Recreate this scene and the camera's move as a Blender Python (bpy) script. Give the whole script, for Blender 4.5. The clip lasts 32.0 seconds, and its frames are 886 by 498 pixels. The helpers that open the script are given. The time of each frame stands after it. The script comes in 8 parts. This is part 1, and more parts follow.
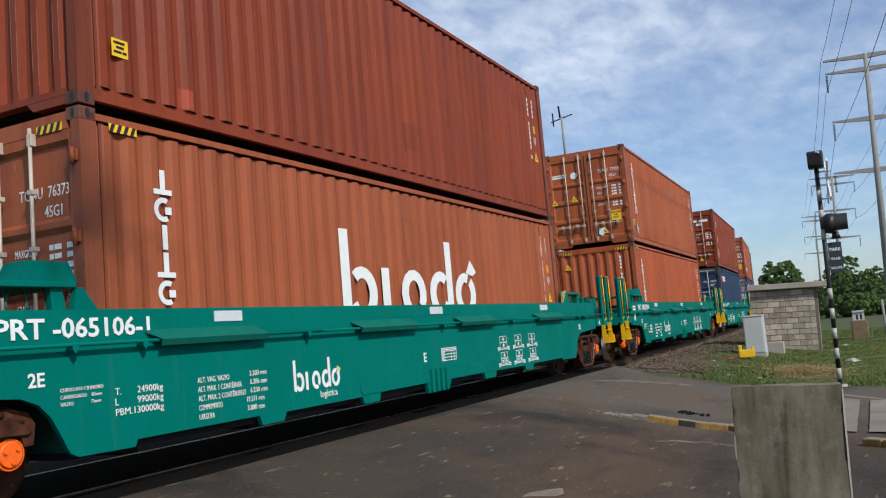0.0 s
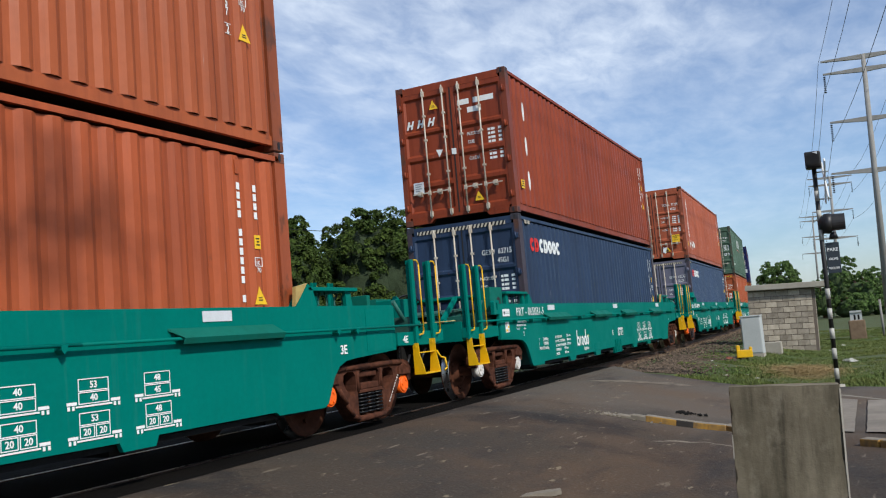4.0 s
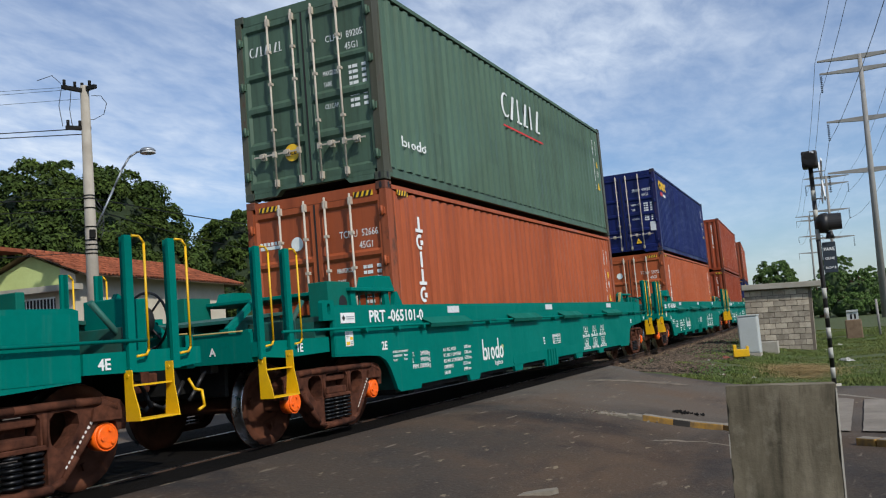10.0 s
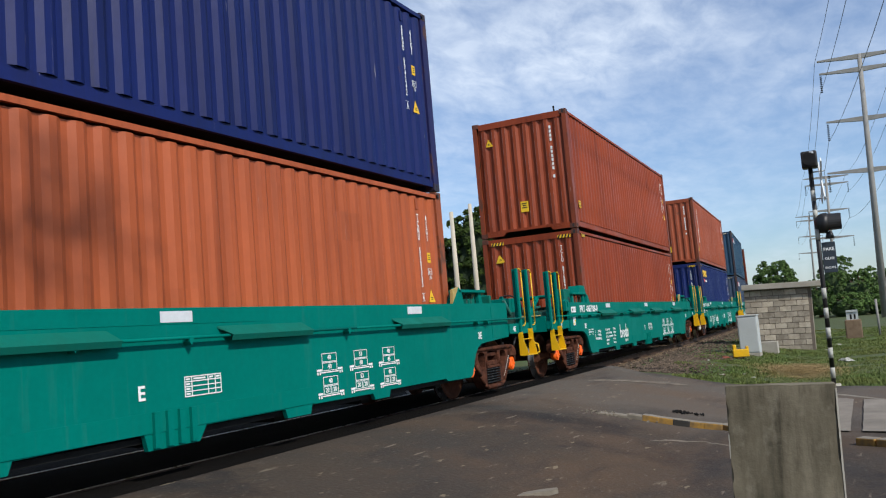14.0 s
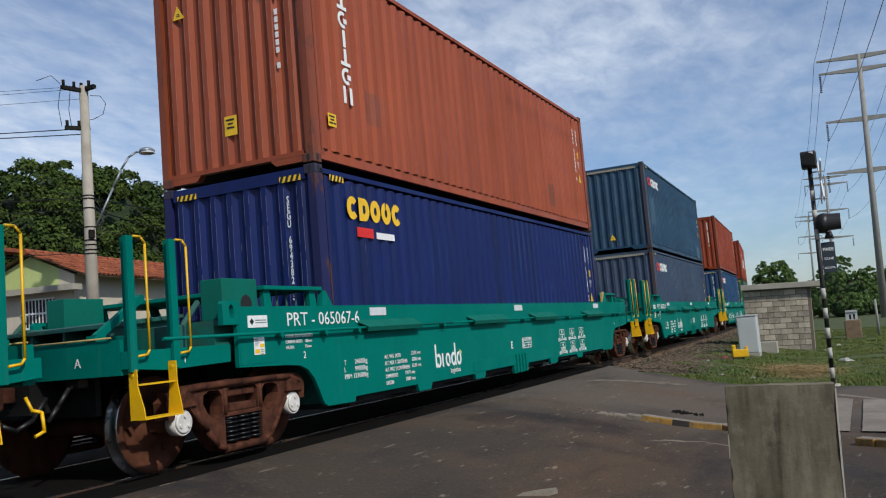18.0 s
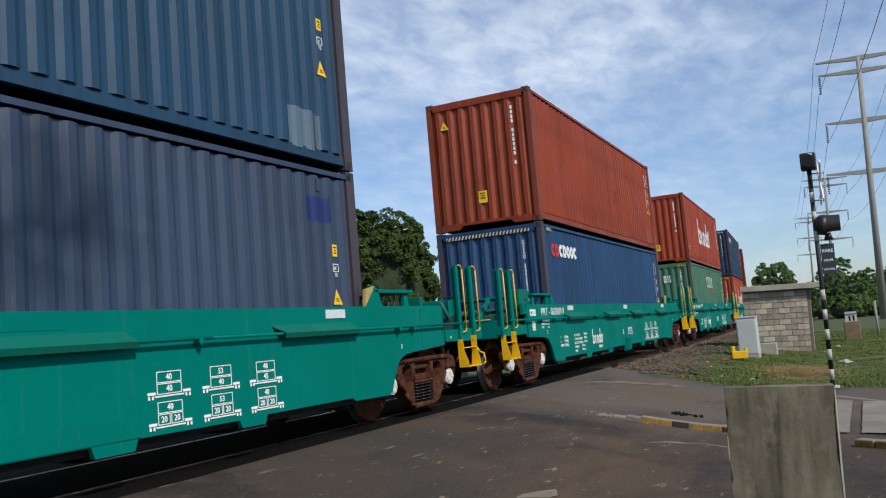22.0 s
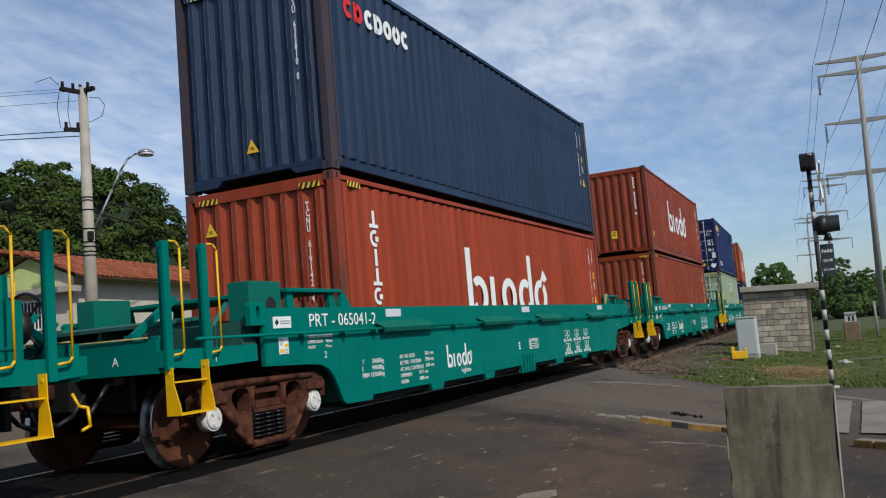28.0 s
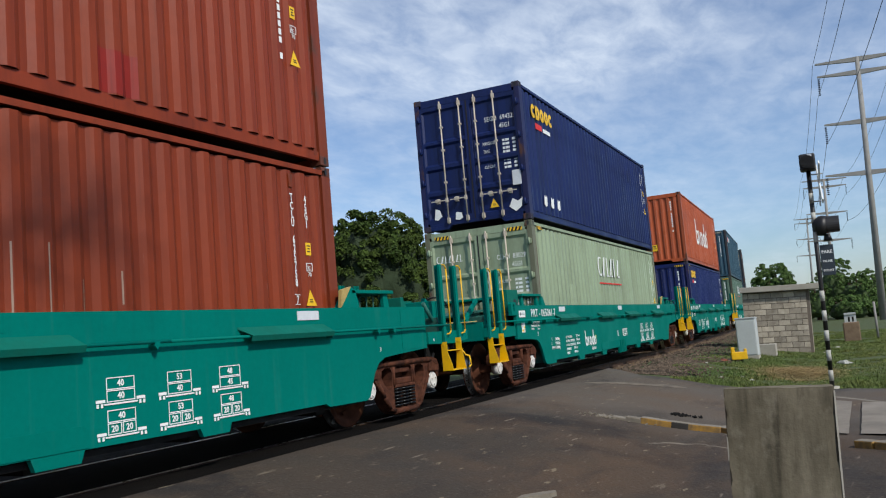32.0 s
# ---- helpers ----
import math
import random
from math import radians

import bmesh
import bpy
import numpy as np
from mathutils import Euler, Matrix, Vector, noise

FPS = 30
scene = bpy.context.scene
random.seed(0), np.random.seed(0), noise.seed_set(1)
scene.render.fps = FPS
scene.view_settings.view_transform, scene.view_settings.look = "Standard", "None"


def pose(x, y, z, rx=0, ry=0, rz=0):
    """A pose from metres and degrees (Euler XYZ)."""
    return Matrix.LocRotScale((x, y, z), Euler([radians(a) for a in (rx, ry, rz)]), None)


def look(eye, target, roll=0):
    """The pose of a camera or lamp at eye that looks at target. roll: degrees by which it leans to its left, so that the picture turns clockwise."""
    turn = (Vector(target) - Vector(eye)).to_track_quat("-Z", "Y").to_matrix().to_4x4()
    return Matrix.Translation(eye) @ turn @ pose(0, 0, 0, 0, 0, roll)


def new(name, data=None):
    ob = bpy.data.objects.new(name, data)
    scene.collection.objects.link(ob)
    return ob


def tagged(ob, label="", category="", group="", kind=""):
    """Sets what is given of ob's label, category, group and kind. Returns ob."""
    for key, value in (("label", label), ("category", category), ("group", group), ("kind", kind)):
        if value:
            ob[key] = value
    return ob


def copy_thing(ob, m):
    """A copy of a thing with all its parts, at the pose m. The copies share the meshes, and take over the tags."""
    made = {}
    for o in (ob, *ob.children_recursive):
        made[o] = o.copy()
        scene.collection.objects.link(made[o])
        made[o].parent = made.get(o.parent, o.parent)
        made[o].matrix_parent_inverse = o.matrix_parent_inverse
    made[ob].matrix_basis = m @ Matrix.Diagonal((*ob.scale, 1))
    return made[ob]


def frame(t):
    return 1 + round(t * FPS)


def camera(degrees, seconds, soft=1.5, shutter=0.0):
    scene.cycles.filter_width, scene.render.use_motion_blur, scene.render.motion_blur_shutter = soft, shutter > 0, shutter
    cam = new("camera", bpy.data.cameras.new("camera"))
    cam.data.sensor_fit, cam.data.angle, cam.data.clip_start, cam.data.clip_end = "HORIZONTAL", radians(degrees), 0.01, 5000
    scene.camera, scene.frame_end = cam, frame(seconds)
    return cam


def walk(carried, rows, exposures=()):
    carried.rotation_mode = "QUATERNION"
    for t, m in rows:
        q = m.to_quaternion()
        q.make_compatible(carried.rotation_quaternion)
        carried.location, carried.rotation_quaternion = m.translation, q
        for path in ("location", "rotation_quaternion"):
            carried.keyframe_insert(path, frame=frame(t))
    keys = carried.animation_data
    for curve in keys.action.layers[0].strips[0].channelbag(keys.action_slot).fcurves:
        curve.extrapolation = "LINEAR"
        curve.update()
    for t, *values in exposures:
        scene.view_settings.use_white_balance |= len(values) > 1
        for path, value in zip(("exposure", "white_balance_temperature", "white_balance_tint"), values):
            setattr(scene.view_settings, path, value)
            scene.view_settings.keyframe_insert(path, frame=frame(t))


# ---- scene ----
# The camera is held by hand beside a level crossing; it only drifts a little.
LENS = 2 * math.degrees(math.atan(784 / 1518.5))
cam = camera(LENS, 32.0, soft=1.15)
EYE = Vector((0.0, -6.646, 1.064))


def held(yaw, pitch, roll):
    """The held camera's pose: yaw from +y towards +x, pitch up, roll, in degrees."""
    a, b, c = radians(yaw), radians(pitch), radians(roll)
    ahead = Vector((math.sin(a) * math.cos(b), math.cos(a) * math.cos(b), math.sin(b)))
    side = Vector((math.cos(a), -math.sin(a), 0))
    up = side.cross(ahead)
    side, up = math.cos(c) * side + math.sin(c) * up, -math.sin(c) * side + math.cos(c) * up
    m = Matrix((side, up, -ahead)).transposed().to_4x4()
    m.translation = EYE
    return m


# seconds, drift of the aim to the left and upwards in thousandths of a radian
DRIFT = [(0, 5.9, 1.0), (1, 5.7, 1.2), (2, 5.2, 1.0), (3, 4.8, 1.0), (4, 3.6, 1.0), (5, 2.2, 1.0), (6, 0.8, 0.9),
         (7, 0.8, 0.1), (8, 0.8, 0.0), (10, 0.3, 0.0), (12, 0.2, 0.0), (14, 0.0, 0.0), (16.5, -0.4, 0.0), (18, -0.6, 0.1),
         (20, -1.2, 1.0), (21, -1.3, 1.8), (23, -1.3, 1.8), (25, -1.3, 2.0), (27.5, -1.7, 2.0), (29, -2.2, 2.3),
         (30, -2.2, 2.6), (32, -2.1, 2.8)]
walk(cam, [(t, held(65.312 - a * 0.0573, 5.670 + b * 0.0573, -4.890)) for t, a, b in DRIFT],
     [(0, 0.05), (1, 0.05), (2, -0.06), (3, 0.14), (4.5, 0.10), (6, 0.18), (7, 0.05), (8, 0.13), (9, 0.10), (10, -0.02), (11, 0.10), (12, 0.02), (13, -0.02), (14, 0.14), (15.5, 0.12),
      (17, 0.10), (18, -0.14), (19, 0.13), (20, -0.03), (21, 0.02), (22, 0.05), (23, -0.18), (24, 0.09), (25, -0.10), (26.5, -0.12), (28, -0.14), (29, 0.04), (30, -0.13), (31, 0.0), (32, 0.0)])

# Daylight: thin streaked cloud over blue, the sun behind the camera.
TO_SUN = Vector((-0.36, -0.67, 0.65)).normalized()
sun = new("sun", bpy.data.lights.new("sun", "SUN"))
sun.data.energy, sun.data.angle, sun.data.color = 3.7, radians(0.8), (1.0, 0.955, 0.875)
sun.matrix_world = look((0, 0, 60), Vector((0, 0, 60)) - TO_SUN)


def make_world():
    world = bpy.data.worlds.new("sky")
    scene.world = world
    world.use_nodes = True
    nt = world.node_tree
    nt.nodes.clear()
    out, bg = nt.nodes.new("ShaderNodeOutputWorld"), nt.nodes.new("ShaderNodeBackground")
    sky = nt.nodes.new("ShaderNodeTexSky")
    sky.sky_type, sky.sun_disc = "NISHITA", False
    sky.sun_elevation = math.asin(TO_SUN.z)
    sky.sun_rotation = math.atan2(TO_SUN.x, TO_SUN.y)
    sky.air_density, sky.dust_density, sky.ozone_density = 1.0, 0.7, 3.0
    co, sep = nt.nodes.new("ShaderNodeTexCoord"), nt.nodes.new("ShaderNodeSeparateXYZ")
    nt.links.new(co.outputs["Generated"], sep.inputs[0])
    # cloud layer: the direction laid onto a flat ceiling
    hi = nt.nodes.new("ShaderNodeMath")
    hi.operation, hi.inputs[1].default_value = "MAXIMUM", 0.04
    nt.links.new(sep.outputs["Z"], hi.inputs[0])
    add = nt.nodes.new("ShaderNodeMath")
    add.operation, add.inputs[1].default_value = "ADD", 0.10
    nt.links.new(hi.outputs[0], add.inputs[0])
    flat = []
    for axis in "XY":
        d = nt.nodes.new("ShaderNodeMath")
        d.operation = "DIVIDE"
        nt.links.new(sep.outputs[axis], d.inputs[0])
        nt.links.new(add.outputs[0], d.inputs[1])
        flat.append(d)
    comb = nt.nodes.new("ShaderNodeCombineXYZ")
    nt.links.new(flat[0].outputs[0], comb.inputs[0])
    nt.links.new(flat[1].outputs[0], comb.inputs[1])
    mp = nt.nodes.new("ShaderNodeMapping")
    mp.inputs["Rotation"].default_value = (0, 0, radians(-28))
    mp.inputs["Scale"].default_value = (1.0, 1.7, 1)
    nt.links.new(comb.outputs[0], mp.inputs[0])
    masks = []
    for scale, detail, lo, hi_, dist in ((0.62, 6, 0.30, 0.66, 0.4), (5.0, 7, 0.34, 0.66, 0.3)):
        n = nt.nodes.new("ShaderNodeTexNoise")
        n.inputs["Scale"].default_value, n.inputs["Detail"].default_value = scale, detail
        n.inputs["Roughness"].default_value, n.inputs["Distortion"].default_value = 0.6, dist
        nt.links.new(mp.outputs[0], n.inputs["Vector"])
        r = nt.nodes.new("ShaderNodeMapRange")
        r.inputs["From Min"].default_value, r.inputs["From Max"].default_value = lo, hi_
        nt.links.new(n.outputs["Fac"], r.inputs["Value"])
        masks.append(r)
    # little cloud near the horizon, a soft sheet higher up
    rise = nt.nodes.new("ShaderNodeMapRange")
    rise.interpolation_type = "SMOOTHSTEP"
    for k, v in (("From Min", 0.08), ("From Max", 0.30), ("To Min", 0.45), ("To Max", 1.0)):
        rise.inputs[k].default_value = v
    nt.links.new(sep.outputs["Z"], rise.inputs["Value"])
    soft = nt.nodes.new("ShaderNodeMath")
    soft.operation = "MULTIPLY_ADD"
    nt.links.new(masks[1].outputs[0], soft.inputs[0])
    soft.inputs[1].default_value, soft.inputs[2].default_value = 0.52, 0.38
    both = nt.nodes.new("ShaderNodeMath")
    both.operation = "MULTIPLY"
    nt.links.new(masks[0].outputs[0], both.inputs[0])
    nt.links.new(soft.outputs[0], both.inputs[1])
    north = nt.nodes.new("ShaderNodeMapRange")
    for k, v in (("From Min", 0.0), ("From Max", 0.65), ("To Min", 0.60), ("To Max", 1.25)):
        north.inputs[k].default_value = v
    nt.links.new(sep.outputs["Y"], north.inputs["Value"])
    more = nt.nodes.new("ShaderNodeMath")
    more.operation = "MULTIPLY"
    nt.links.new(both.outputs[0], more.inputs[0])
    nt.links.new(north.outputs[0], more.inputs[1])
    mul = nt.nodes.new("ShaderNodeMath")
    mul.operation = "MULTIPLY"
    nt.links.new(more.outputs[0], mul.inputs[0])
    nt.links.new(rise.outputs[0], mul.inputs[1])
    mix = nt.nodes.new("ShaderNodeMix")
    mix.data_type = "RGBA"
    mix.clamp_factor = True
    nt.links.new(mul.outputs[0], mix.inputs["Factor"])
    cool = nt.nodes.new("ShaderNodeMix")
    cool.data_type, cool.blend_type = "RGBA", "MULTIPLY"
    cool.inputs["Factor"].default_value = 1.0
    cool.inputs["B"].default_value = (0.86, 0.94, 1.07, 1)
    nt.links.new(sky.outputs[0], cool.inputs["A"])
    nt.links.new(cool.outputs["Result"], mix.inputs["A"])
    mix.inputs["B"].default_value = (6.9, 7.7, 8.8, 1)
    nt.links.new(mix.outputs["Result"], bg.inputs["Color"])
    bg.inputs["Strength"].default_value = 0.115
    nt.links.new(bg.outputs[0], out.inputs[0])


make_world()

# ---------------------------------------------------------------- materials
def lin(hexa):
    """Linear colour of a hex triplet."""
    v = [int(hexa[i:i + 2], 16) / 255 for i in (0, 2, 4)]
    return tuple(c / 12.92 if c <= 0.04045 else ((c + 0.055) / 1.055) ** 2.4 for c in v) + (1,)


def shade(c, k):
    return tuple(min(1, v * k) for v in c[:3]) + (1,)


def material(name, color, rough=0.6, metal=0.0, dirt=None, amount=0.35, scale=6.0, fine=60.0, bump=0.15, object_color=False,
             streak=0.0, stain=None, stain_lo=0.62, stretch=(1, 1, 1), random_tone=0.0, depth=0.02, spec=0.5):
    """A surface with two scales of variation: broad dirt and fine grain, both in the bump and colour."""
    m = bpy.data.materials.new(name)
    m.use_nodes = True
    nt = m.node_tree
    b = nt.nodes["Principled BSDF"]
    b.inputs["Metallic"].default_value = metal
    b.inputs["Specular IOR Level"].default_value = spec
    co = nt.nodes.new("ShaderNodeTexCoord")
    mp = nt.nodes.new("ShaderNodeMapping")
    mp.inputs["Scale"].default_value = stretch
    info = nt.nodes.new("ShaderNodeObjectInfo")
    shift = nt.nodes.new("ShaderNodeVectorMath")
    shift.operation = "MULTIPLY_ADD"
    nt.links.new(info.outputs["Random"], shift.inputs[0])
    shift.inputs[1].default_value = (37, 53, 71)
    nt.links.new(co.outputs["Object"], shift.inputs[2])
    nt.links.new(shift.outputs[0], mp.inputs[0])

    def noise_node(s, detail, vec=None, rough_=0.6):
        n = nt.nodes.new("ShaderNodeTexNoise")
        n.inputs["Scale"].default_value, n.inputs["Detail"].default_value, n.inputs["Roughness"].default_value = s, detail, rough_
        nt.links.new((vec or mp).outputs[0], n.inputs["Vector"])
        return n

    def ramp(src, lo, hi, a=0.0, z=1.0):
        r = nt.nodes.new("ShaderNodeMapRange")
        for k, v in (("From Min", lo), ("From Max", hi), ("To Min", a), ("To Max", z)):
            r.inputs[k].default_value = v
        nt.links.new(src, r.inputs["Value"])
        return r.outputs[0]

    def blend(fac, a, z, kind="MIX"):
        x = nt.nodes.new("ShaderNodeMix")
        x.data_type, x.blend_type = "RGBA", kind
        for sock, v in (("Factor", fac), ("A", a), ("B", z)):
            if isinstance(v, (tuple, float, int)):
                x.inputs[sock].default_value = v
            else:
                nt.links.new(v, x.inputs[sock])
        return x.outputs["Result"]

    broad, grain = noise_node(scale, 5), noise_node(fine, 4)
    base = info.outputs["Color"] if object_color else color
    col = base
    if object_color:
        tone = blend(1.0, col, dirt or (0.5, 0.45, 0.4, 1), "MULTIPLY")
    else:
        tone = dirt or shade(color, 0.55)
    col = blend(ramp(broad.outputs["Fac"], 0.35, 0.75, 0, amount), col, tone)
    col = blend(ramp(grain.outputs["Fac"], 0.3, 0.7, 0, 0.28), col, blend(1.0, col, (0.72, 0.70, 0.68, 1), "MULTIPLY"))
    if random_tone:
        k = ramp(info.outputs["Random"], 0, 1, 1 - random_tone, 1 + random_tone)
        v = nt.nodes.new("ShaderNodeVectorMath")
        v.operation = "SCALE"
        nt.links.new(col, v.inputs[0])
        nt.links.new(k, v.inputs["Scale"])
        col = v.outputs[0]
    if streak:
        mp2 = nt.nodes.new("ShaderNodeMapping")
        mp2.inputs["Scale"].default_value = (5.5, 5.5, 0.28)
        nt.links.new(shift.outputs[0], mp2.inputs[0])
        s = noise_node(2.2, 4, mp2)
        col = blend(ramp(s.outputs["Fac"], 0.56, 0.80, 0, streak), col, stain or (0.09, 0.05, 0.03, 1))
        col = blend(ramp(s.outputs["Fac"], 0.44, 0.22, 0, streak * 0.35), col, blend(0.5, col, (0.55, 0.42, 0.36, 1)))
    if stain:
        s2 = noise_node(scale * 0.6, 8, None, 0.7)
        col = blend(ramp(s2.outputs["Fac"], stain_lo, stain_lo + 0.05, 0, 0.85), col, stain)
    nt.links.new(col, b.inputs["Base Color"])
    nt.links.new(ramp(broad.outputs["Fac"], 0.3, 0.7, max(0.03, rough - 0.10), min(1, rough + 0.12)), b.inputs["Roughness"])
    if bump:
        bp = nt.nodes.new("ShaderNodeBump")
        bp.inputs["Strength"].default_value, bp.inputs["Distance"].default_value = bump, depth
        h = nt.nodes.new("ShaderNodeMath")
        h.operation = "ADD"
        nt.links.new(broad.outputs["Fac"], h.inputs[0])
        nt.links.new(grain.outputs["Fac"], h.inputs[1])
        nt.links.new(h.outputs[0], bp.inputs["Height"])
        nt.links.new(bp.outputs[0], b.inputs["Normal"])
    return m


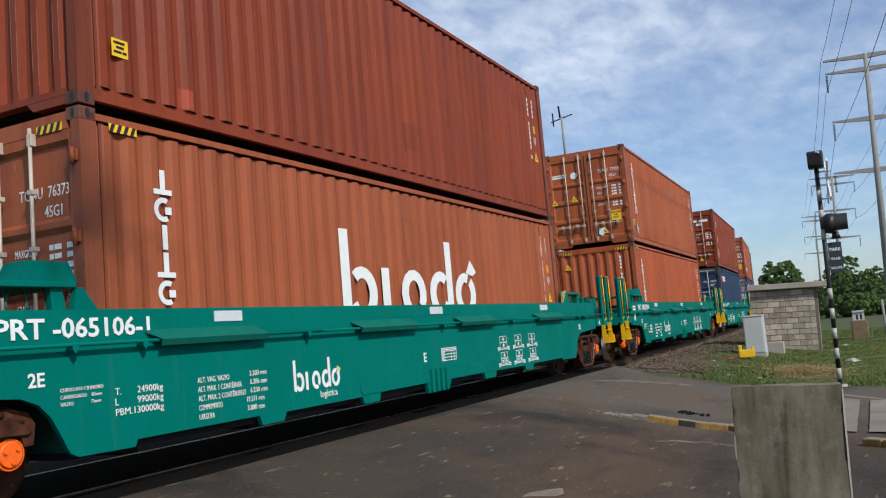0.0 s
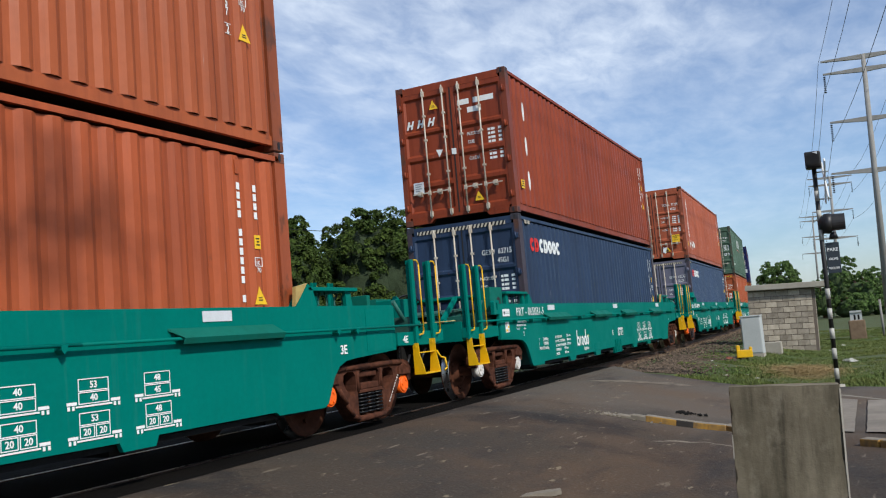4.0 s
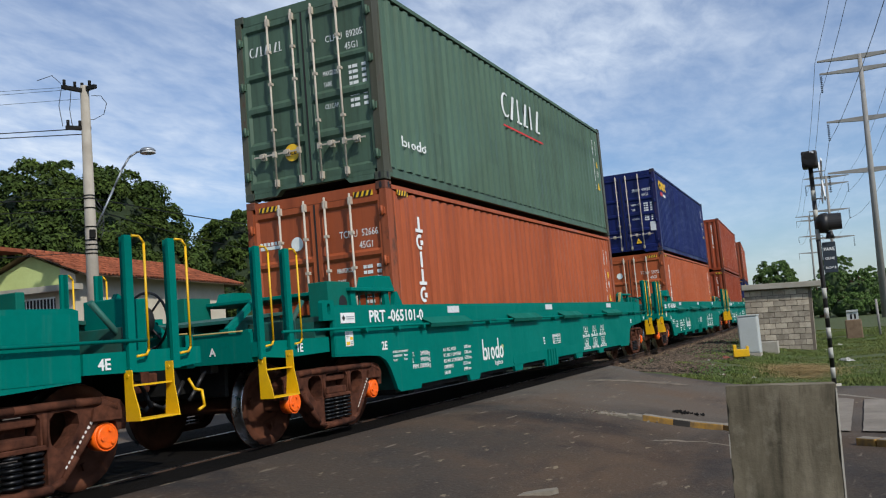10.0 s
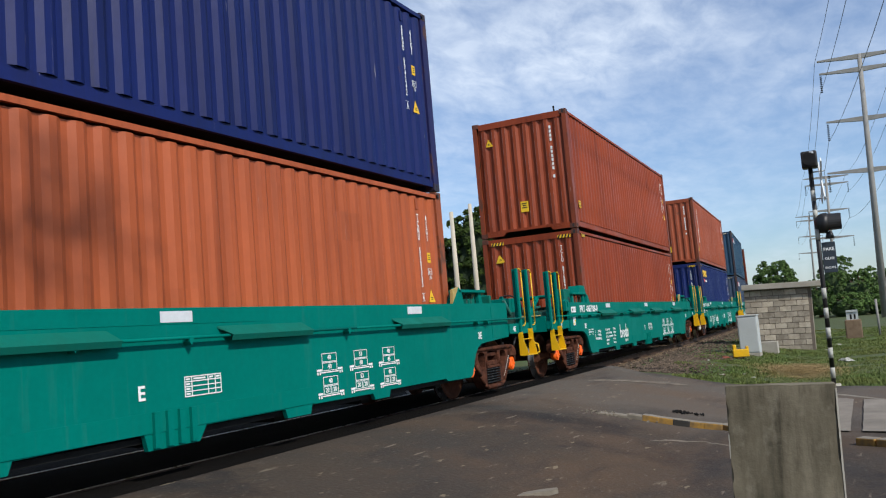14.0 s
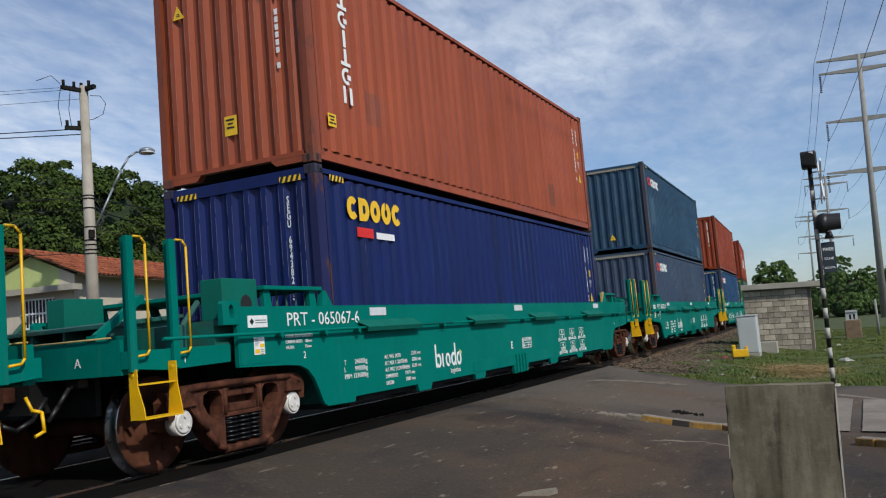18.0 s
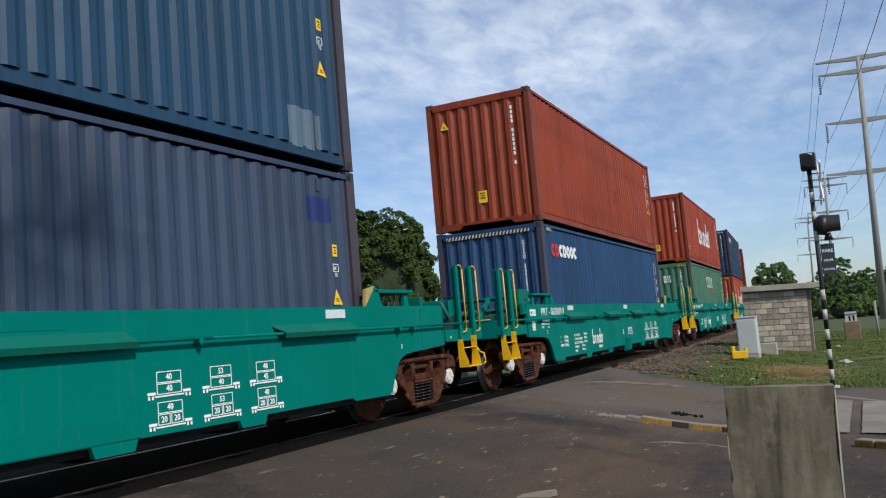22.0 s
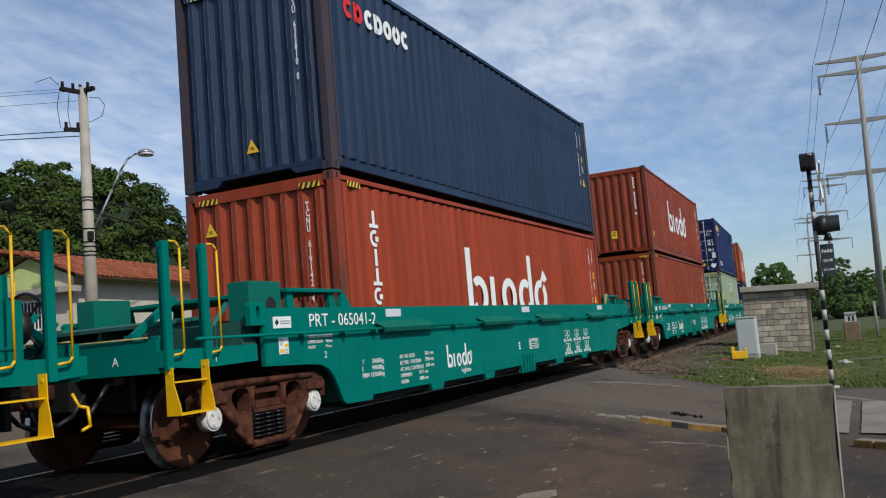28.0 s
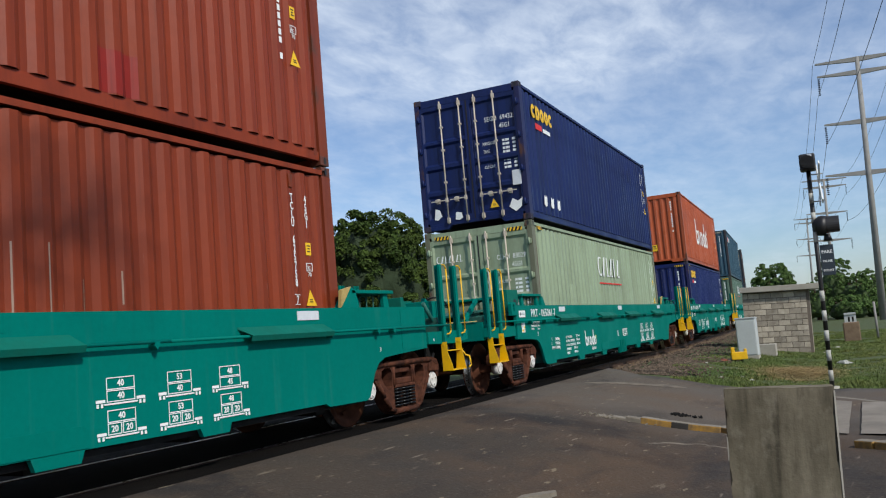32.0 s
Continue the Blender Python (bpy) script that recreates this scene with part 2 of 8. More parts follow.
RUST = (0.11, 0.045, 0.022, 1)
M = dict(
    green=material("wagon_green_paint", lin("006F64"), 0.55, dirt=lin("00584E"), amount=0.30, scale=0.9, fine=18, bump=0.04, streak=0.10, stain=(0.012, 0.06, 0.05, 1), stain_lo=0.9, spec=0.03),
    # dusty darker copy of the green, with the end decks' shade painted in
    green_dark=material("dusty_shaded_green_paint", lin("0A5E54"), 0.65, dirt=lin("33382E"), amount=0.85, scale=2.5, fine=30, bump=0.08),
    green_dust=material("dust_filmed_green_paint", lin("066558"), 0.6, dirt=lin("1C5648"), amount=0.5, scale=2.5, fine=24, bump=0.05, spec=0.1),
    yellow=material("yellow_safety_paint", lin("E8B400"), 0.45, dirt=lin("9A7A20"), amount=0.35, scale=5, fine=50, bump=0.05),
    tan=material("rubbed_tan_primer", lin("B29A5C"), 0.7, dirt=lin("7A6A40"), amount=0.6, scale=8, fine=60, bump=0.1),
    white=material("white_stencil_paint", lin("E9ECEA"), 0.5, dirt=lin("B9BCB6"), amount=0.35, scale=4, fine=50, bump=0.03),
    worn_white=material("worn_white_band", lin("B4B4AC"), 0.7, dirt=lin("7C7A70"), amount=0.7, scale=6, fine=50, bump=0.05),
    silver=material("reflective_silver_plate", lin("CFD3D6"), 0.35, dirt=lin("A4A8A8"), amount=0.3, scale=8, fine=60, bump=0.02),
    orange=material("orange_cap_paint", lin("FF6A12"), 0.45, dirt=lin("B34A10"), amount=0.35, scale=14, fine=60, bump=0.05),
    capwhite=material("white_cap_paint", lin("D9D6D0"), 0.5, dirt=lin("8D867E"), amount=0.5, scale=14, fine=60, bump=0.05),
    rust=material("rust_brown_cast_steel", lin("5A3627"), 0.85, spec=0.15, dirt=lin("241410"), amount=1.0, scale=9, fine=45, bump=0.3, depth=0.006),
    wheel=material("rust_brown_wheel_steel", lin("5A3626"), 0.8, metal=0.0, spec=0.15, dirt=lin("24160F"), amount=0.8, scale=4, fine=40, bump=0.15, depth=0.005),
    tread=material("worn_steel_tread", (0.42, 0.41, 0.40, 1), 0.3, metal=1.0, amount=0.25, scale=10, fine=60, bump=0.03),
    rail=material("rail_side_steel", lin("4A3527"), 0.7, metal=0.3, dirt=lin("2B211B"), amount=0.6, scale=4, fine=50, bump=0.2, depth=0.005),
    spring=material("black_spring_steel", lin("1C1D1F"), 0.35, metal=0.6, amount=0.3, scale=12, fine=60, bump=0.05),
    black=material("black_painted_steel", lin("141416"), 0.5, dirt=lin("2C2824"), amount=0.5, scale=6, fine=50, bump=0.08),
    # near-black; on undersides the shade there is put into this colour
    under=material("dark_underframe", lin("1A1A19"), 0.8, spec=0.2, dirt=lin("100E0C"), amount=0.6, scale=3, fine=30, bump=0.15),
    casting=material("worn_corner_casting", lin("4A3028"), 0.6, dirt=lin("241A16"), amount=0.6, scale=8, fine=50, bump=0.2, depth=0.005),
    signboard=material("dark_sign_enamel", lin("2C363E"), 0.5, dirt=lin("20282E"), amount=0.4, scale=5, fine=40, bump=0.03),
    zinc=material("galvanised_lock_bar", lin("BFB7A8"), 0.5, metal=0.1, dirt=lin("8A6A50"), amount=0.4, scale=7, fine=50, bump=0.05),
    seal=material("black_door_seal", lin("1A1818"), 0.7, amount=0.4, scale=8, fine=50, bump=0.1),
    hazard=material("yellow_label", lin("F0C020"), 0.5, dirt=lin("B08A20"), amount=0.3, scale=6, fine=50, bump=0.02),
    redpaint=material("red_paint", lin("D6241C"), 0.5, amount=0.25, scale=6, fine=50, bump=0.02),
    tarmac=material("worn_asphalt", lin("3A3530"), 0.95, spec=0.25, dirt=lin("4A3E32"), amount=0.8, scale=0.42, fine=22, bump=0.9, stain=lin("272423"), stain_lo=0.55, depth=0.015),
    # oil stain and the shade under the train, both put into this black
    oily=material("oil_and_shade_black_paving", lin("100F0E"), 0.95, spec=0.06, dirt=lin("191512"), amount=0.7, scale=1.5, fine=25, bump=0.8),
    dust=material("pale_road_dust", lin("786D5E"), 0.95, dirt=lin("4A433A"), amount=1.0, scale=3, fine=30, bump=0.3),
    turf=material("turf_green", lin("3E4F22"), 0.9, dirt=lin("4E4A28"), amount=0.8, scale=0.7, fine=14, bump=0.6, depth=0.05),
    blade=material("grass_blade_green", lin("50662A"), 0.85, dirt=lin("6E6A38"), amount=0.8, scale=0.9, fine=8, bump=0),
    straw=material("dry_straw", lin("A08A5C"), 0.85, dirt=lin("6E5A38"), amount=0.6, scale=3, fine=20, bump=0),
    ballast=material("crushed_stone", lin("635548"), 0.9, dirt=lin("3A2E26"), amount=0.6, scale=5, fine=30, bump=0.3),
    concrete=material("stained_cast_concrete", lin("7C7462"), 0.9, spec=0.2, dirt=lin("544E40"), amount=0.8, scale=2.4, fine=55, bump=0.25, streak=0.10, stain=lin("3A352A"), stain_lo=0.74, depth=0.008),
    slab=material("pale_slab_concrete", lin("A5A094"), 0.9, dirt=lin("7A7468"), amount=0.5, scale=2, fine=25, bump=0.3, depth=0.01),
    block=material("grey_concrete_block", lin("AFA594"), 0.9, dirt=lin("6C6154"), amount=0.7, scale=3.5, fine=40, bump=0.35, random_tone=0.32, depth=0.008),
    mortar=material("grey_brown_mortar", lin("6C6258"), 0.95, amount=0.4, scale=5, fine=40, bump=0.3),
    cabinet=material("light_grey_cabinet", lin("B6BBBA"), 0.5, dirt=lin("9A9C9A"), amount=0.3, scale=2, fine=30, bump=0.03),
    kerb=material("white_worn_kerb", lin("827A6C"), 0.9, dirt=lin("4E483F"), amount=0.6, scale=4, fine=40, bump=0.4, depth=0.01),
    kerb_yellow=material("yellow_kerb_paint", lin("A57C30"), 0.85, dirt=lin("5C5040"), amount=1.0, scale=6, fine=40, bump=0.3, depth=0.01),
    kerb_black=material("black_kerb_paint", lin("35322E"), 0.85, amount=0.4, scale=6, fine=40, bump=0.3, depth=0.01),
    zebra=material("worn_white_road_paint", lin("887F72"), 0.8, dirt=lin("5E574E"), amount=0.8, scale=1.4, fine=40, bump=0.2),
    pole=material("weathered_pole_concrete", lin("8E8D8A"), 0.9, dirt=lin("7A746A"), amount=0.5, scale=2, fine=30, bump=0.2, depth=0.01),
    street_pole=material("pale_pole_concrete", lin("A69F92"), 0.9, dirt=lin("7E776B"), amount=0.7, scale=2, fine=30, bump=0.2, depth=0.01),
    tile=material("terracotta_roof_tile", lin("96543A"), 0.9, spec=0.2, dirt=lin("4E3024"), amount=0.8, scale=6, fine=40, bump=0.25, random_tone=0.25, depth=0.01),
    wall_cream=material("cream_render", lin("C4BCAA"), 0.9, dirt=lin("A49A88"), amount=0.5, scale=1.5, fine=25, bump=0.1),
    wall_lime=material("lime_green_render", lin("B9C884"), 0.9, dirt=lin("98A064"), amount=0.35, scale=1.2, fine=25, bump=0.1),
    timber=material("grey_brown_timber", lin("7A6650"), 0.85, dirt=lin("4A3C30"), amount=0.5, scale=5, fine=50, bump=0.2),
    bark=material("brown_bark", lin("5A4636"), 0.95, dirt=lin("33291F"), amount=0.6, scale=5, fine=40, bump=0.5, depth=0.02),
    brick=material("red_brick", lin("8A4C3A"), 0.9, dirt=lin("5A3328"), amount=0.5, scale=6, fine=40, bump=0.3, random_tone=0.2),
    wire=material("dark_cable", lin("2A2C30"), 0.6, amount=0.2, scale=6, fine=50, bump=0),
    steel=material("galvanised_steel", lin("8E949A"), 0.45, metal=0.6, amount=0.3, scale=6, fine=50, bump=0.05),
)


def coated(name, rust_lo, rust_amount, bump):
    """Container paint in the object's own colour: faded panels, runs of grime, chalky scratches, rust."""
    m = bpy.data.materials.new(name)
    m.use_nodes = True
    nt = m.node_tree
    b = nt.nodes["Principled BSDF"]
    b.inputs["Specular IOR Level"].default_value = 0.32
    co, info = nt.nodes.new("ShaderNodeTexCoord"), nt.nodes.new("ShaderNodeObjectInfo")
    shift = nt.nodes.new("ShaderNodeVectorMath")
    shift.operation = "MULTIPLY_ADD"
    nt.links.new(info.outputs["Random"], shift.inputs[0])
    shift.inputs[1].default_value = (37, 53, 71)
    nt.links.new(co.outputs["Object"], shift.inputs[2])

    def tex(scale, detail, squash, lo, hi, top):
        mp = nt.nodes.new("ShaderNodeMapping")
        mp.inputs["Scale"].default_value = squash
        nt.links.new(shift.outputs[0], mp.inputs[0])
        n = nt.nodes.new("ShaderNodeTexNoise")
        n.inputs["Scale"].default_value, n.inputs["Detail"].default_value, n.inputs["Roughness"].default_value = scale, detail, 0.62
        nt.links.new(mp.outputs[0], n.inputs["Vector"])
        r = nt.nodes.new("ShaderNodeMapRange")
        for k, v in (("From Min", lo), ("From Max", hi), ("To Max", top)):
            r.inputs[k].default_value = v
        nt.links.new(n.outputs["Fac"], r.inputs["Value"])
        return r.outputs[0]

    def over(fac, a, c, kind="MIX"):
        x = nt.nodes.new("ShaderNodeMix")
        x.data_type, x.blend_type = "RGBA", kind
        nt.links.new(fac, x.inputs["Factor"])
        nt.links.new(a, x.inputs["A"])
        x.inputs["B"].default_value = c
        return x.outputs["Result"]
    col = info.outputs["Color"]
    col = over(tex(0.45, 4, (1, 1, 1), 0.35, 0.72, 0.55), col, (0.70, 0.66, 0.64, 1), "MULTIPLY")
    col = over(tex(1.0, 3, (2.6, 2.6, 0.10), 0.46, 0.74, 0.75), col, (0.62, 0.58, 0.56, 1), "MULTIPLY")
    col = over(tex(1.0, 5, (13, 13, 0.5), 0.52, 0.78, 0.65), col, (0.52, 0.46, 0.44, 1), "MULTIPLY")
    col = over(tex(1.0, 5, (26, 26, 1.3), 0.70, 0.75, 0.40), col, (0.50, 0.47, 0.44, 1))
    col = over(tex(16, 5, (1, 1, 0.7), 0.3, 0.72, 0.35), col, (0.70, 0.68, 0.66, 1), "MULTIPLY")
    col = over(tex(1.0, 8, (3.2, 3.2, 1.6), rust_lo, rust_lo + 0.07, rust_amount), col, (0.085, 0.036, 0.020, 1))
    nt.links.new(col, b.inputs["Base Color"])
    gloss = tex(0.8, 5, (1, 1, 1), 0.3, 0.75, 0.35)
    add = nt.nodes.new("ShaderNodeMath")
    add.operation, add.inputs[1].default_value = "ADD", 0.36
    nt.links.new(gloss, add.inputs[0])
    nt.links.new(add.outputs[0], b.inputs["Roughness"])
    bp = nt.nodes.new("ShaderNodeBump")
    bp.inputs["Strength"].default_value, bp.inputs["Distance"].default_value = bump, 0.02
    nt.links.new(tex(2.2, 5, (1, 1, 0.6), 0.2, 0.8, 1.0), bp.inputs["Height"])
    nt.links.new(bp.outputs[0], b.inputs["Normal"])
    return m


M["box"] = coated("container_paint", 0.70, 0.75, 0.22)
M["boxpost"] = coated("worn_corner_paint", 0.57, 0.85, 0.3)


def runs(m, layers):
    """Vertical runs and blots over a finished material: scale, squash, from, to, most, colour."""
    nt = m.node_tree
    p = nt.nodes["Principled BSDF"]
    src = p.inputs["Base Color"].links[0].from_socket
    co = nt.nodes.new("ShaderNodeTexCoord")
    for scale, squash, lo, hi, top, c in layers:
        mp = nt.nodes.new("ShaderNodeMapping")
        mp.inputs["Scale"].default_value = squash
        nt.links.new(co.outputs["Object"], mp.inputs[0])
        n = nt.nodes.new("ShaderNodeTexNoise")
        n.inputs["Scale"].default_value, n.inputs["Detail"].default_value, n.inputs["Roughness"].default_value = scale, 6, 0.6
        nt.links.new(mp.outputs[0], n.inputs["Vector"])
        r = nt.nodes.new("ShaderNodeMapRange")
        for k, v in (("From Min", lo), ("From Max", hi), ("To Max", top)):
            r.inputs[k].default_value = v
        nt.links.new(n.outputs["Fac"], r.inputs["Value"])
        x = nt.nodes.new("ShaderNodeMix")
        x.data_type = "RGBA"
        nt.links.new(r.outputs[0], x.inputs["Factor"])
        nt.links.new(src, x.inputs["A"])
        x.inputs["B"].default_value = c
        src = x.outputs["Result"]
    nt.links.new(src, p.inputs["Base Color"])


runs(M["concrete"], ((1.0, (6.5, 6.5, 1.2), 0.46, 0.68, 0.75, lin("39352A")), (1.3, (12, 12, 1.8), 0.55, 0.70, 0.6, lin("2E2A21")), (9.0, (1, 1, 0.7), 0.55, 0.75, 0.4, lin("9A9280")), (28.0, (1, 1, 1), 0.60, 0.72, 0.4, lin("6A6555"))))
runs(M["block"], ((3.0, (1, 1, 1), 0.50, 0.70, 0.6, lin("B4AA9A")), (2.0, (1, 1, 0.4), 0.52, 0.70, 0.6, lin("5E544A"))))


def road_surface():
    """Old asphalt: grey tones, brown dust, dark tar patches, pale scratches."""
    m = M["tarmac"]
    nt = m.node_tree
    p = nt.nodes["Principled BSDF"]
    src = p.inputs["Base Color"].links[0].from_socket
    co = nt.nodes.new("ShaderNodeTexCoord")

    def tex(scale, detail, turn, squash, lo, hi, top):
        mp = nt.nodes.new("ShaderNodeMapping")
        mp.inputs["Rotation"].default_value = (0, 0, radians(turn))
        mp.inputs["Scale"].default_value = squash
        nt.links.new(co.outputs["Object"], mp.inputs[0])
        n = nt.nodes.new("ShaderNodeTexNoise")
        n.inputs["Scale"].default_value, n.inputs["Detail"].default_value, n.inputs["Roughness"].default_value = scale, detail, 0.6
        nt.links.new(mp.outputs[0], n.inputs["Vector"])
        r = nt.nodes.new("ShaderNodeMapRange")
        for k, v in (("From Min", lo), ("From Max", hi), ("To Max", top)):
            r.inputs[k].default_value = v
        nt.links.new(n.outputs["Fac"], r.inputs["Value"])
        return r.outputs[0]
    # the asphalt turns paler towards the far lane
    sep = nt.nodes.new("ShaderNodeSeparateXYZ")
    nt.links.new(co.outputs["Object"], sep.inputs[0])
    wob = nt.nodes.new("ShaderNodeMath")
    wob.operation = "ADD"
    nt.links.new(sep.outputs["X"], wob.inputs[0])
    nt.links.new(tex(0.8, 6, 0, (1, 1, 1), 0.2, 0.8, 3.0), wob.inputs[1])
    lane = nt.nodes.new("ShaderNodeMapRange")
    for k, v in (("From Min", 12.6), ("From Max", 15.0), ("To Max", 0.62)):
        lane.inputs[k].default_value = v
    nt.links.new(wob.outputs[0], lane.inputs["Value"])
    for fac, c in ((lane.outputs[0], lin("625B53")),
                   (tex(0.33, 9, 20, (1, 1, 1), 0.46, 0.66, 0.52), lin("5E4936")),
                   (tex(0.7, 7, 66, (0.6, 2.0, 1), 0.55, 0.70, 0.6), lin("2B2827")),
                   (tex(2.4, 6, 58, (0.9, 2.6, 1), 0.64, 0.72, 0.42), lin("8A7E6C")),
                   (tex(3.6, 8, 40, (0.35, 2.4, 1), 0.655, 0.70, 0.50), lin("8E8272")),
                   (tex(3.8, 5, 50, (0.7, 1.9, 1), 0.665, 0.70, 0.50), lin("94876F")),
                   (tex(34.0, 3, 0, (1, 1, 1), 0.60, 0.75, 0.45), lin("7C756B"))):
        x = nt.nodes.new("ShaderNodeMix")
        x.data_type = "RGBA"
        nt.links.new(fac, x.inputs["Factor"])
        nt.links.new(src, x.inputs["A"])
        x.inputs["B"].default_value = c
        src = x.outputs["Result"]
    nt.links.new(src, p.inputs["Base Color"])


road_surface()


def per_piece(m, lo, hi):
    """Each loose piece takes a tone of its own."""
    nt = m.node_tree
    p = nt.nodes["Principled BSDF"]
    geo = nt.nodes.new("ShaderNodeNewGeometry")
    src = p.inputs["Base Color"].links[0].from_socket
    r = nt.nodes.new("ShaderNodeMapRange")
    r.inputs["To Min"].default_value, r.inputs["To Max"].default_value = lo, hi
    nt.links.new(geo.outputs["Random Per Island"], r.inputs["Value"])
    v = nt.nodes.new("ShaderNodeVectorMath")
    v.operation = "SCALE"
    nt.links.new(src, v.inputs[0])
    nt.links.new(r.outputs[0], v.inputs["Scale"])
    nt.links.new(v.outputs[0], p.inputs["Base Color"])
    return m


def leaf_material(name, a, b):
    return per_piece(material(name, a, 0.75, dirt=b, amount=0.9, scale=0.8, fine=3.0, bump=0, spec=0.15), 0.5, 1.6)


per_piece(M["ballast"], 0.4, 1.6)
per_piece(M["blade"], 0.6, 1.45)
per_piece(M["straw"], 0.6, 1.3)
M["leaf"] = leaf_material("dark_mango_leaf", lin("2F4019"), lin("455322"))
# crown cores: the shade inside the foliage put into a darker leaf colour
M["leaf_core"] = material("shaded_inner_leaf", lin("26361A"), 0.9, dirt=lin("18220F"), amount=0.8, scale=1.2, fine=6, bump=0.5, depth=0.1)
# far foliage: distance haze painted in as a paler green than the near leaf
M["leaf_far"] = leaf_material("hazed_distant_leaf", lin("48602F"), lin("5A7040"))
# the same painted inner shade, paler, for the far bushes
M["leaf_core_far"] = material("paler_shaded_inner_leaf", lin("3C5028"), 0.9, dirt=lin("2A3A1C"), amount=0.8, scale=1.2, fine=6, bump=0.5, depth=0.1)


# ---------------------------------------------------------------- mesh helpers
def mesh_from(name, bm, mat):
    me = bpy.data.meshes.new(name)
    bm.normal_update()
    bm.to_mesh(me)
    bm.free()
    for x in (mat if isinstance(mat, (list, tuple)) else (mat,)):
        me.materials.append(M[x] if isinstance(x, str) else x)
    return me


def part(name, bm, mat, parent=None, label="", at=None):
    """One mesh object out of a bmesh (or a ready mesh), under a thing or a part."""
    me = bm if isinstance(bm, bpy.types.Mesh) else mesh_from(name, bm, mat)
    ob = new(name, me)
    ob.parent = parent
    if at is not None:
        ob.matrix_basis = at if isinstance(at, Matrix) else Matrix.Translation(at)
    if label:
        ob["label"] = label
    return ob


def thing(name, label, category, group="", kind="", at=None):
    ob = tagged(new(name), label, category, group, kind)
    if at is not None:
        ob.matrix_basis = at if isinstance(at, Matrix) else Matrix.Translation(at)
    return ob


def box(bm, x0, x1, y0, y1, z0, z1, bevel=0.0):
    r = bmesh.ops.create_cube(bm, size=1.0)
    for v in r["verts"]:
        v.co = Vector((x0 + (x1 - x0) * (v.co.x + 0.5), y0 + (y1 - y0) * (v.co.y + 0.5), z0 + (z1 - z0) * (v.co.z + 0.5)))
    if bevel:
        es = list({e for v in r["verts"] for e in v.link_edges})
        bmesh.ops.bevel(bm, geom=es, offset=bevel, segments=2, affect="EDGES", profile=0.5)
    return bm


def prism(bm, pts, y0, y1):
    """A polygon of (x, z) drawn out from y0 to y1."""
    a = [bm.verts.new((x, y0, z)) for x, z in pts]
    b = [bm.verts.new((x, y1, z)) for x, z in pts]
    n = len(pts)
    f = [bm.faces.new(a), bm.faces.new(b[::-1])]
    for i in range(n):
        f.append(bm.faces.new((a[i], b[i], b[(i + 1) % n], a[(i + 1) % n])))
    bmesh.ops.recalc_face_normals(bm, faces=f)
    return bm


def cyl(bm, p, q, r, n=10, r2=None, smooth=True):
    p, q = Vector(p), Vector(q)
    d = q - p
    m = Matrix.Translation((p + q) / 2) @ d.to_track_quat("Z", "Y").to_matrix().to_4x4()
    made = bmesh.ops.create_cone(bm, cap_ends=True, segments=n, radius1=r, radius2=r if r2 is None else r2, depth=d.length, matrix=m)
    if smooth:
        for f in {f for v in made["verts"] for f in v.link_faces}:
            f.smooth = len(f.verts) == 4
    return bm


def tube(bm, pts, r, n=7):
    for a, b in zip(pts, pts[1:]):
        cyl(bm, a, b, r, n)
    for p in pts[1:-1]:
        bmesh.ops.create_icosphere(bm, subdivisions=1, radius=r, matrix=Matrix.Translation(p))
    return bm


def ring(bm, centre, axis, r, thick, n=20, k=6):
    """A torus."""
    axis = Vector(axis).normalized()
    q = axis.to_track_quat("Z", "Y")
    rows = []
    for i in range(n):
        a = 2 * math.pi * i / n
        row = []
        for j in range(k):
            b = 2 * math.pi * j / k
            row.append(bm.verts.new(Vector(centre) + q @ Vector(((r + thick * math.cos(b)) * math.cos(a), (r + thick * math.cos(b)) * math.sin(a), thick * math.sin(b)))))
        rows.append(row)
    for i in range(n):
        for j in range(k):
            f = bm.faces.new((rows[i][j], rows[(i + 1) % n][j], rows[(i + 1) % n][(j + 1) % k], rows[i][(j + 1) % k]))
            f.smooth = True
    return bm


B = bmesh.new
TEXTS = {}


def lettering(text, size, mat="white", align="LEFT", bold=False, spacing=1.0, lines=1.0):
    """A mesh of flat raised letters standing in the x-z plane, facing -y."""
    key = (text, size, mat, align, bold, spacing, lines)
    if key not in TEXTS:
        cu = bpy.data.curves.new("lettering", "FONT")
        cu.body, cu.size, cu.align_x, cu.extrude, cu.resolution_u = text, size, align, 0.0015, 2
        cu.space_character, cu.space_line = spacing, lines
        cu.offset = size * 0.022 if bold else 0.0
        ob = bpy.data.objects.new("lettering", cu)
        me = bpy.data.meshes.new_from_object(ob)
        bpy.data.objects.remove(ob)
        me.transform(pose(0, 0, 0, 90, 0, 0))
        me.materials.clear()
        me.materials.append(M[mat])
        TEXTS[key] = me
    return TEXTS[key]


def fitted(text, size, width, mat="white", bold=False):
    """Lettering drawn out or pressed to a given width."""
    key = (text, size, width, mat, bold)
    if key not in TEXTS:
        me = lettering(text, size, mat, bold=bold).copy()
        xs = [v.co.x for v in me.vertices]
        me.transform(Matrix.Diagonal((width / (max(xs) - min(xs)), 1, 1, 1)) @ Matrix.Translation((-min(xs), 0, 0)))
        TEXTS[key] = me
    return TEXTS[key]


def bars(rows, height, gap, mat="white"):
    """Unreadable writing: plain bars. rows: widths, or lists of (start, end)."""
    bm = B()
    z = 0
    for r in rows:
        for a, b in (r if isinstance(r, (list, tuple)) else [(0, r)]):
            box(bm, a, b, -0.0015, 0.0015, z - height, z)
        z -= height + gap
    return mesh_from("writing", bm, mat)

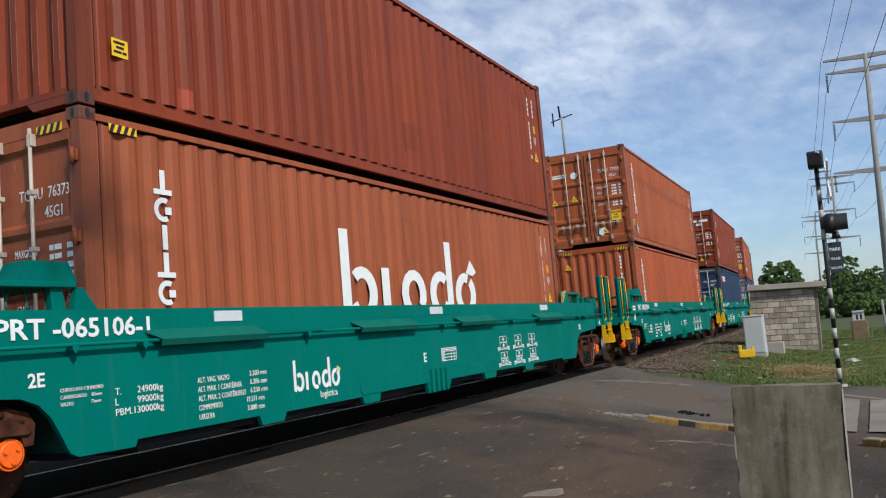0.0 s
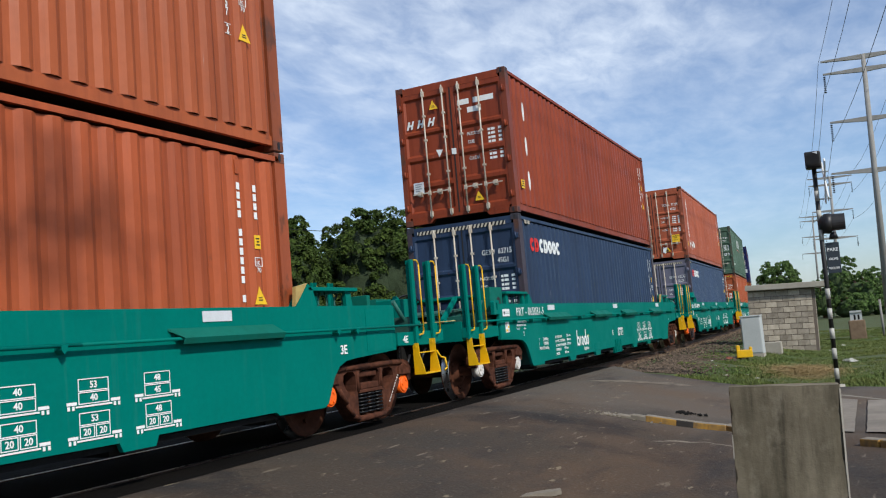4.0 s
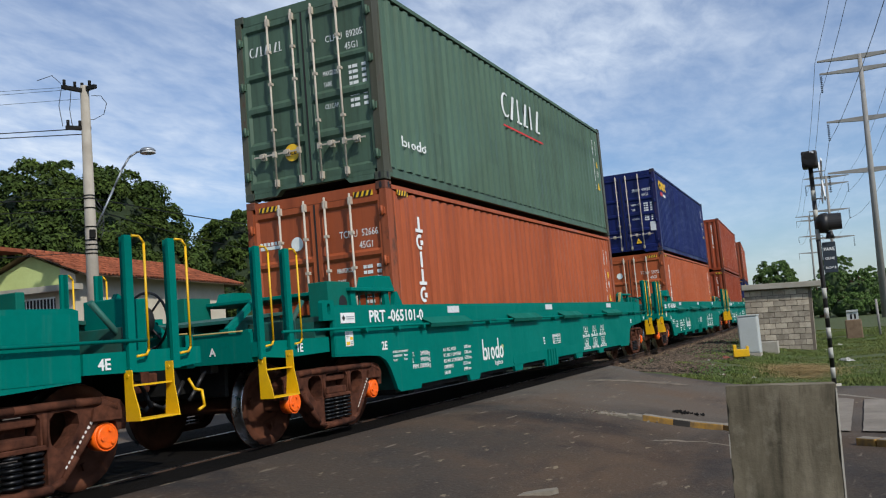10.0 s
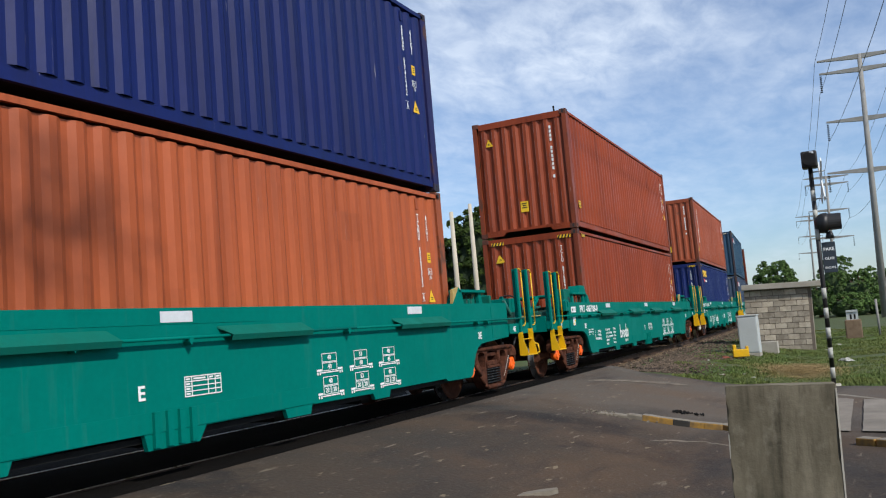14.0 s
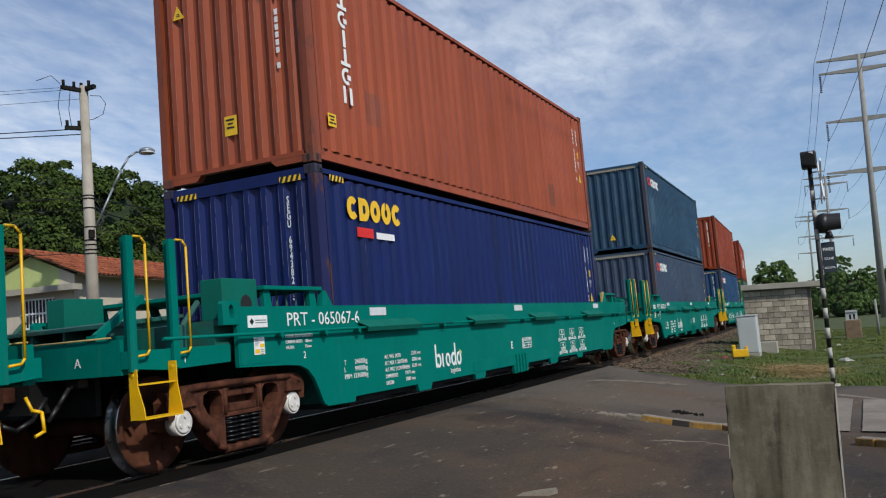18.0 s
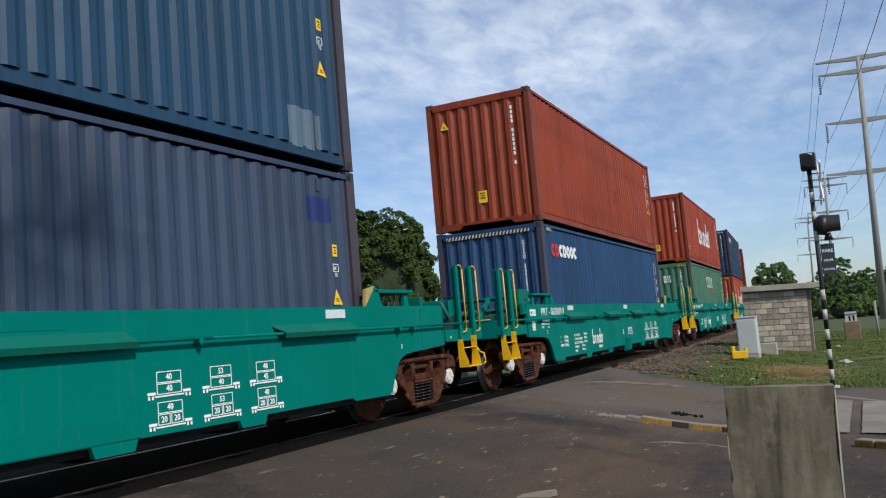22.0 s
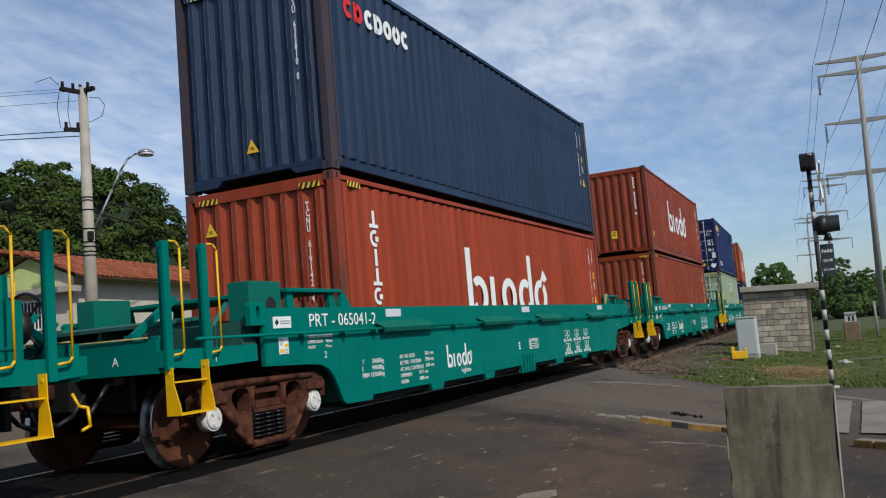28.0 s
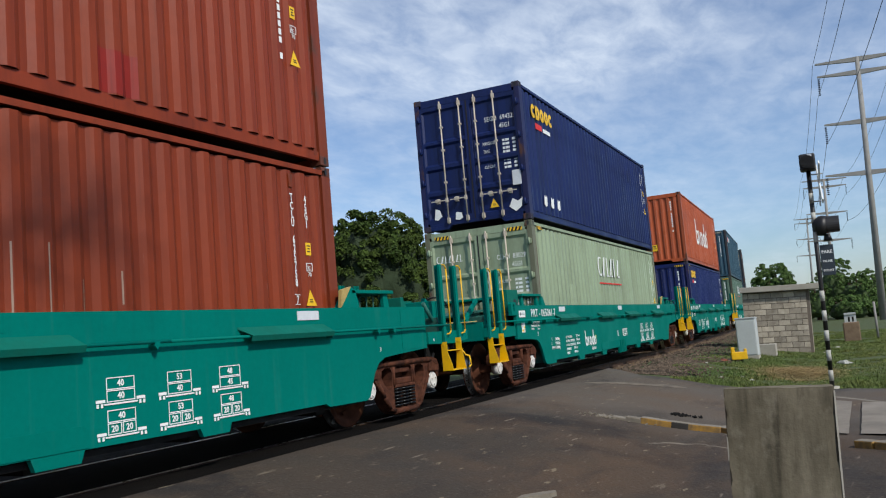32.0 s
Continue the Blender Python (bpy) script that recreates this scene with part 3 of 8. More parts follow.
# ---------------------------------------------------------------- the line of the track
def bend(s):
    """Curvature of the track at s metres along it: a long gentle curve to the left."""
    if s < -10:
        return 0.0
    c = min(s, 92.0)
    k = 0.001746 - 0.00003499 * c + 0.00000055958 * c * c
    return k if s < 92 else k * max(0.0, 1 - (s - 92) / 40)


STEP, S_MIN, S_MAX = 0.25, -280.0, 420.0


def lay_line():
    """Table of x, y, heading along the track; s = 0 lies straight before the camera."""
    out = []
    for way in (-1, 1):
        x, y, h, s = 0.251, 0.494, -0.03514, 0.0
        rows = [(x, y, h)]
        for i in range(round((S_MAX if way > 0 else -S_MIN) / STEP)):
            k = bend(s + way * STEP / 2)
            hm = h + way * k * STEP / 2
            x, y, h, s = x + way * math.cos(hm) * STEP, y + way * math.sin(hm) * STEP, h + way * k * STEP, s + way * STEP
            rows.append((x, y, h))
        out.append(rows)
    return np.array(out[0][:0:-1] + out[1])


LINE = lay_line()
LINE_S = np.linspace(S_MIN, S_MAX, len(LINE))


def on_track(s):
    return tuple(float(np.interp(s, LINE_S, LINE[:, k])) for k in range(3))


def run(t):
    """Metres that the train has run at t seconds: it gathers speed slowly, from 7.2 to 8.0 m/s."""
    u = (t - 16) / 16
    return ((-0.14198 * u + 3.38274) * u + 121.69872) * u - 4.23218


PITCH = 19.571


def wagon_pose(k, t, z=0.0):
    """Pose of what rides on wagon k at t seconds."""
    x, y, h = on_track((k - 7) * PITCH - run(t) + 6.096)
    return Matrix.Translation((x, y, z)) @ Matrix.Rotation(h, 4, "Z")


# ---------------------------------------------------------------- well wagon
def side_outline():
    """Outline of a wagon side in (x, z): wheel arches at both ends, tabs along the bottom edge."""
    arch = [(8.06, 0.93), (7.10, 0.88), (6.86, 0.86), (6.71, 0.80), (6.60, 0.69), (6.52, 0.55), (6.44, 0.40), (6.36, 0.36)]
    low = [(-6.36, 0.36), (-5.78, 0.35), (-5.75, 0.41), (-4.12, 0.41), (-4.08, 0.31), (-3.72, 0.31), (-3.67, 0.40), (-2.14, 0.40), (-2.10, 0.31),
           (-1.74, 0.31), (-1.70, 0.41), (-0.42, 0.42), (-0.38, 0.27), (0.26, 0.27), (0.36, 0.41), (1.58, 0.41), (1.62, 0.31), (2.04, 0.31),
           (2.08, 0.41), (3.40, 0.40), (3.44, 0.32), (3.80, 0.32), (3.84, 0.41), (5.48, 0.41), (5.54, 0.37), (6.36, 0.36)]
    pts = [(-7.90, 1.47), (-7.90, 0.91)] + [(-x, z) for x, z in arch[1:-1]] + low + [(x, z) for x, z in arch[::-1][1:]] + [(8.06, 1.50), (8.0, 1.52), (-7.83, 1.52)]
    return pts


def ledge_mesh(n):
    """A sloping shield over the pipe."""
    bm = B()
    a = [(0, 1.335), (-0.118, 1.240), (-0.095, 1.185), (-0.087, 1.187), (-0.106, 1.236), (0, 1.315)]
    rows = []
    for x, cut in ((0.0, 0), (n, 1)):
        rows.append([bm.verts.new((x - (0.07 if (cut and y == 0) else 0) + (0.10 if (not cut and y < 0) else 0), y, z)) for y, z in a])
    for i in range(6):
        bm.faces.new((rows[0][i], rows[0][(i + 1) % 6], rows[1][(i + 1) % 6], rows[1][i]))
    bm.faces.new(rows[0])
    bm.faces.new(rows[1][::-1])
    bmesh.ops.recalc_face_normals(bm, faces=bm.faces[:])
    return mesh_from("ledge", bm, "green_dust")


def icon_mesh(upper, lower):
    """Loading diagram: a little wagon with boxes on it, each box marked with its length in feet."""
    bm = B()

    def boxed(x0, x1, z0, z1, text, w=0.007):
        for a in ((x0, x1, z0, z0 + w), (x0, x1, z1 - w, z1), (x0, x0 + w, z0 + w, z1 - w), (x1 - w, x1, z0 + w, z1 - w)):
            box(bm, a[0], a[1], -0.0015, 0.0015, a[2], a[3])
        me = lettering(text, 0.066, align="CENTER", bold=True).copy()
        me.transform(Matrix.Translation(((x0 + x1) / 2, 0, (z0 + z1) / 2 - 0.022)))
        bm.from_mesh(me)
        bpy.data.meshes.remove(me)
    boxed(0.10, 0.37, 0.122, 0.21, upper)
    if len(lower) == 2:
        boxed(0.10, 0.23, 0.034, 0.118, lower[0])
        boxed(0.24, 0.37, 0.034, 0.118, lower[1])
    else:
        boxed(0.10, 0.37, 0.034, 0.118, lower[0])
    box(bm, 0.0, 0.085, -0.0015, 0.0015, 0.034, 0.056)
    box(bm, 0.385, 0.47, -0.0015, 0.0015, 0.034, 0.056)
    box(bm, 0.075, 0.395, -0.0015, 0.0015, 0.014, 0.026)
    for x in (0.005, 0.045, 0.41, 0.45):
        box(bm, x, x + 0.02, -0.0015, 0.0015, 0.0, 0.028)
    return mesh_from("loading_diagram", bm, "white")


def table_mesh():
    bm = B()
    for z in (0, 0.045, 0.09, 0.135, 0.18):
        box(bm, 0, 0.5, -0.0015, 0.0015, z, z + 0.01)
    for x in (0, 0.09, 0.31, 0.41, 0.49):
        box(bm, x, x + 0.01, -0.0015, 0.0015, 0, 0.19)
    for x in (0.02, 0.12, 0.335, 0.43):
        for z in (0.02, 0.065, 0.11, 0.155):
            if x < 0.1 or z > 0.15:
                box(bm, x, x + (0.05 if x != 0.12 else 0.16), -0.0015, 0.0015, z, z + 0.016)
    return mesh_from("inspection_table", bm, "white")


def arc_band(cx, cz, rx, rz, w, a0, a1, n=14):
    """A band of width w along an ellipse, between two angles in degrees."""
    t = [radians(a0 + (a1 - a0) * i / n) for i in range(n + 1)]
    return [(cx + rx * math.cos(a), cz + rz * math.sin(a)) for a in t] + [(cx + (rx - w) * math.cos(a), cz + (rz - w) * math.sin(a)) for a in t[::-1]]


def wordmark_mesh(h, wide=1.0, mat="white", tick=None):
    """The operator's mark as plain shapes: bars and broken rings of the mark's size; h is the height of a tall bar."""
    bm = B()
    w, r = 0.13 * h, 0.30 * h

    def bar(x, z1):
        prism(bm, [(x, 0.04 * h), (x, z1), (x + w, z1), (x + w, 0.0)], -0.0015, 0.0015)
    bar(0.0, h)
    prism(bm, arc_band(w + 0.18 * h, r, 0.24 * h, r, w, -150, 130), -0.0015, 0.0015)
    bar(0.64 * h, 2 * r)
    prism(bm, arc_band(1.22 * h, r, 0.24 * h, r, w, -40, 300), -0.0015, 0.0015)
    prism(bm, arc_band(1.78 * h, r, 0.24 * h, r, w, 50, 330), -0.0015, 0.0015)
    bar(1.92 * h, h)
    prism(bm, arc_band(2.36 * h, r, 0.25 * h, r, w, 70, 410), -0.0015, 0.0015)
    if not tick:
        prism(bm, [(2.40 * h, 2 * r), (2.52 * h, 0.78 * h), (2.66 * h, 0.62 * h), (2.56 * h, 0.56 * h)], -0.0015, 0.0015)
    bm.transform(Matrix.Diagonal((wide, 1, 1, 1)))
    return mesh_from("painted_mark", bm, mat)


def pierced(bm, loops, y0, y1):
    """A plate with holes: the first loop of (x, z) is the outline, the rest are holes."""
    faces = []
    for y in (y0, y1):
        edges = []
        for q in loops:
            vs = [bm.verts.new((x, y, z)) for x, z in q]
            edges += [bm.edges.new((vs[i], vs[(i + 1) % len(vs)])) for i in range(len(vs))]
        r = bmesh.ops.triangle_fill(bm, use_beauty=True, use_dissolve=False, edges=edges)
        faces += [f for f in r["geom"] if isinstance(f, bmesh.types.BMFace)]
    for q in loops:
        a = [bm.verts.new((x, y0, z)) for x, z in q]
        b = [bm.verts.new((x, y1, z)) for x, z in q]
        for i in range(len(q)):
            faces.append(bm.faces.new((a[i], b[i], b[(i + 1) % len(q)], a[(i + 1) % len(q)])))
    bmesh.ops.remove_doubles(bm, verts=list({v for f in faces for v in f.verts}), dist=0.0001)
    bmesh.ops.recalc_face_normals(bm, faces=bm.faces[:])
    return bm


def build_wagon(kind):
    """A well wagon round its centre at rail height. kind 'E': older set with orange caps and bold marks."""
    bold = kind == "E"
    root = thing("well_wagon", "teal-green steel well wagon with yellow steps and white lettering", "railway wagon", "wagons of the train")
    ledges = {n: ledge_mesh(n) for n in (1.58, 1.46)}
    for sy in (-1, 1):
        side = part("side_panel", prism(B(), side_outline(), sy * 1.36, sy * 1.31), "green", root)
        if sy > 0:
            continue
        # long doubler, stiffener and ribs on the visible flank
        part("doubler_plate", prism(B(), [(-1.86, 1.368), (-1.72, 1.517), (1.40, 1.517), (1.40, 1.368)], -1.364, -1.36), "green", side)
        st = [(-2.12, 0.42), (-2.18, 0.47), (-2.18, 0.55), (-2.12, 0.60), (2.06, 0.60), (2.12, 0.56), (2.12, 0.42)]
        part("stiffener", prism(B(), st, -1.368, -1.36), "green", side)
        for x in (-0.33, -0.17, -0.02, 0.13):
            part("rib", prism(B(), [(x, 0.29), (x, 0.60), (x + 0.07, 0.60), (x + 0.07, 0.29)], -1.40, -1.36), "green", side)
        bm = tube(B(), [(-9.0, -1.43, 1.235), (-3.0, -1.43, 1.235), (3.0, -1.43, 1.235), (8.7, -1.43, 1.235)], 0.017, 7)
        part("brake_pipe", bm, "green", side)
        for x in (-7.3, -6.45, -5.72, -3.3, -1.2, 0.1, 2.8, 5.55, 6.6, 7.0):
            part("pipe_bracket", prism(B(), [(x, 1.24), (x + 0.06, 1.24), (x + 0.06, 1.205), (x + 0.025, 1.165), (x, 1.20)], -1.448, -1.36), "green", side)
        for x, n in ((-5.62, 1.58), (-2.30, 1.58), (0.58, 1.46), (4.00, 1.58)):
            part("pipe_shield", ledges[n], None, side, at=(x, -1.362, 0))
        for x in ((-4.72, -0.17, 4.46) if bold else (-5.28, -0.15, 5.02)):
            part("reflector_plate", box(B(), x, x + 0.41, -1.368, -1.36, 1.385, 1.488), "silver", side, "silver-white reflective plate")
        pn = box(B(), -7.88, -7.22, -1.365, -1.36, 0.93, 1.495)
        part("access_panel", pn, "green", side)
        part("access_panel", box(B(), 7.35, 7.98, -1.365, -1.36, 0.94, 1.475), "green", side)
        lb = part("notice_plate", box(B(), -7.74, -7.42, -1.372, -1.365, 1.30, 1.425), "white", side, "white notice plate with a dark symbol")
        part("notice_symbol", prism(B(), [(-7.715, 1.362), (-7.68, 1.397), (-7.645, 1.362), (-7.68, 1.327)], -1.375, -1.372), "black", lb)
        part("notice_writing", bars([0.18, 0.18], 0.009, 0.016, "steel"), None, lb, at=(-7.62, -1.3735, 1.380))
        stk = part("sticker", box(B(), -7.66, -7.49, -1.371, -1.365, 1.02, 1.20), "white", side, "white sticker with orange and grey print")
        part("sticker_print", box(B(), -7.648, -7.572, -1.373, -1.371, 1.035, 1.075), "hazard", stk)
        part("sticker_print", box(B(), -7.562, -7.50, -1.373, -1.371, 1.095, 1.13), "hazard", stk)
        part("sticker_print", bars([0.06, 0.05, 0.06, 0.04], 0.008, 0.012, "steel"), None, stk, at=(-7.645, -1.3725, 1.185))
        part("sticker_print", bars([0.045, 0.05, 0.04], 0.008, 0.012, "steel"), None, stk, at=(-7.555, -1.3725, 1.075))
        y = -1.366
        part("painted_numeral", lettering("2E" if bold else "2", 0.15 if bold else 0.11, bold=bold), None, side, at=(-6.80, y, 0.935))
        part("painted_numeral", lettering("3E" if bold else "3", 0.15 if bold else 0.085, bold=bold), None, side, at=(6.74, y, 0.945))
        part("painted_letter", lettering("E", 0.18, bold=True), None, side, at=(-0.48, y, 0.715))
        part("inspection_table", table_mesh(), None, side, at=(0.09, y, 0.69))
        for i, words in enumerate(("CURSO DO CILINDRO", "CARREGADO    83mm", "VAZIO              75mm")):
            part("cylinder_lettering", lettering(words, 0.052 if not bold else 0.042), None, side, at=(-7.12, y, 1.17 - i * 0.06) if not bold else (-6.52, y, 0.875 - i * 0.055))
        x0 = -5.98
        for i, words in enumerate(("T.       24900kg", "L        99000kg", "PBM.130000kg") if bold else ("T        24600kg", "L        99000kg", "PBM 123600kg")):
            part("load_lettering", fitted(words, 0.085, 0.54), None, side, at=(x0, y, 0.80 - i * 0.085))
        for i, (words, figure) in enumerate((("ALT. VAG. VAZIO", "2.203 mm"), ("ALT. MAX. 1 CONT\u00caINER", "3.286 mm"), ("ALT. MAX. 2 CONT\u00caINERES", "6.230 mm"), ("COMPRIMENTO", "19.571 mm"), ("LARGURA", "3.080 mm"))):
            part("size_lettering", fitted(words, 0.074, 0.0295 * len(words)), None, side, at=(-5.00, y, 0.815 - i * 0.085))
            part("size_figure", fitted(figure if bold else figure.replace(".", ""), 0.074, 0.27), None, side, at=(-4.25 - (0.06 if bold else 0.21) * (i > 2), y, 0.825 - i * 0.085))
        mx = -3.52
        part("painted_mark", wordmark_mesh(0.345, 1.0, tick=True), None, side, at=(mx, y, 0.585))
        part("painted_tick", prism(B(), [(mx + 0.84, 0.775), (mx + 0.86, 0.82), (mx + 0.93, 0.785), (mx + 0.90, 0.735)], y - 0.0015, y + 0.0015), "wall_lime", side, "pale green tick")
        part("mark_writing", lettering("log\u00edstica", 0.11), None, side, at=(mx + 0.48, y, 0.485))
        icons = [[icon_mesh(f, low) for f, low in row] for row in ((('40', ('40',)), ('53', ('40',)), ('48', ('45',))), (('40', ('20', '20')), ('53', ('20', '20')), ('48', ('20', '20'))))]
        for i in range(3):
            for j in range(2):
                part("loading_diagram", icons[j][i], None, side, at=Matrix.Translation((2.20 + 0.69 * i, y, 0.72 - 0.27 * j)) @ Matrix.Diagonal((1.13, 1, 1.16, 1)))
    # floor of the well and cross bearers
    part("well_floor", box(B(), -6.4, 6.4, -1.29, 1.29, 0.34, 0.39), "under", root)
    for x in (-5.6, -3.9, -2.0, 0.0, 1.8, 3.6, 5.7):
        part("cross_bearer", box(B(), x - 0.09, x + 0.09, -1.1, 1.1, 0.27, 0.34), "under", root)
    for sx in (-1, 1):
        a = lambda u0, u1: (min(sx * u0, sx * u1), max(sx * u0, sx * u1))
        part("end_bulkhead", box(B(), *a(6.30, 6.36), -1.31, 1.31, 0.36, 1.50), "green_dark", root)
        part("bogie_deck", box(B(), *a(6.36, 8.06), -1.31, 1.31, 1.34, 1.40), "green_dark", root)
        part("bolster_box", box(B(), *a(7.45, 8.06), -1.20, 1.20, 0.98, 1.34), "green_dark", root)
        # walkway slab over the deck, with open sides
        x0, x1 = a(6.30, 7.40) if sx < 0 else a(6.22, 7.25)
        slab = part("end_walkway", box(B(), x0, x1, -1.34, 1.34, 1.70, 1.745, 0.006), "green", root)
        for x in (x0 + 0.05, x1 - 0.2):
            for y in (-1.30, 1.10):
                part("walkway_bracket", prism(B(), [(x, 1.40), (x + 0.15, 1.40), (x + 0.09, 1.70), (x - 0.02, 1.70)], y, y + 0.05), "green", slab)
        bm = B()
        for i in range(12):
            x = x0 + 0.06 + i * (x1 - x0 - 0.12) / 11
            tube(bm, [(x, -1.22, 1.41), (x + (0.07 if i % 2 else -0.07), -1.22, 1.695)], 0.008, 5)
        part("expanded_mesh", bm, "green_dark", slab)
        for sy in (-1, 1):
            # raised box with a round-topped hole, beside the deck
            lo, hi = sorted((sy * 1.26, sy * 0.98))
            x0, x1 = ((-7.81, -7.30) if bold else (-7.98, -7.42)) if sx < 0 else (7.58, 7.66)
            rb = part("jacking_box", box(B(), x0, x1, lo, hi, 1.40, 1.82 if sx < 0 else 1.66, 0.008), "green_dust", root)
            if sx < 0:
                c = x1 - 0.19
                arch = [(c - 0.09, 1.50), (c - 0.09, 1.58), (c - 0.06, 1.63), (c, 1.655), (c + 0.06, 1.63), (c + 0.09, 1.58), (c + 0.09, 1.50)]
                part("box_opening", prism(B(), arch, sy * 1.262, sy * 1.25), "black", rb)
                # lifting lug: a plate with an upright slot
                slot = [(-8.01, 1.41), (-7.96, 1.41), (-7.95, 1.45), (-7.95, 1.51), (-7.97, 1.54), (-8.00, 1.54), (-8.02, 1.51), (-8.02, 1.45)]
                lug = [(-8.12, 1.34), (-7.87, 1.34), (-7.87, 1.58), (-8.09, 1.58), (-8.12, 1.55)]
                part("lifting_lug", pierced(B(), [lug, slot], sy * 1.37, sy * 1.31), "green", root)
                if bold:
                    g = part("corner_guide", prism(B(), [(-6.82, 1.747), (-6.73, 1.91), (-6.35, 1.91), (-6.26, 1.747)], sy * 1.31, sy * 1.05), "green", root)
                part("guide_gusset", prism(B(), [(-6.34, 1.522), (-6.30, 1.70), (-6.24, 1.70), (-6.10, 1.522)], sy * 1.345, sy * 1.28), "green", root)
            else:
                g = part("corner_guide", prism(B(), [(5.98, 1.522), (6.04, 1.60), (6.22, 1.78), (6.30, 1.72), (6.37, 1.522)], sy * 1.34, sy * 1.22), "green", root)
                part("guide_stripe", prism(B(), [(5.95, 1.524), (5.98, 1.74), (6.20, 1.785), (6.03, 1.60)], sy * 1.345, sy * 1.30), "tan", g, "rubbed tan-yellow guide face")
            # end sill side beam
            part("end_sill_beam", prism(B(), [(sx * 8.06, 0.98), (sx * 8.06, 1.15), (sx * 9.38, 1.15), (sx * 9.38, 1.00), (sx * 8.9, 0.96)], sy * 1.39, sy * 1.31), "green", root)
            bm = tube(B(), [(sx * 8.78, sy * 1.22, 1.10), (sx * 8.30, sy * 1.22, 1.58)], 0.03, 6)
            part("diagonal_brace", bm, "green_dark", root)
            for u in ((9.34, 8.83) if sx < 0 else (8.54, 9.04)):
                x = sx * u
                bm = box(B(), x - 0.045, x + 0.035, min(sy * 1.435, sy * 1.395), max(sy * 1.435, sy * 1.395), 0.97, 2.14, 0.004)
                box(bm, x - 0.010, x + 0.002, min(sy * 1.394, sy * 1.33), max(sy * 1.394, sy * 1.33), 0.97, 2.135)
                p = part("end_post", bm, "green", root)
                d = 0.165
                bm = tube(B(), [(x + 0.03, sy * 1.44, 2.135), (x + d - 0.05, sy * 1.44, 2.135), (x + d, sy * 1.44, 2.08), (x + d, sy * 1.44, 1.15), (x + d - 0.03, sy * 1.44, 1.11), (x + 0.03, sy * 1.44, 1.10)], 0.0115, 6)
                part("handrail", bm, "yellow", p, "yellow tubular handrail")
            u0, u1 = ((-9.355, -8.915) if sx < 0 else (8.49, 8.93))
            bm = B()
            # two flared plates across the wagon, a flat tread between their feet and one half way up
            for x, top, slack in ((u0, 0.99, 0.0), (u1, 1.04, 0.025)):
                q = prism(B(), [(sy * (1.37 + slack), top), (sy * (1.46 + slack), top), (sy * (1.465 + slack), 0.84), (sy * 1.525, 0.66), (sy * 1.54, 0.565), (sy * 1.37, 0.565), (sy * (1.37 + slack), 0.80)], -x - 0.005, -x + 0.005)
                q.transform(Matrix.Rotation(radians(90), 4, "Z"))
                me = bpy.data.meshes.new("plate")
                q.to_mesh(me)
                q.free()
                bm.from_mesh(me)
                bpy.data.meshes.remove(me)
                cyl(bm, (x - 0.012, sy * (1.415 + slack), top - 0.05), (x + 0.012, sy * (1.415 + slack), top - 0.05), 0.016, 6)
            for z, a0, a1 in ((0.852, 1.40, 1.47), (0.566, 1.37, 1.54)):
                box(bm, u0 + 0.006, u1 - 0.006, min(sy * a0, sy * a1), max(sy * a0, sy * a1), z, z + 0.014)
            part("step", bm, "yellow", root, "yellow two-rung sill step")
        part("end_sill", prism(B(), [(sx * 9.28, 0.95), (sx * 9.28, 1.255), (sx * 9.38, 1.255), (sx * 9.38, 0.95)], -1.305, 1.305), "green", root)
        # plain dark plate, added to darken the open view under the end sill
        part("headstock_plate", box(B(), *a(9.10, 9.16), -0.75, 0.75, 0.60, 0.95), "under", root)
        # platform over the draft gear: a raised sheet on box beams, with open bays beside it
        part("slope_sheet", prism(B(), [(sx * 9.06, 1.385), (sx * 9.06, 1.42), (sx * 8.02, 1.50), (sx * 8.02, 1.465)], -0.78, 0.78), "green_dark", root)
        for y in (-0.70, -0.22, 0.22, 0.70):
            part("platform_rib", prism(B(), [(sx * 9.02, 1.12), (sx * 9.02, 1.385), (sx * 8.06, 1.46), (sx * 8.06, 1.12)], y - 0.02, y + 0.02), "green_dark", root)
        part("cross_beam", box(B(), *a(8.55, 8.67), -1.29, 1.29, 1.12, 1.36, 0.006), "green_dark", root)
        part("cross_beam", box(B(), *a(8.94, 9.02), -1.00, 1.00, 1.12, 1.30, 0.006), "green", root)
        # near-black deck: shade down in the open bays is painted on
        part("end_deck", box(B(), *a(8.06, 9.28), -1.31, 1.31, 1.02, 1.05), "under", root)
        for y in (-0.97, 0.97):
            part("brace_foot", prism(B(), [(sx * 9.382, 1.12), (sx * 9.382, 1.31), (sx * 9.26, 1.31), (sx * 9.26, 1.257), (sx * 9.381, 1.256)], y - 0.055, y + 0.055), "green", root)
            part("end_brace", box(B(), -0.032, 0.032, -0.03, 0.03, 0, 0.66), "green", root, at=Matrix.Translation((sx * 9.33, y, 1.29)) @ pose(0, 0, 0, 0, -sx * 57))
        part("release_rod", tube(B(), [(sx * 9.395, -1.22, 1.275), (sx * 9.395, 0.35, 1.275), (sx * 9.42, 0.45, 1.18)], 0.008, 6), "tan", root, "thin dull yellow release rod")
        for y in (-0.62, 0.58):
            part("air_hose", tube(B(), [(sx * 9.20, y, 0.93), (sx * 9.34, y, 0.86), (sx * 9.44, y + 0.02, 0.72), (sx * 9.52, y + 0.05, 0.60)], 0.021, 7), "black", root)
        part("angle_cock", box(B(), *a(9.18, 9.30), -0.70, -0.54, 0.86, 0.95, 0.015), "black", root)
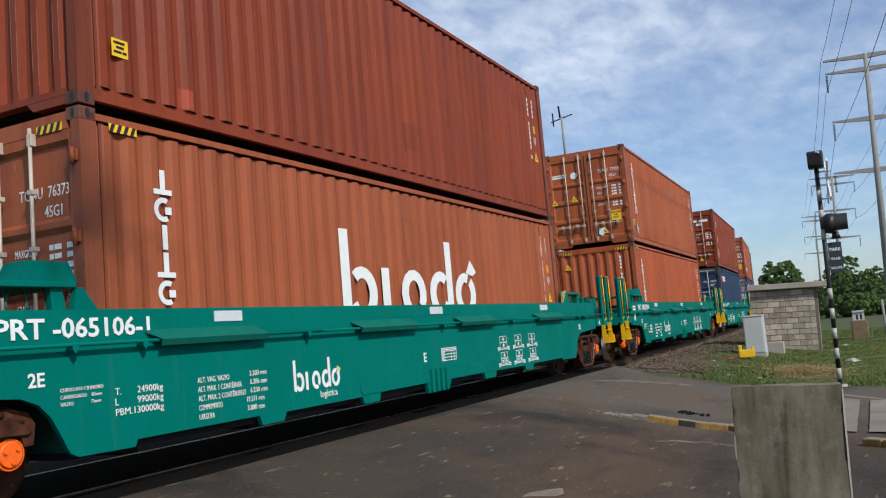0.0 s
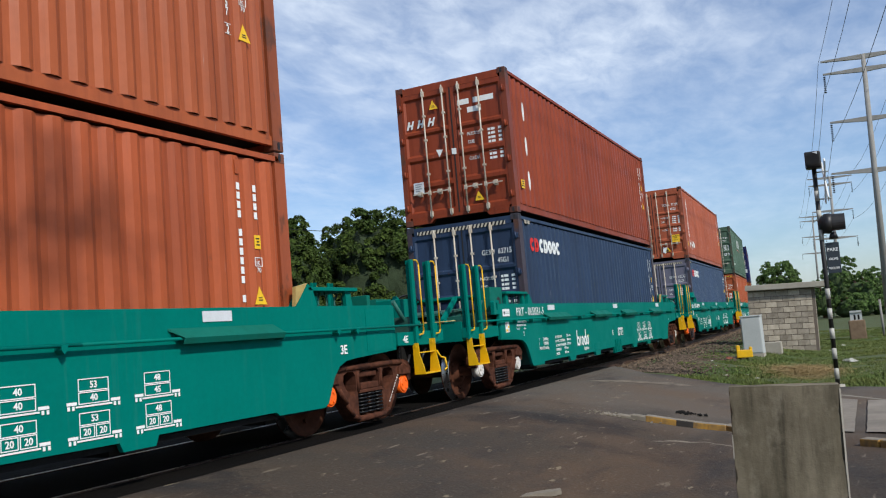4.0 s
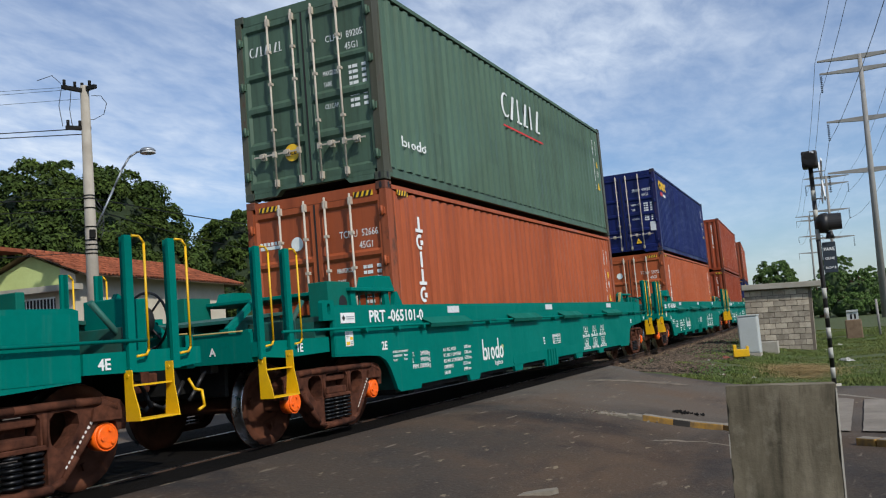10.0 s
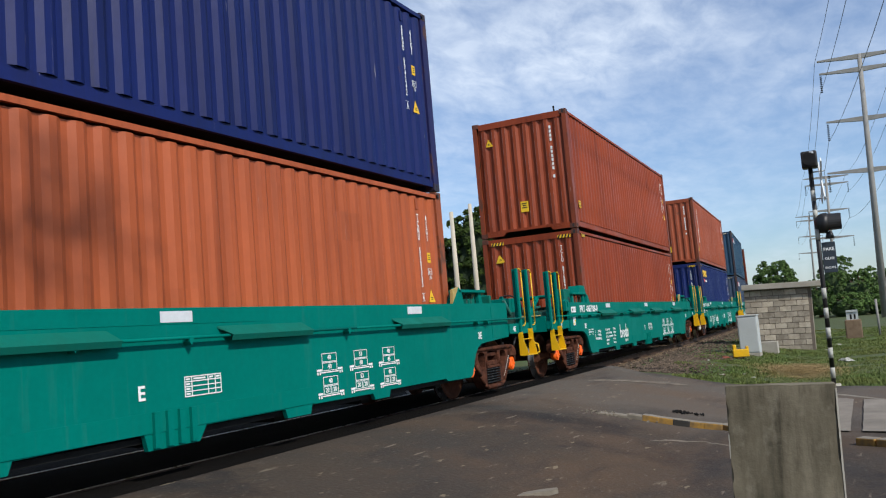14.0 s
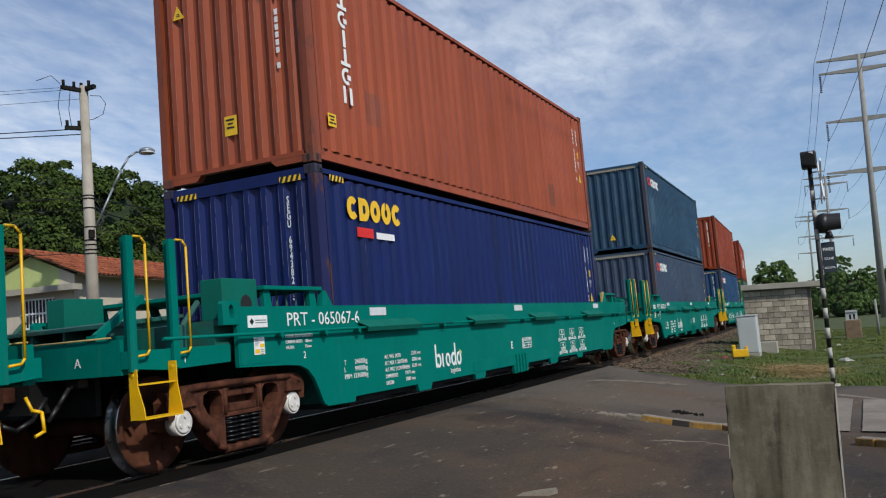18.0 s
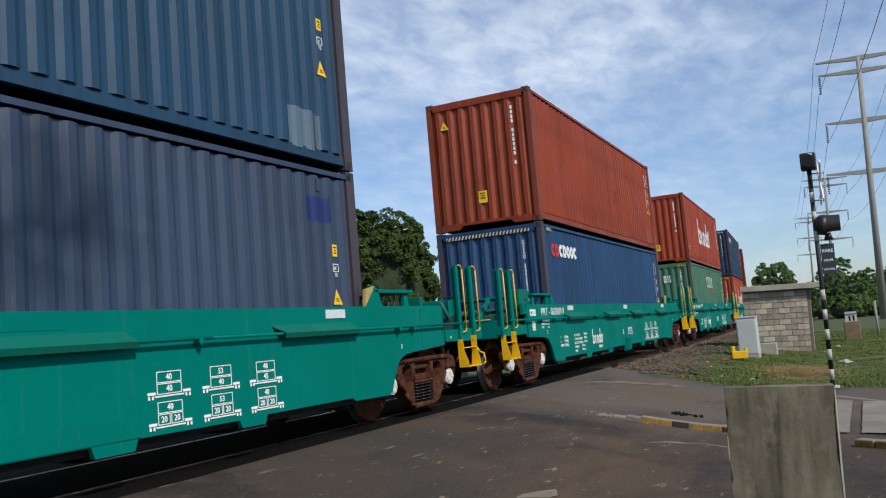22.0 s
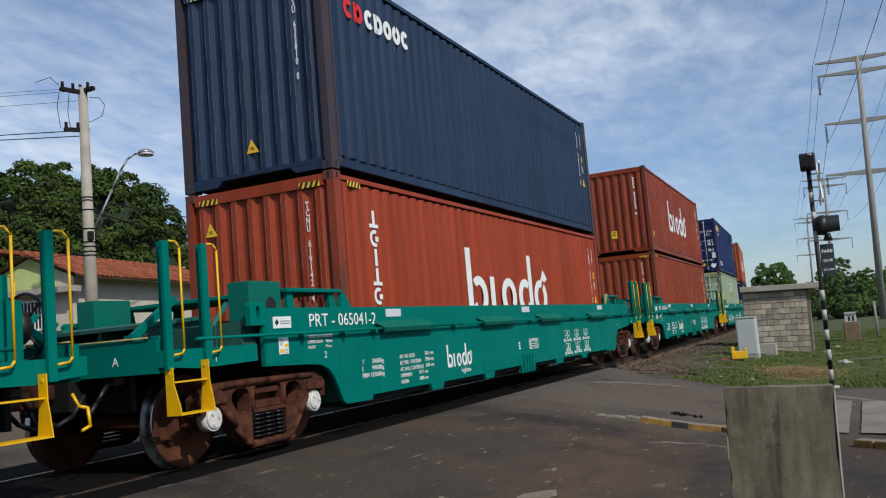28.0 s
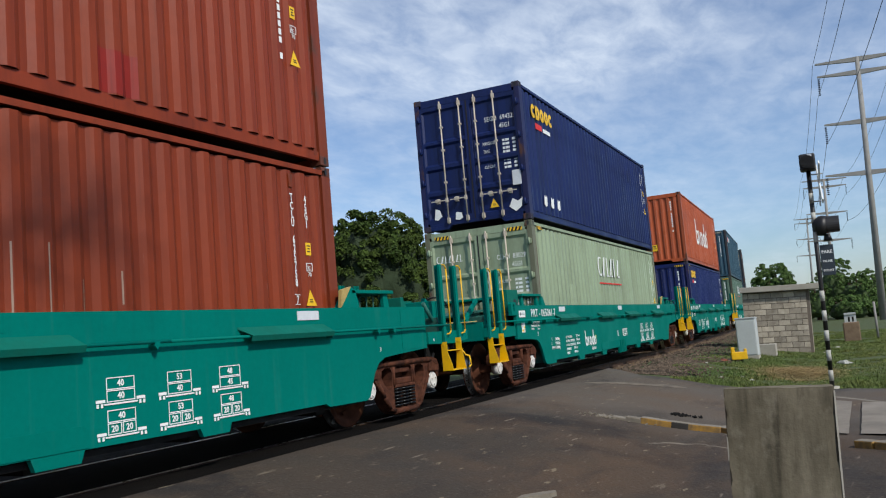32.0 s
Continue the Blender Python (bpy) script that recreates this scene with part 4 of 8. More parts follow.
        # near-black too, for the shade under the wagon end
        part("draft_sill", box(B(), *a(7.2, 9.45), -0.26, 0.26, 0.66, 1.05), "under", root)
        bm = box(B(), *a(9.45, 9.66), -0.09, 0.09, 0.78, 0.92, 0.02)
        box(bm, *a(9.60, 9.82), -0.13, 0.15 if sx > 0 else 0.10, 0.72, 0.97, 0.03)
        part("coupler", bm, "rust", root, "rust-brown automatic coupler")
        bm = tube(B(), [(sx * 9.35, -0.35, 0.80), (sx * 9.50, -0.36, 0.62), (sx * 9.66, -0.34, 0.55), (sx * 9.80, -0.30, 0.62)], 0.022, 7)
        part("brake_hose", bm, "black", root)
        y = -1.396
        part("painted_numeral", lettering(("1E" if sx < 0 else "4E") if bold else ("1" if sx < 0 else "4"), 0.13 if bold else 0.07, bold=bold), None, root, at=(-8.72 if sx < 0 else 8.20, y, 1.01))
        # bogie
        cx = -7.73 if sx < 0 else 7.53
        for sy in (-1, 1):
            y0, y1 = (-1.24, -1.08) if sy < 0 else (1.08, 1.24)
            bm = B()
            loops = [[(1.06, 0.50), (1.08, 0.66), (1.02, 0.75), (0.88, 0.79), (0.62, 0.80), (-0.62, 0.80), (-0.88, 0.79), (-1.02, 0.75), (-1.08, 0.66), (-1.06, 0.50), (-0.98, 0.50), (-0.96, 0.58), (-0.78, 0.58),
                      (-0.74, 0.54), (-0.68, 0.45), (-0.60, 0.36), (-0.50, 0.24), (-0.40, 0.14), (-0.29, 0.10), (0.29, 0.10), (0.40, 0.14), (0.50, 0.24), (0.60, 0.36), (0.68, 0.45), (0.74, 0.54), (0.78, 0.58), (0.96, 0.58), (0.98, 0.50)],
                     [(-0.29, 0.17), (-0.29, 0.43), (-0.235, 0.47), (-0.235, 0.68), (-0.20, 0.72), (0.20, 0.72), (0.235, 0.68), (0.235, 0.47), (0.29, 0.43), (0.29, 0.17)]]
            for w in (-1, 1):
                loops.append([(w * a_, b_) for a_, b_ in ((0.315, 0.55), (0.32, 0.66), (0.36, 0.71), (0.50, 0.715), (0.58, 0.68), (0.595, 0.60), (0.54, 0.51), (0.45, 0.43), (0.39, 0.42), (0.33, 0.47))])
            pierced(bm, [[(cx + a_, b_) for a_, b_ in q] for q in loops], y0, y1)
            if sy < 0:
                # rolled flanges along the top chord, the arms and the spring seat
                for q, r in (([(-0.96, 0.68), (-0.80, 0.755), (-0.55, 0.765), (0.0, 0.765), (0.55, 0.765), (0.80, 0.755), (0.96, 0.68)], 0.036), ([(-0.70, 0.53), (-0.55, 0.34), (-0.42, 0.18), (-0.29, 0.13)], 0.030),
                             ([(0.70, 0.53), (0.55, 0.34), (0.42, 0.18), (0.29, 0.13)], 0.030), ([(-0.31, 0.13), (0.31, 0.13)], 0.040), ([(-0.275, 0.46), (-0.275, 0.72)], 0.022), ([(0.275, 0.46), (0.275, 0.72)], 0.022)):
                    tube(bm, [(cx + a_, y0, b_) for a_, b_ in q], r, 8)
                for w in (-1, 1):
                    prism(bm, [(cx + w * a_, b_) for a_, b_ in ((0.70, 0.60), (0.72, 0.70), (0.84, 0.745), (0.98, 0.72), (1.03, 0.63), (1.00, 0.59))], y0 - 0.03, y0 + 0.01)
            sf = part("bogie_side_frame", bm, "rust", root, "rust-brown cast bogie side frame")
            bm = box(B(), cx - 0.285, cx + 0.285, y0 - 0.02, y1, 0.44, 0.48, 0.008)
            box(bm, cx - 0.21, cx + 0.21, y0 - 0.005, y1, 0.48, 0.56, 0.015)
            box(bm, cx - 0.23, cx + 0.23, y0 + 0.03, y1, 0.63, 0.70, 0.015)
            part("bolster_end", bm, "rust", sf)
            for i, x in enumerate((-0.185, 0.0, 0.185)):
                bm = B()
                for j in range(6):
                    ring(bm, (cx + x, y0 + 0.045 if sy < 0 else y1 - 0.045, 0.20 + j * 0.043), (0, 0.06, 1), 0.078, 0.016, 14, 5)
                part("coil_spring", bm, "spring", sf)
            if bold and sy < 0:
                part("cast_mark", bars([[(i * 0.045, i * 0.045 + 0.026) for i in range(11)]], 0.026, 0.02, "capwhite"), None, sf, at=Matrix.Translation((cx + 0.44, y0 - 0.004, 0.27)) @ pose(0, 0, 0, 0, -52, 0))
        part("bogie_bolster", box(B(), cx - 0.22, cx + 0.22, -1.08, 1.08, 0.45, 0.66), "rust", root)
        for w in (-1, 1):
            wx = cx + w * 0.865
            # wheels, axle and end caps turn about the axle
            hub = new("wheelset")
            hub.parent = root
            hub.matrix_basis = Matrix.Translation((wx, 0, 0.457))
            part("axle", cyl(B(), (0, -1.12, 0), (0, 1.12, 0), 0.085, 12), "wheel", hub)
            for sy in (-1, 1):
                part("wheel", wheel_mesh(), None, hub, "rust-brown steel wheel with a bright tread", at=pose(0, sy * 0.80, 0, 0, 0, 0 if sy < 0 else 180))
                part("bearing_cap", cap_mesh("orange" if bold else "capwhite"), None, hub, "orange bearing cap" if bold else "white bearing cap", at=pose(0, sy * 1.12, 0, 0, 0, 0 if sy < 0 else 180))
    # hand brake at the trailing end
    bm = ring(B(), (9.16, -0.95, 1.42), (1, 0, 0), 0.27, 0.014, 28, 6)
    for i in range(4):
        a_ = math.pi / 4 + i * math.pi / 2
        cyl(bm, (9.14, -0.95, 1.42), (9.16, -0.95 + 0.27 * math.cos(a_), 1.42 + 0.27 * math.sin(a_)), 0.012, 6)
    part("brake_wheel", bm, "black", root, "black hand-brake wheel")
    bm = cyl(B(), (9.02, -0.95, 1.42), (9.12, -0.95, 1.42), 0.15, 16)
    part("brake_gear_housing", bm, "black", root)
    part("brake_cabinet", box(B(), 8.62, 9.0, -1.15, -0.75, 1.12, 1.62, 0.01), "green", root)
    bm = tube(B(), [(9.30, -1.30, 0.86), (9.31, -1.36, 0.76), (9.36, -1.40, 0.74), (9.36, -1.42, 0.60), (9.28, -1.42, 0.57)], 0.014, 6)
    part("uncoupling_lever", bm, "yellow", root, "yellow uncoupling lever")
    part("painted_letter", lettering("A", 0.12, bold=bold), None, root, at=Matrix.Translation((-9.384, -0.76, 1.04)) @ Matrix.Rotation(radians(-90), 4, "Z"))
    part("brake_cylinder", cyl(B(), (-8.9, 0.5, 1.30), (-8.3, 0.5, 1.30), 0.16, 16), "green_dark", root)
    part("air_tank", cyl(B(), (8.15, 0.3, 1.32), (8.9, 0.3, 1.32), 0.18, 16), "green_dark", root)
    return root


CACHE = {}


def wheel_mesh():
    if "wheel" not in CACHE:
        bm = B()
        # profile: (radius, y); flange on the inner side
        prof = [(0.10, -0.09), (0.17, -0.085), (0.20, -0.005), (0.34, -0.015), (0.365, -0.06), (0.40, -0.068), (0.452, -0.068), (0.457, -0.05), (0.462, 0.03), (0.484, 0.045), (0.484, 0.062), (0.40, 0.066), (0.36, 0.03), (0.18, 0.05), (0.10, 0.06)]
        n, rows = 32, []
        for i in range(n):
            a = 2 * math.pi * i / n
            rows.append([bm.verts.new((r * math.cos(a), y, r * math.sin(a))) for r, y in prof])
        for i in range(n):
            for j in range(len(prof) - 1):
                f = bm.faces.new((rows[i][j], rows[i][j + 1], rows[(i + 1) % n][j + 1], rows[(i + 1) % n][j]))
                f.smooth = True
                f.material_index = 1 if j in (6, 7, 8) else 0
        bmesh.ops.recalc_face_normals(bm, faces=bm.faces[:])
        for i in range(3):
            a = 2 * math.pi * i / 3
            box(bm, 0.27 * math.cos(a) - 0.03, 0.27 * math.cos(a) + 0.03, -0.055, -0.03, 0.27 * math.sin(a) - 0.02, 0.27 * math.sin(a) + 0.02)
        CACHE["wheel"] = mesh_from("wheel", bm, ("wheel", "tread"))
    return CACHE["wheel"]


def cap_mesh(mat):
    if mat not in CACHE:
        bm = cyl(B(), (0, 0, 0), (0, -0.115, 0), 0.118, 20)
        cyl(bm, (0, -0.115, 0), (0, -0.13, 0), 0.108, 20, 0.09)
        for i in range(3):
            a = 2 * math.pi * i / 3 + 0.4
            cyl(bm, (0.06 * math.cos(a), -0.125, 0.06 * math.sin(a)), (0.06 * math.cos(a), -0.145, 0.06 * math.sin(a)), 0.017, 6)
        CACHE[mat] = mesh_from("bearing_cap", bm, mat)
    return CACHE[mat]


# ---------------------------------------------------------------- containers
CL, CW, CH = 6.096, 1.219, 2.896


def corrugated(length, height, pitch, depth, flat=0.28):
    """A corrugated sheet in the x-z plane from x=0 to length: crests at y=0, valleys at y=depth."""
    bm = B()
    xs, x, n = [], 0.0, max(1, round(length / pitch))
    p = length / n
    for i in range(n):
        a = i * p
        xs += [(a, depth), (a + 0.12 * p, depth), (a + 0.36 * p, 0.0), (a + (0.36 + flat) * p, 0.0), (a + (0.60 + flat) * p, depth)]
    xs.append((length, depth))
    lo = [bm.verts.new((x, y, 0)) for x, y in xs]
    hi = [bm.verts.new((x, y, height)) for x, y in xs]
    for i in range(len(xs) - 1):
        bm.faces.new((lo[i], lo[i + 1], hi[i + 1], hi[i]))
    return bm


def patch_mesh(x0, x1, h):
    """A patch of paint that follows the corrugated wall between x0 and x1 of it."""
    p, depth, flat = 11.86 / 43, 0.036, 0.28

    def y_of(x):
        f = (x / p) % 1.0
        knots = ((0, depth), (0.12, depth), (0.36, 0), (0.36 + flat, 0), (0.60 + flat, depth), (1, depth))
        for (a, ya), (b, yb) in zip(knots, knots[1:]):
            if a <= f <= b:
                return ya + (yb - ya) * (f - a) / (b - a)
        return depth
    xs = {x0, x1}
    for i in range(44):
        xs.update(q for q in (i * p, (i + 0.12) * p, (i + 0.36) * p, (i + 0.36 + flat) * p, (i + 0.60 + flat) * p) if x0 < q < x1)
    xs = sorted(xs)
    bm = B()
    lo = [bm.verts.new((x - x0, y_of(x) - 0.002, 0)) for x in xs]
    hi = [bm.verts.new((x - x0, y_of(x) - 0.002, h)) for x in xs]
    for i in range(len(xs) - 1):
        bm.faces.new((lo[i], lo[i + 1], hi[i + 1], hi[i]))
    return mesh_from("paint_patch", bm, "box")


def rubbed_mesh():
    """Thin lines of worn paint along the crests of an end wall."""
    bm, rnd = B(), random.Random(4)
    p = 2.18 / 8
    for i in range(8):
        for f in (0.36, 0.63):
            z = rnd.uniform(0.05, 0.3)
            while z < 2.4:
                n = rnd.uniform(0.3, 0.9)
                x = (i + f) * p
                box(bm, x, x + 0.005, -0.0015, 0.001, z, min(z + n, 2.5))
                z += n + rnd.uniform(0.05, 0.3)
    return mesh_from("rubbed_edges", bm, "box")


def cached(key, make):
    if key not in CACHE:
        CACHE[key] = make()
    return CACHE[key]


def casting_mesh():
    bm = box(B(), -0.089, 0.089, -0.081, 0.081, 0, 0.118, 0.008)
    me = mesh_from("corner_casting", bm, "boxpost")
    return me


def casting_hole_mesh():
    pts = [(0.022 * math.cos(a), 0.085 + 0.022 * math.sin(a)) for a in (0, 0.8, 1.57, 2.3, 3.14)] + [(0.022 * math.cos(a), 0.038 + 0.022 * math.sin(a)) for a in (3.14, 4.0, 4.71, 5.5, 6.28)]
    return mesh_from("casting_hole", prism(B(), pts, -0.0835, -0.079), "black")


def stripe_mesh(n=4, ground="hazard"):
    bm = B()
    box(bm, 0, 0.32, -0.002, 0.002, 0, 0.075)
    k = len(bm.faces)
    for i in range(n):
        x = i * 0.32 / n
        prism(bm, [(x, 0.0), (x + 0.04, 0.0), (x + 0.072, 0.075), (x + 0.032, 0.075)], -0.004, -0.001)
    bm.faces.ensure_lookup_table()
    for f in bm.faces[k:]:
        f.material_index = 1
    return mesh_from("hazard_stripe", bm, (ground, "black"))


def door_mesh():
    """One door leaf, 1.13 wide, 2.55 high, with pressed panels, facing -y; origin at its lower corner."""
    bm = B()
    zs = [(0.0, 0.0), (0.09, 0.0), (0.13, 0.035), (0.55, 0.035), (0.60, 0.0), (0.67, 0.0), (0.72, 0.035), (1.12, 0.035), (1.17, 0.0), (1.24, 0.0), (1.29, 0.035), (1.66, 0.035), (1.71, 0.0), (1.76, 0.0), (1.80, 0.035), (2.42, 0.035), (2.46, 0.0), (2.55, 0.0)]
    xs = [(0, 0), (0.07, 0), (0.11, 1), (1.02, 1), (1.06, 0), (1.13, 0)]
    grid = [[bm.verts.new((x, y * w, z)) for x, w in xs] for z, y in zs]
    for i in range(len(zs) - 1):
        for j in range(len(xs) - 1):
            bm.faces.new((grid[i][j], grid[i][j + 1], grid[i + 1][j + 1], grid[i + 1][j]))
    box(bm, 0, 1.13, 0.036, 0.05, 0, 2.55)
    return mesh_from("door_leaf", bm, "box")


def lock_bar_mesh():
    bm = cyl(B(), (0, -0.04, -0.05), (0, -0.04, 2.62), 0.017, 8)
    for z in (0.02, 2.50):
        box(bm, -0.028, 0.028, -0.055, 0.005, z - 0.04, z + 0.07, 0.004)
    for z in (0.85, 1.55, 2.05):
        box(bm, -0.03, 0.03, -0.06, 0.0, z - 0.02, z + 0.02)
    return mesh_from("lock_bar", bm, "zinc")


def lock_handle_mesh(way):
    """Handle of a locking bar: a flat lever held in a catch beside it; way: to which side it lies."""
    bm = B()
    pts = [(0.0, 0.014), (0.36 * way, 0.010), (0.36 * way, -0.012), (0.0, -0.010)]
    prism(bm, pts if way > 0 else pts[::-1], -0.078, -0.062)
    box(bm, -0.026, 0.026, -0.075, -0.02, -0.045, 0.045, 0.004)
    x = 0.21 * way
    box(bm, x - 0.035, x + 0.035, -0.060, 0.0, -0.055, 0.05, 0.004)
    box(bm, x - 0.045, x + 0.03, -0.092, -0.079, -0.03, 0.035, 0.004)
    return mesh_from("lock_handle", bm, "zinc")


def hinge_mesh():
    bm = box(B(), -0.05, 0.05, -0.03, 0.0, -0.05, 0.05, 0.004)
    cyl(bm, (0, -0.03, -0.07), (0, -0.03, 0.07), 0.02, 8)
    return mesh_from("hinge", bm, "box")


def triangle_mesh():
    bm = prism(B(), [(-0.10, 0), (0.10, 0), (-0.02, 0.19)], -0.002, 0.002)
    k = len(bm.faces)
    box(bm, -0.04, 0.03, -0.004, -0.002, 0.04, 0.052)
    box(bm, -0.04, 0.02, -0.004, -0.002, 0.065, 0.077)
    bm.faces.ensure_lookup_table()
    for f in bm.faces[k:]:
        f.material_index = 1
    return mesh_from("warning_triangle", bm, ("hazard", "black"))


def block_column_mesh(n, mat="white"):
    """A lessor's upright mark: plain bars and broken rings one under another."""
    bm = B()

    def bar(x0, x1, z0, z1):
        prism(bm, [(x0, z0), (x1, z0), (x1, z1), (x0, z1)], -0.002, 0.002)
    for i in range(n):
        z = -i * 0.262
        if i in (0, 3):
            bar(-0.115, 0.115, z - 0.235, z - 0.185)
            bar(-0.032, 0.032, z - 0.185, z)
        elif i in (1, 4):
            prism(bm, arc_band(0, z - 0.117, 0.12, 0.117, 0.05, 60, 300, 12), -0.002, 0.002)
            bar(0.02, 0.10, z - 0.16, z - 0.09)
        elif i == 2:
            bar(-0.032, 0.032, z - 0.235, z)
        else:
            bar(-0.11, -0.05, z - 0.235, z)
            bar(0.05, 0.11, z - 0.235, z)
    return mesh_from("upright_mark", bm, mat)


def ring_row_mesh(n, h, w, mat):
    """A rounded mark as plain broken rings and bars, n of them."""
    bm = B()
    for i in range(n):
        x = i * 0.95 * h
        r, cx = 0.43 * h, x + 0.43 * h
        a0, a1 = ((40, 320), (-130, 130), (15, 375), (100, 440))[i % 4]
        if a1 - a0 >= 360:
            a1 = a0 + 359.9
        pts = [radians(a0 + (a1 - a0) * k / 14) for k in range(15)]
        prism(bm, [(cx + r * math.cos(a), h / 2 + h / 2 * math.sin(a)) for a in pts] + [(cx + (r - w) * math.cos(a), h / 2 + (h / 2 - w) * math.sin(a)) for a in pts[::-1]], -0.002, 0.002)
        if i % 4 == 1:
            box(bm, x, x + w, -0.002, 0.002, 0, h)
    return mesh_from("rounded_mark", bm, mat)


def serif_row_mesh(n, h, mat="white"):
    """A sloping lessor's mark: a bowl, then plain slanted strokes of uneven width."""
    bm = B()
    arc = [radians(60 + 250 * k / 12) for k in range(13)]
    prism(bm, [(0.34 * h + 0.36 * h * math.cos(a), 0.5 * h + 0.5 * h * math.sin(a)) for a in arc] + [(0.36 * h + 0.24 * h * math.cos(a), 0.5 * h + 0.43 * h * math.sin(a)) for a in arc[::-1]], -0.002, 0.002)
    for i in range(1, n):
        x = i * 0.58 * h + 0.1 * h
        wide = 0.18 if i % 2 else 0.12
        prism(bm, [(x, 0), (x + 0.26 * h, h), (x + (0.26 + wide) * h, h), (x + wide * h, 0)] if i % 2 else [(x + 0.1 * h, 0), (x + 0.1 * h, h), (x + (0.1 + wide) * h, h), (x + (0.1 + wide) * h, 0)], -0.002, 0.002)
        if i % 3 != 1:
            prism(bm, [(x, 0), (x + 0.42 * h, 0), (x + 0.42 * h, 0.08 * h), (x, 0.08 * h)], -0.002, 0.002)
    return mesh_from("serif_mark", bm, mat)


def upright(text, size, mat="white"):
    """Condensed characters one under another."""
    me = lettering("\n".join(text), size, mat, "CENTER", bold=True, lines=0.77).copy()
    me.transform(Matrix.Diagonal((0.64, 1, 1, 1)))
    return me


END = Matrix.Rotation(radians(-90), 4, "Z")  # turns a -y facing mesh to face -x


def build_container(color, front, mark, code, size_code="45G1", stripes=True, sticker=True, brand_big=False, words="", lower=False, patches=(), front_color=None):
    bare, code = code == "-", code.strip("-")
    tint = lin(color)
    front_tint = lin(front_color) if front_color else tint
    worn = 0.26 if tint[0] > tint[1] else (0.16 if tint[2] > 3 * tint[1] else 0.58)
    post_tint = tuple((1 - worn) * a + worn * b for a, b in zip(tint[:3], (0.085, 0.046, 0.032))) + (1,)
    cast_tint = tuple(0.35 * a + 0.65 * b for a, b in zip(tint[:3], (0.060, 0.045, 0.036))) + (1,)
    hue = words or "painted"
    kind_words = "door end" if front == "D" else "corrugated end"
    root = thing("shipping_container", f"{hue} corrugated freight container, {kind_words}, " + ("standing in a wagon well" if lower else "stacked on another"), "container", "containers on the train")

    def add(name, me, parent=root, label="", at=None, col=tint):
        ob = part(name, me, None, parent, label, at)
        ob.color = col
        return ob
    side = lambda: mesh_from("side_wall", corrugated(11.86, 2.565, 0.2757, 0.036), "box")
    wall = add("side_wall", cached("side", side), at=pose(-5.93, -CW + 0.012, 0.198))
    add("side_wall", cached("side", side), at=pose(5.93, CW - 0.012, 0.198, 0, 0, 180))
    add("roof", cached("roof", lambda: mesh_from("roof", box(B(), -5.95, 5.95, -1.17, 1.17, 2.80, 2.83), "box")))
    # near-black floor carries the shade of the gap below the box
    add("floor", cached("cfloor", lambda: mesh_from("floor", box(B(), -5.95, 5.95, -1.14, 1.14, 0.10, 0.16), "under")))
    for y, k in ((-CW, 1), (CW, -1)):
        m = pose(0, y, 0, 0, 0, 0 if k > 0 else 180)
        add("top_rail", cached("top_rail", lambda: mesh_from("top_rail", box(B(), -6.0, 6.0, 0.0, 0.06, 2.79, 2.85), "box")), at=m)
        add("bottom_rail", cached("bottom_rail", lambda: mesh_from("bottom_rail", box(box(B(), -6.0, 6.0, 0.022, 0.08, 0.058, 0.165), -5.93, 5.93, 0.045, 0.075, 0.166, 0.1975), "box")), at=m)
        for x in (-1, 1):
            add("corner_post", cached("post%d" % x, lambda: mesh_from("corner_post", box(box(B(), x * 6.09 - 0.09, x * 6.09 + 0.09, 0.004, 0.11, 0.118, 2.78), x * 5.93 - 0.03, x * 5.93 + 0.03, 0.02, 0.06, 0.118, 2.78), "boxpost")), at=m @ Matrix.Translation((-x * 0.085 * 1, 0, 0)), col=post_tint)
            for z in (0.0, CH - 0.118):
                c = add("corner_casting", cached("casting", casting_mesh), at=pose(x * (CL - 0.089), y + k * 0.081, z), col=cast_tint)
                if y < 0:
                    add("casting_hole", cached("hole", casting_hole_mesh), c)
                    if x < 0:
                        add("casting_hole", cached("hole", casting_hole_mesh), c, at=pose(-0.008, 0, 0) @ END)
    for x, s in ((-CL, 1), (CL, -1)):
        m = Matrix.Translation((x, 0, 0)) @ (END if s > 0 else END @ Matrix.Rotation(math.pi, 4, "Z"))
        add("end_header", cached("header", lambda: mesh_from("end_header", box(B(), -1.06, 1.06, 0.01, 0.10, 2.72, 2.87), "box")), at=m, col=front_tint)
        add("end_sill", cached("csill", lambda: mesh_from("end_sill", prism(prism(box(B(), -1.06, 1.06, 0.01, 0.12, 0.10, 0.16), [(-1.05, 0.02), (-1.05, 0.099), (-0.56, 0.099), (-0.64, 0.02)], 0.012, 0.12), [(1.05, 0.02), (1.05, 0.099), (0.56, 0.099), (0.64, 0.02)], 0.012, 0.12), "box")), at=m, col=front_tint)
        doors = (front == "D") == (s > 0)
        if not doors:
            add("end_wall", cached("endwall", lambda: mesh_from("end_wall", corrugated(2.18, 2.58, 0.2725, 0.045), "box")), at=m @ Matrix.Translation((-1.09, 0.02, 0.15)), col=front_tint)
            if s > 0:
                add("rubbed_edges", cached("rubbed", rubbed_mesh), at=m @ Matrix.Translation((-1.09, 0.02, 0.15)), col=tuple(0.72 * c + 0.13 for c in front_tint[:3]) + (1,))
            continue
        for sx in (-1, 1):
            d = add("door_leaf", cached("door", door_mesh), at=m @ Matrix.Translation((-1.135 if sx < 0 else 0.005, 0.012, 0.165)), col=front_tint)
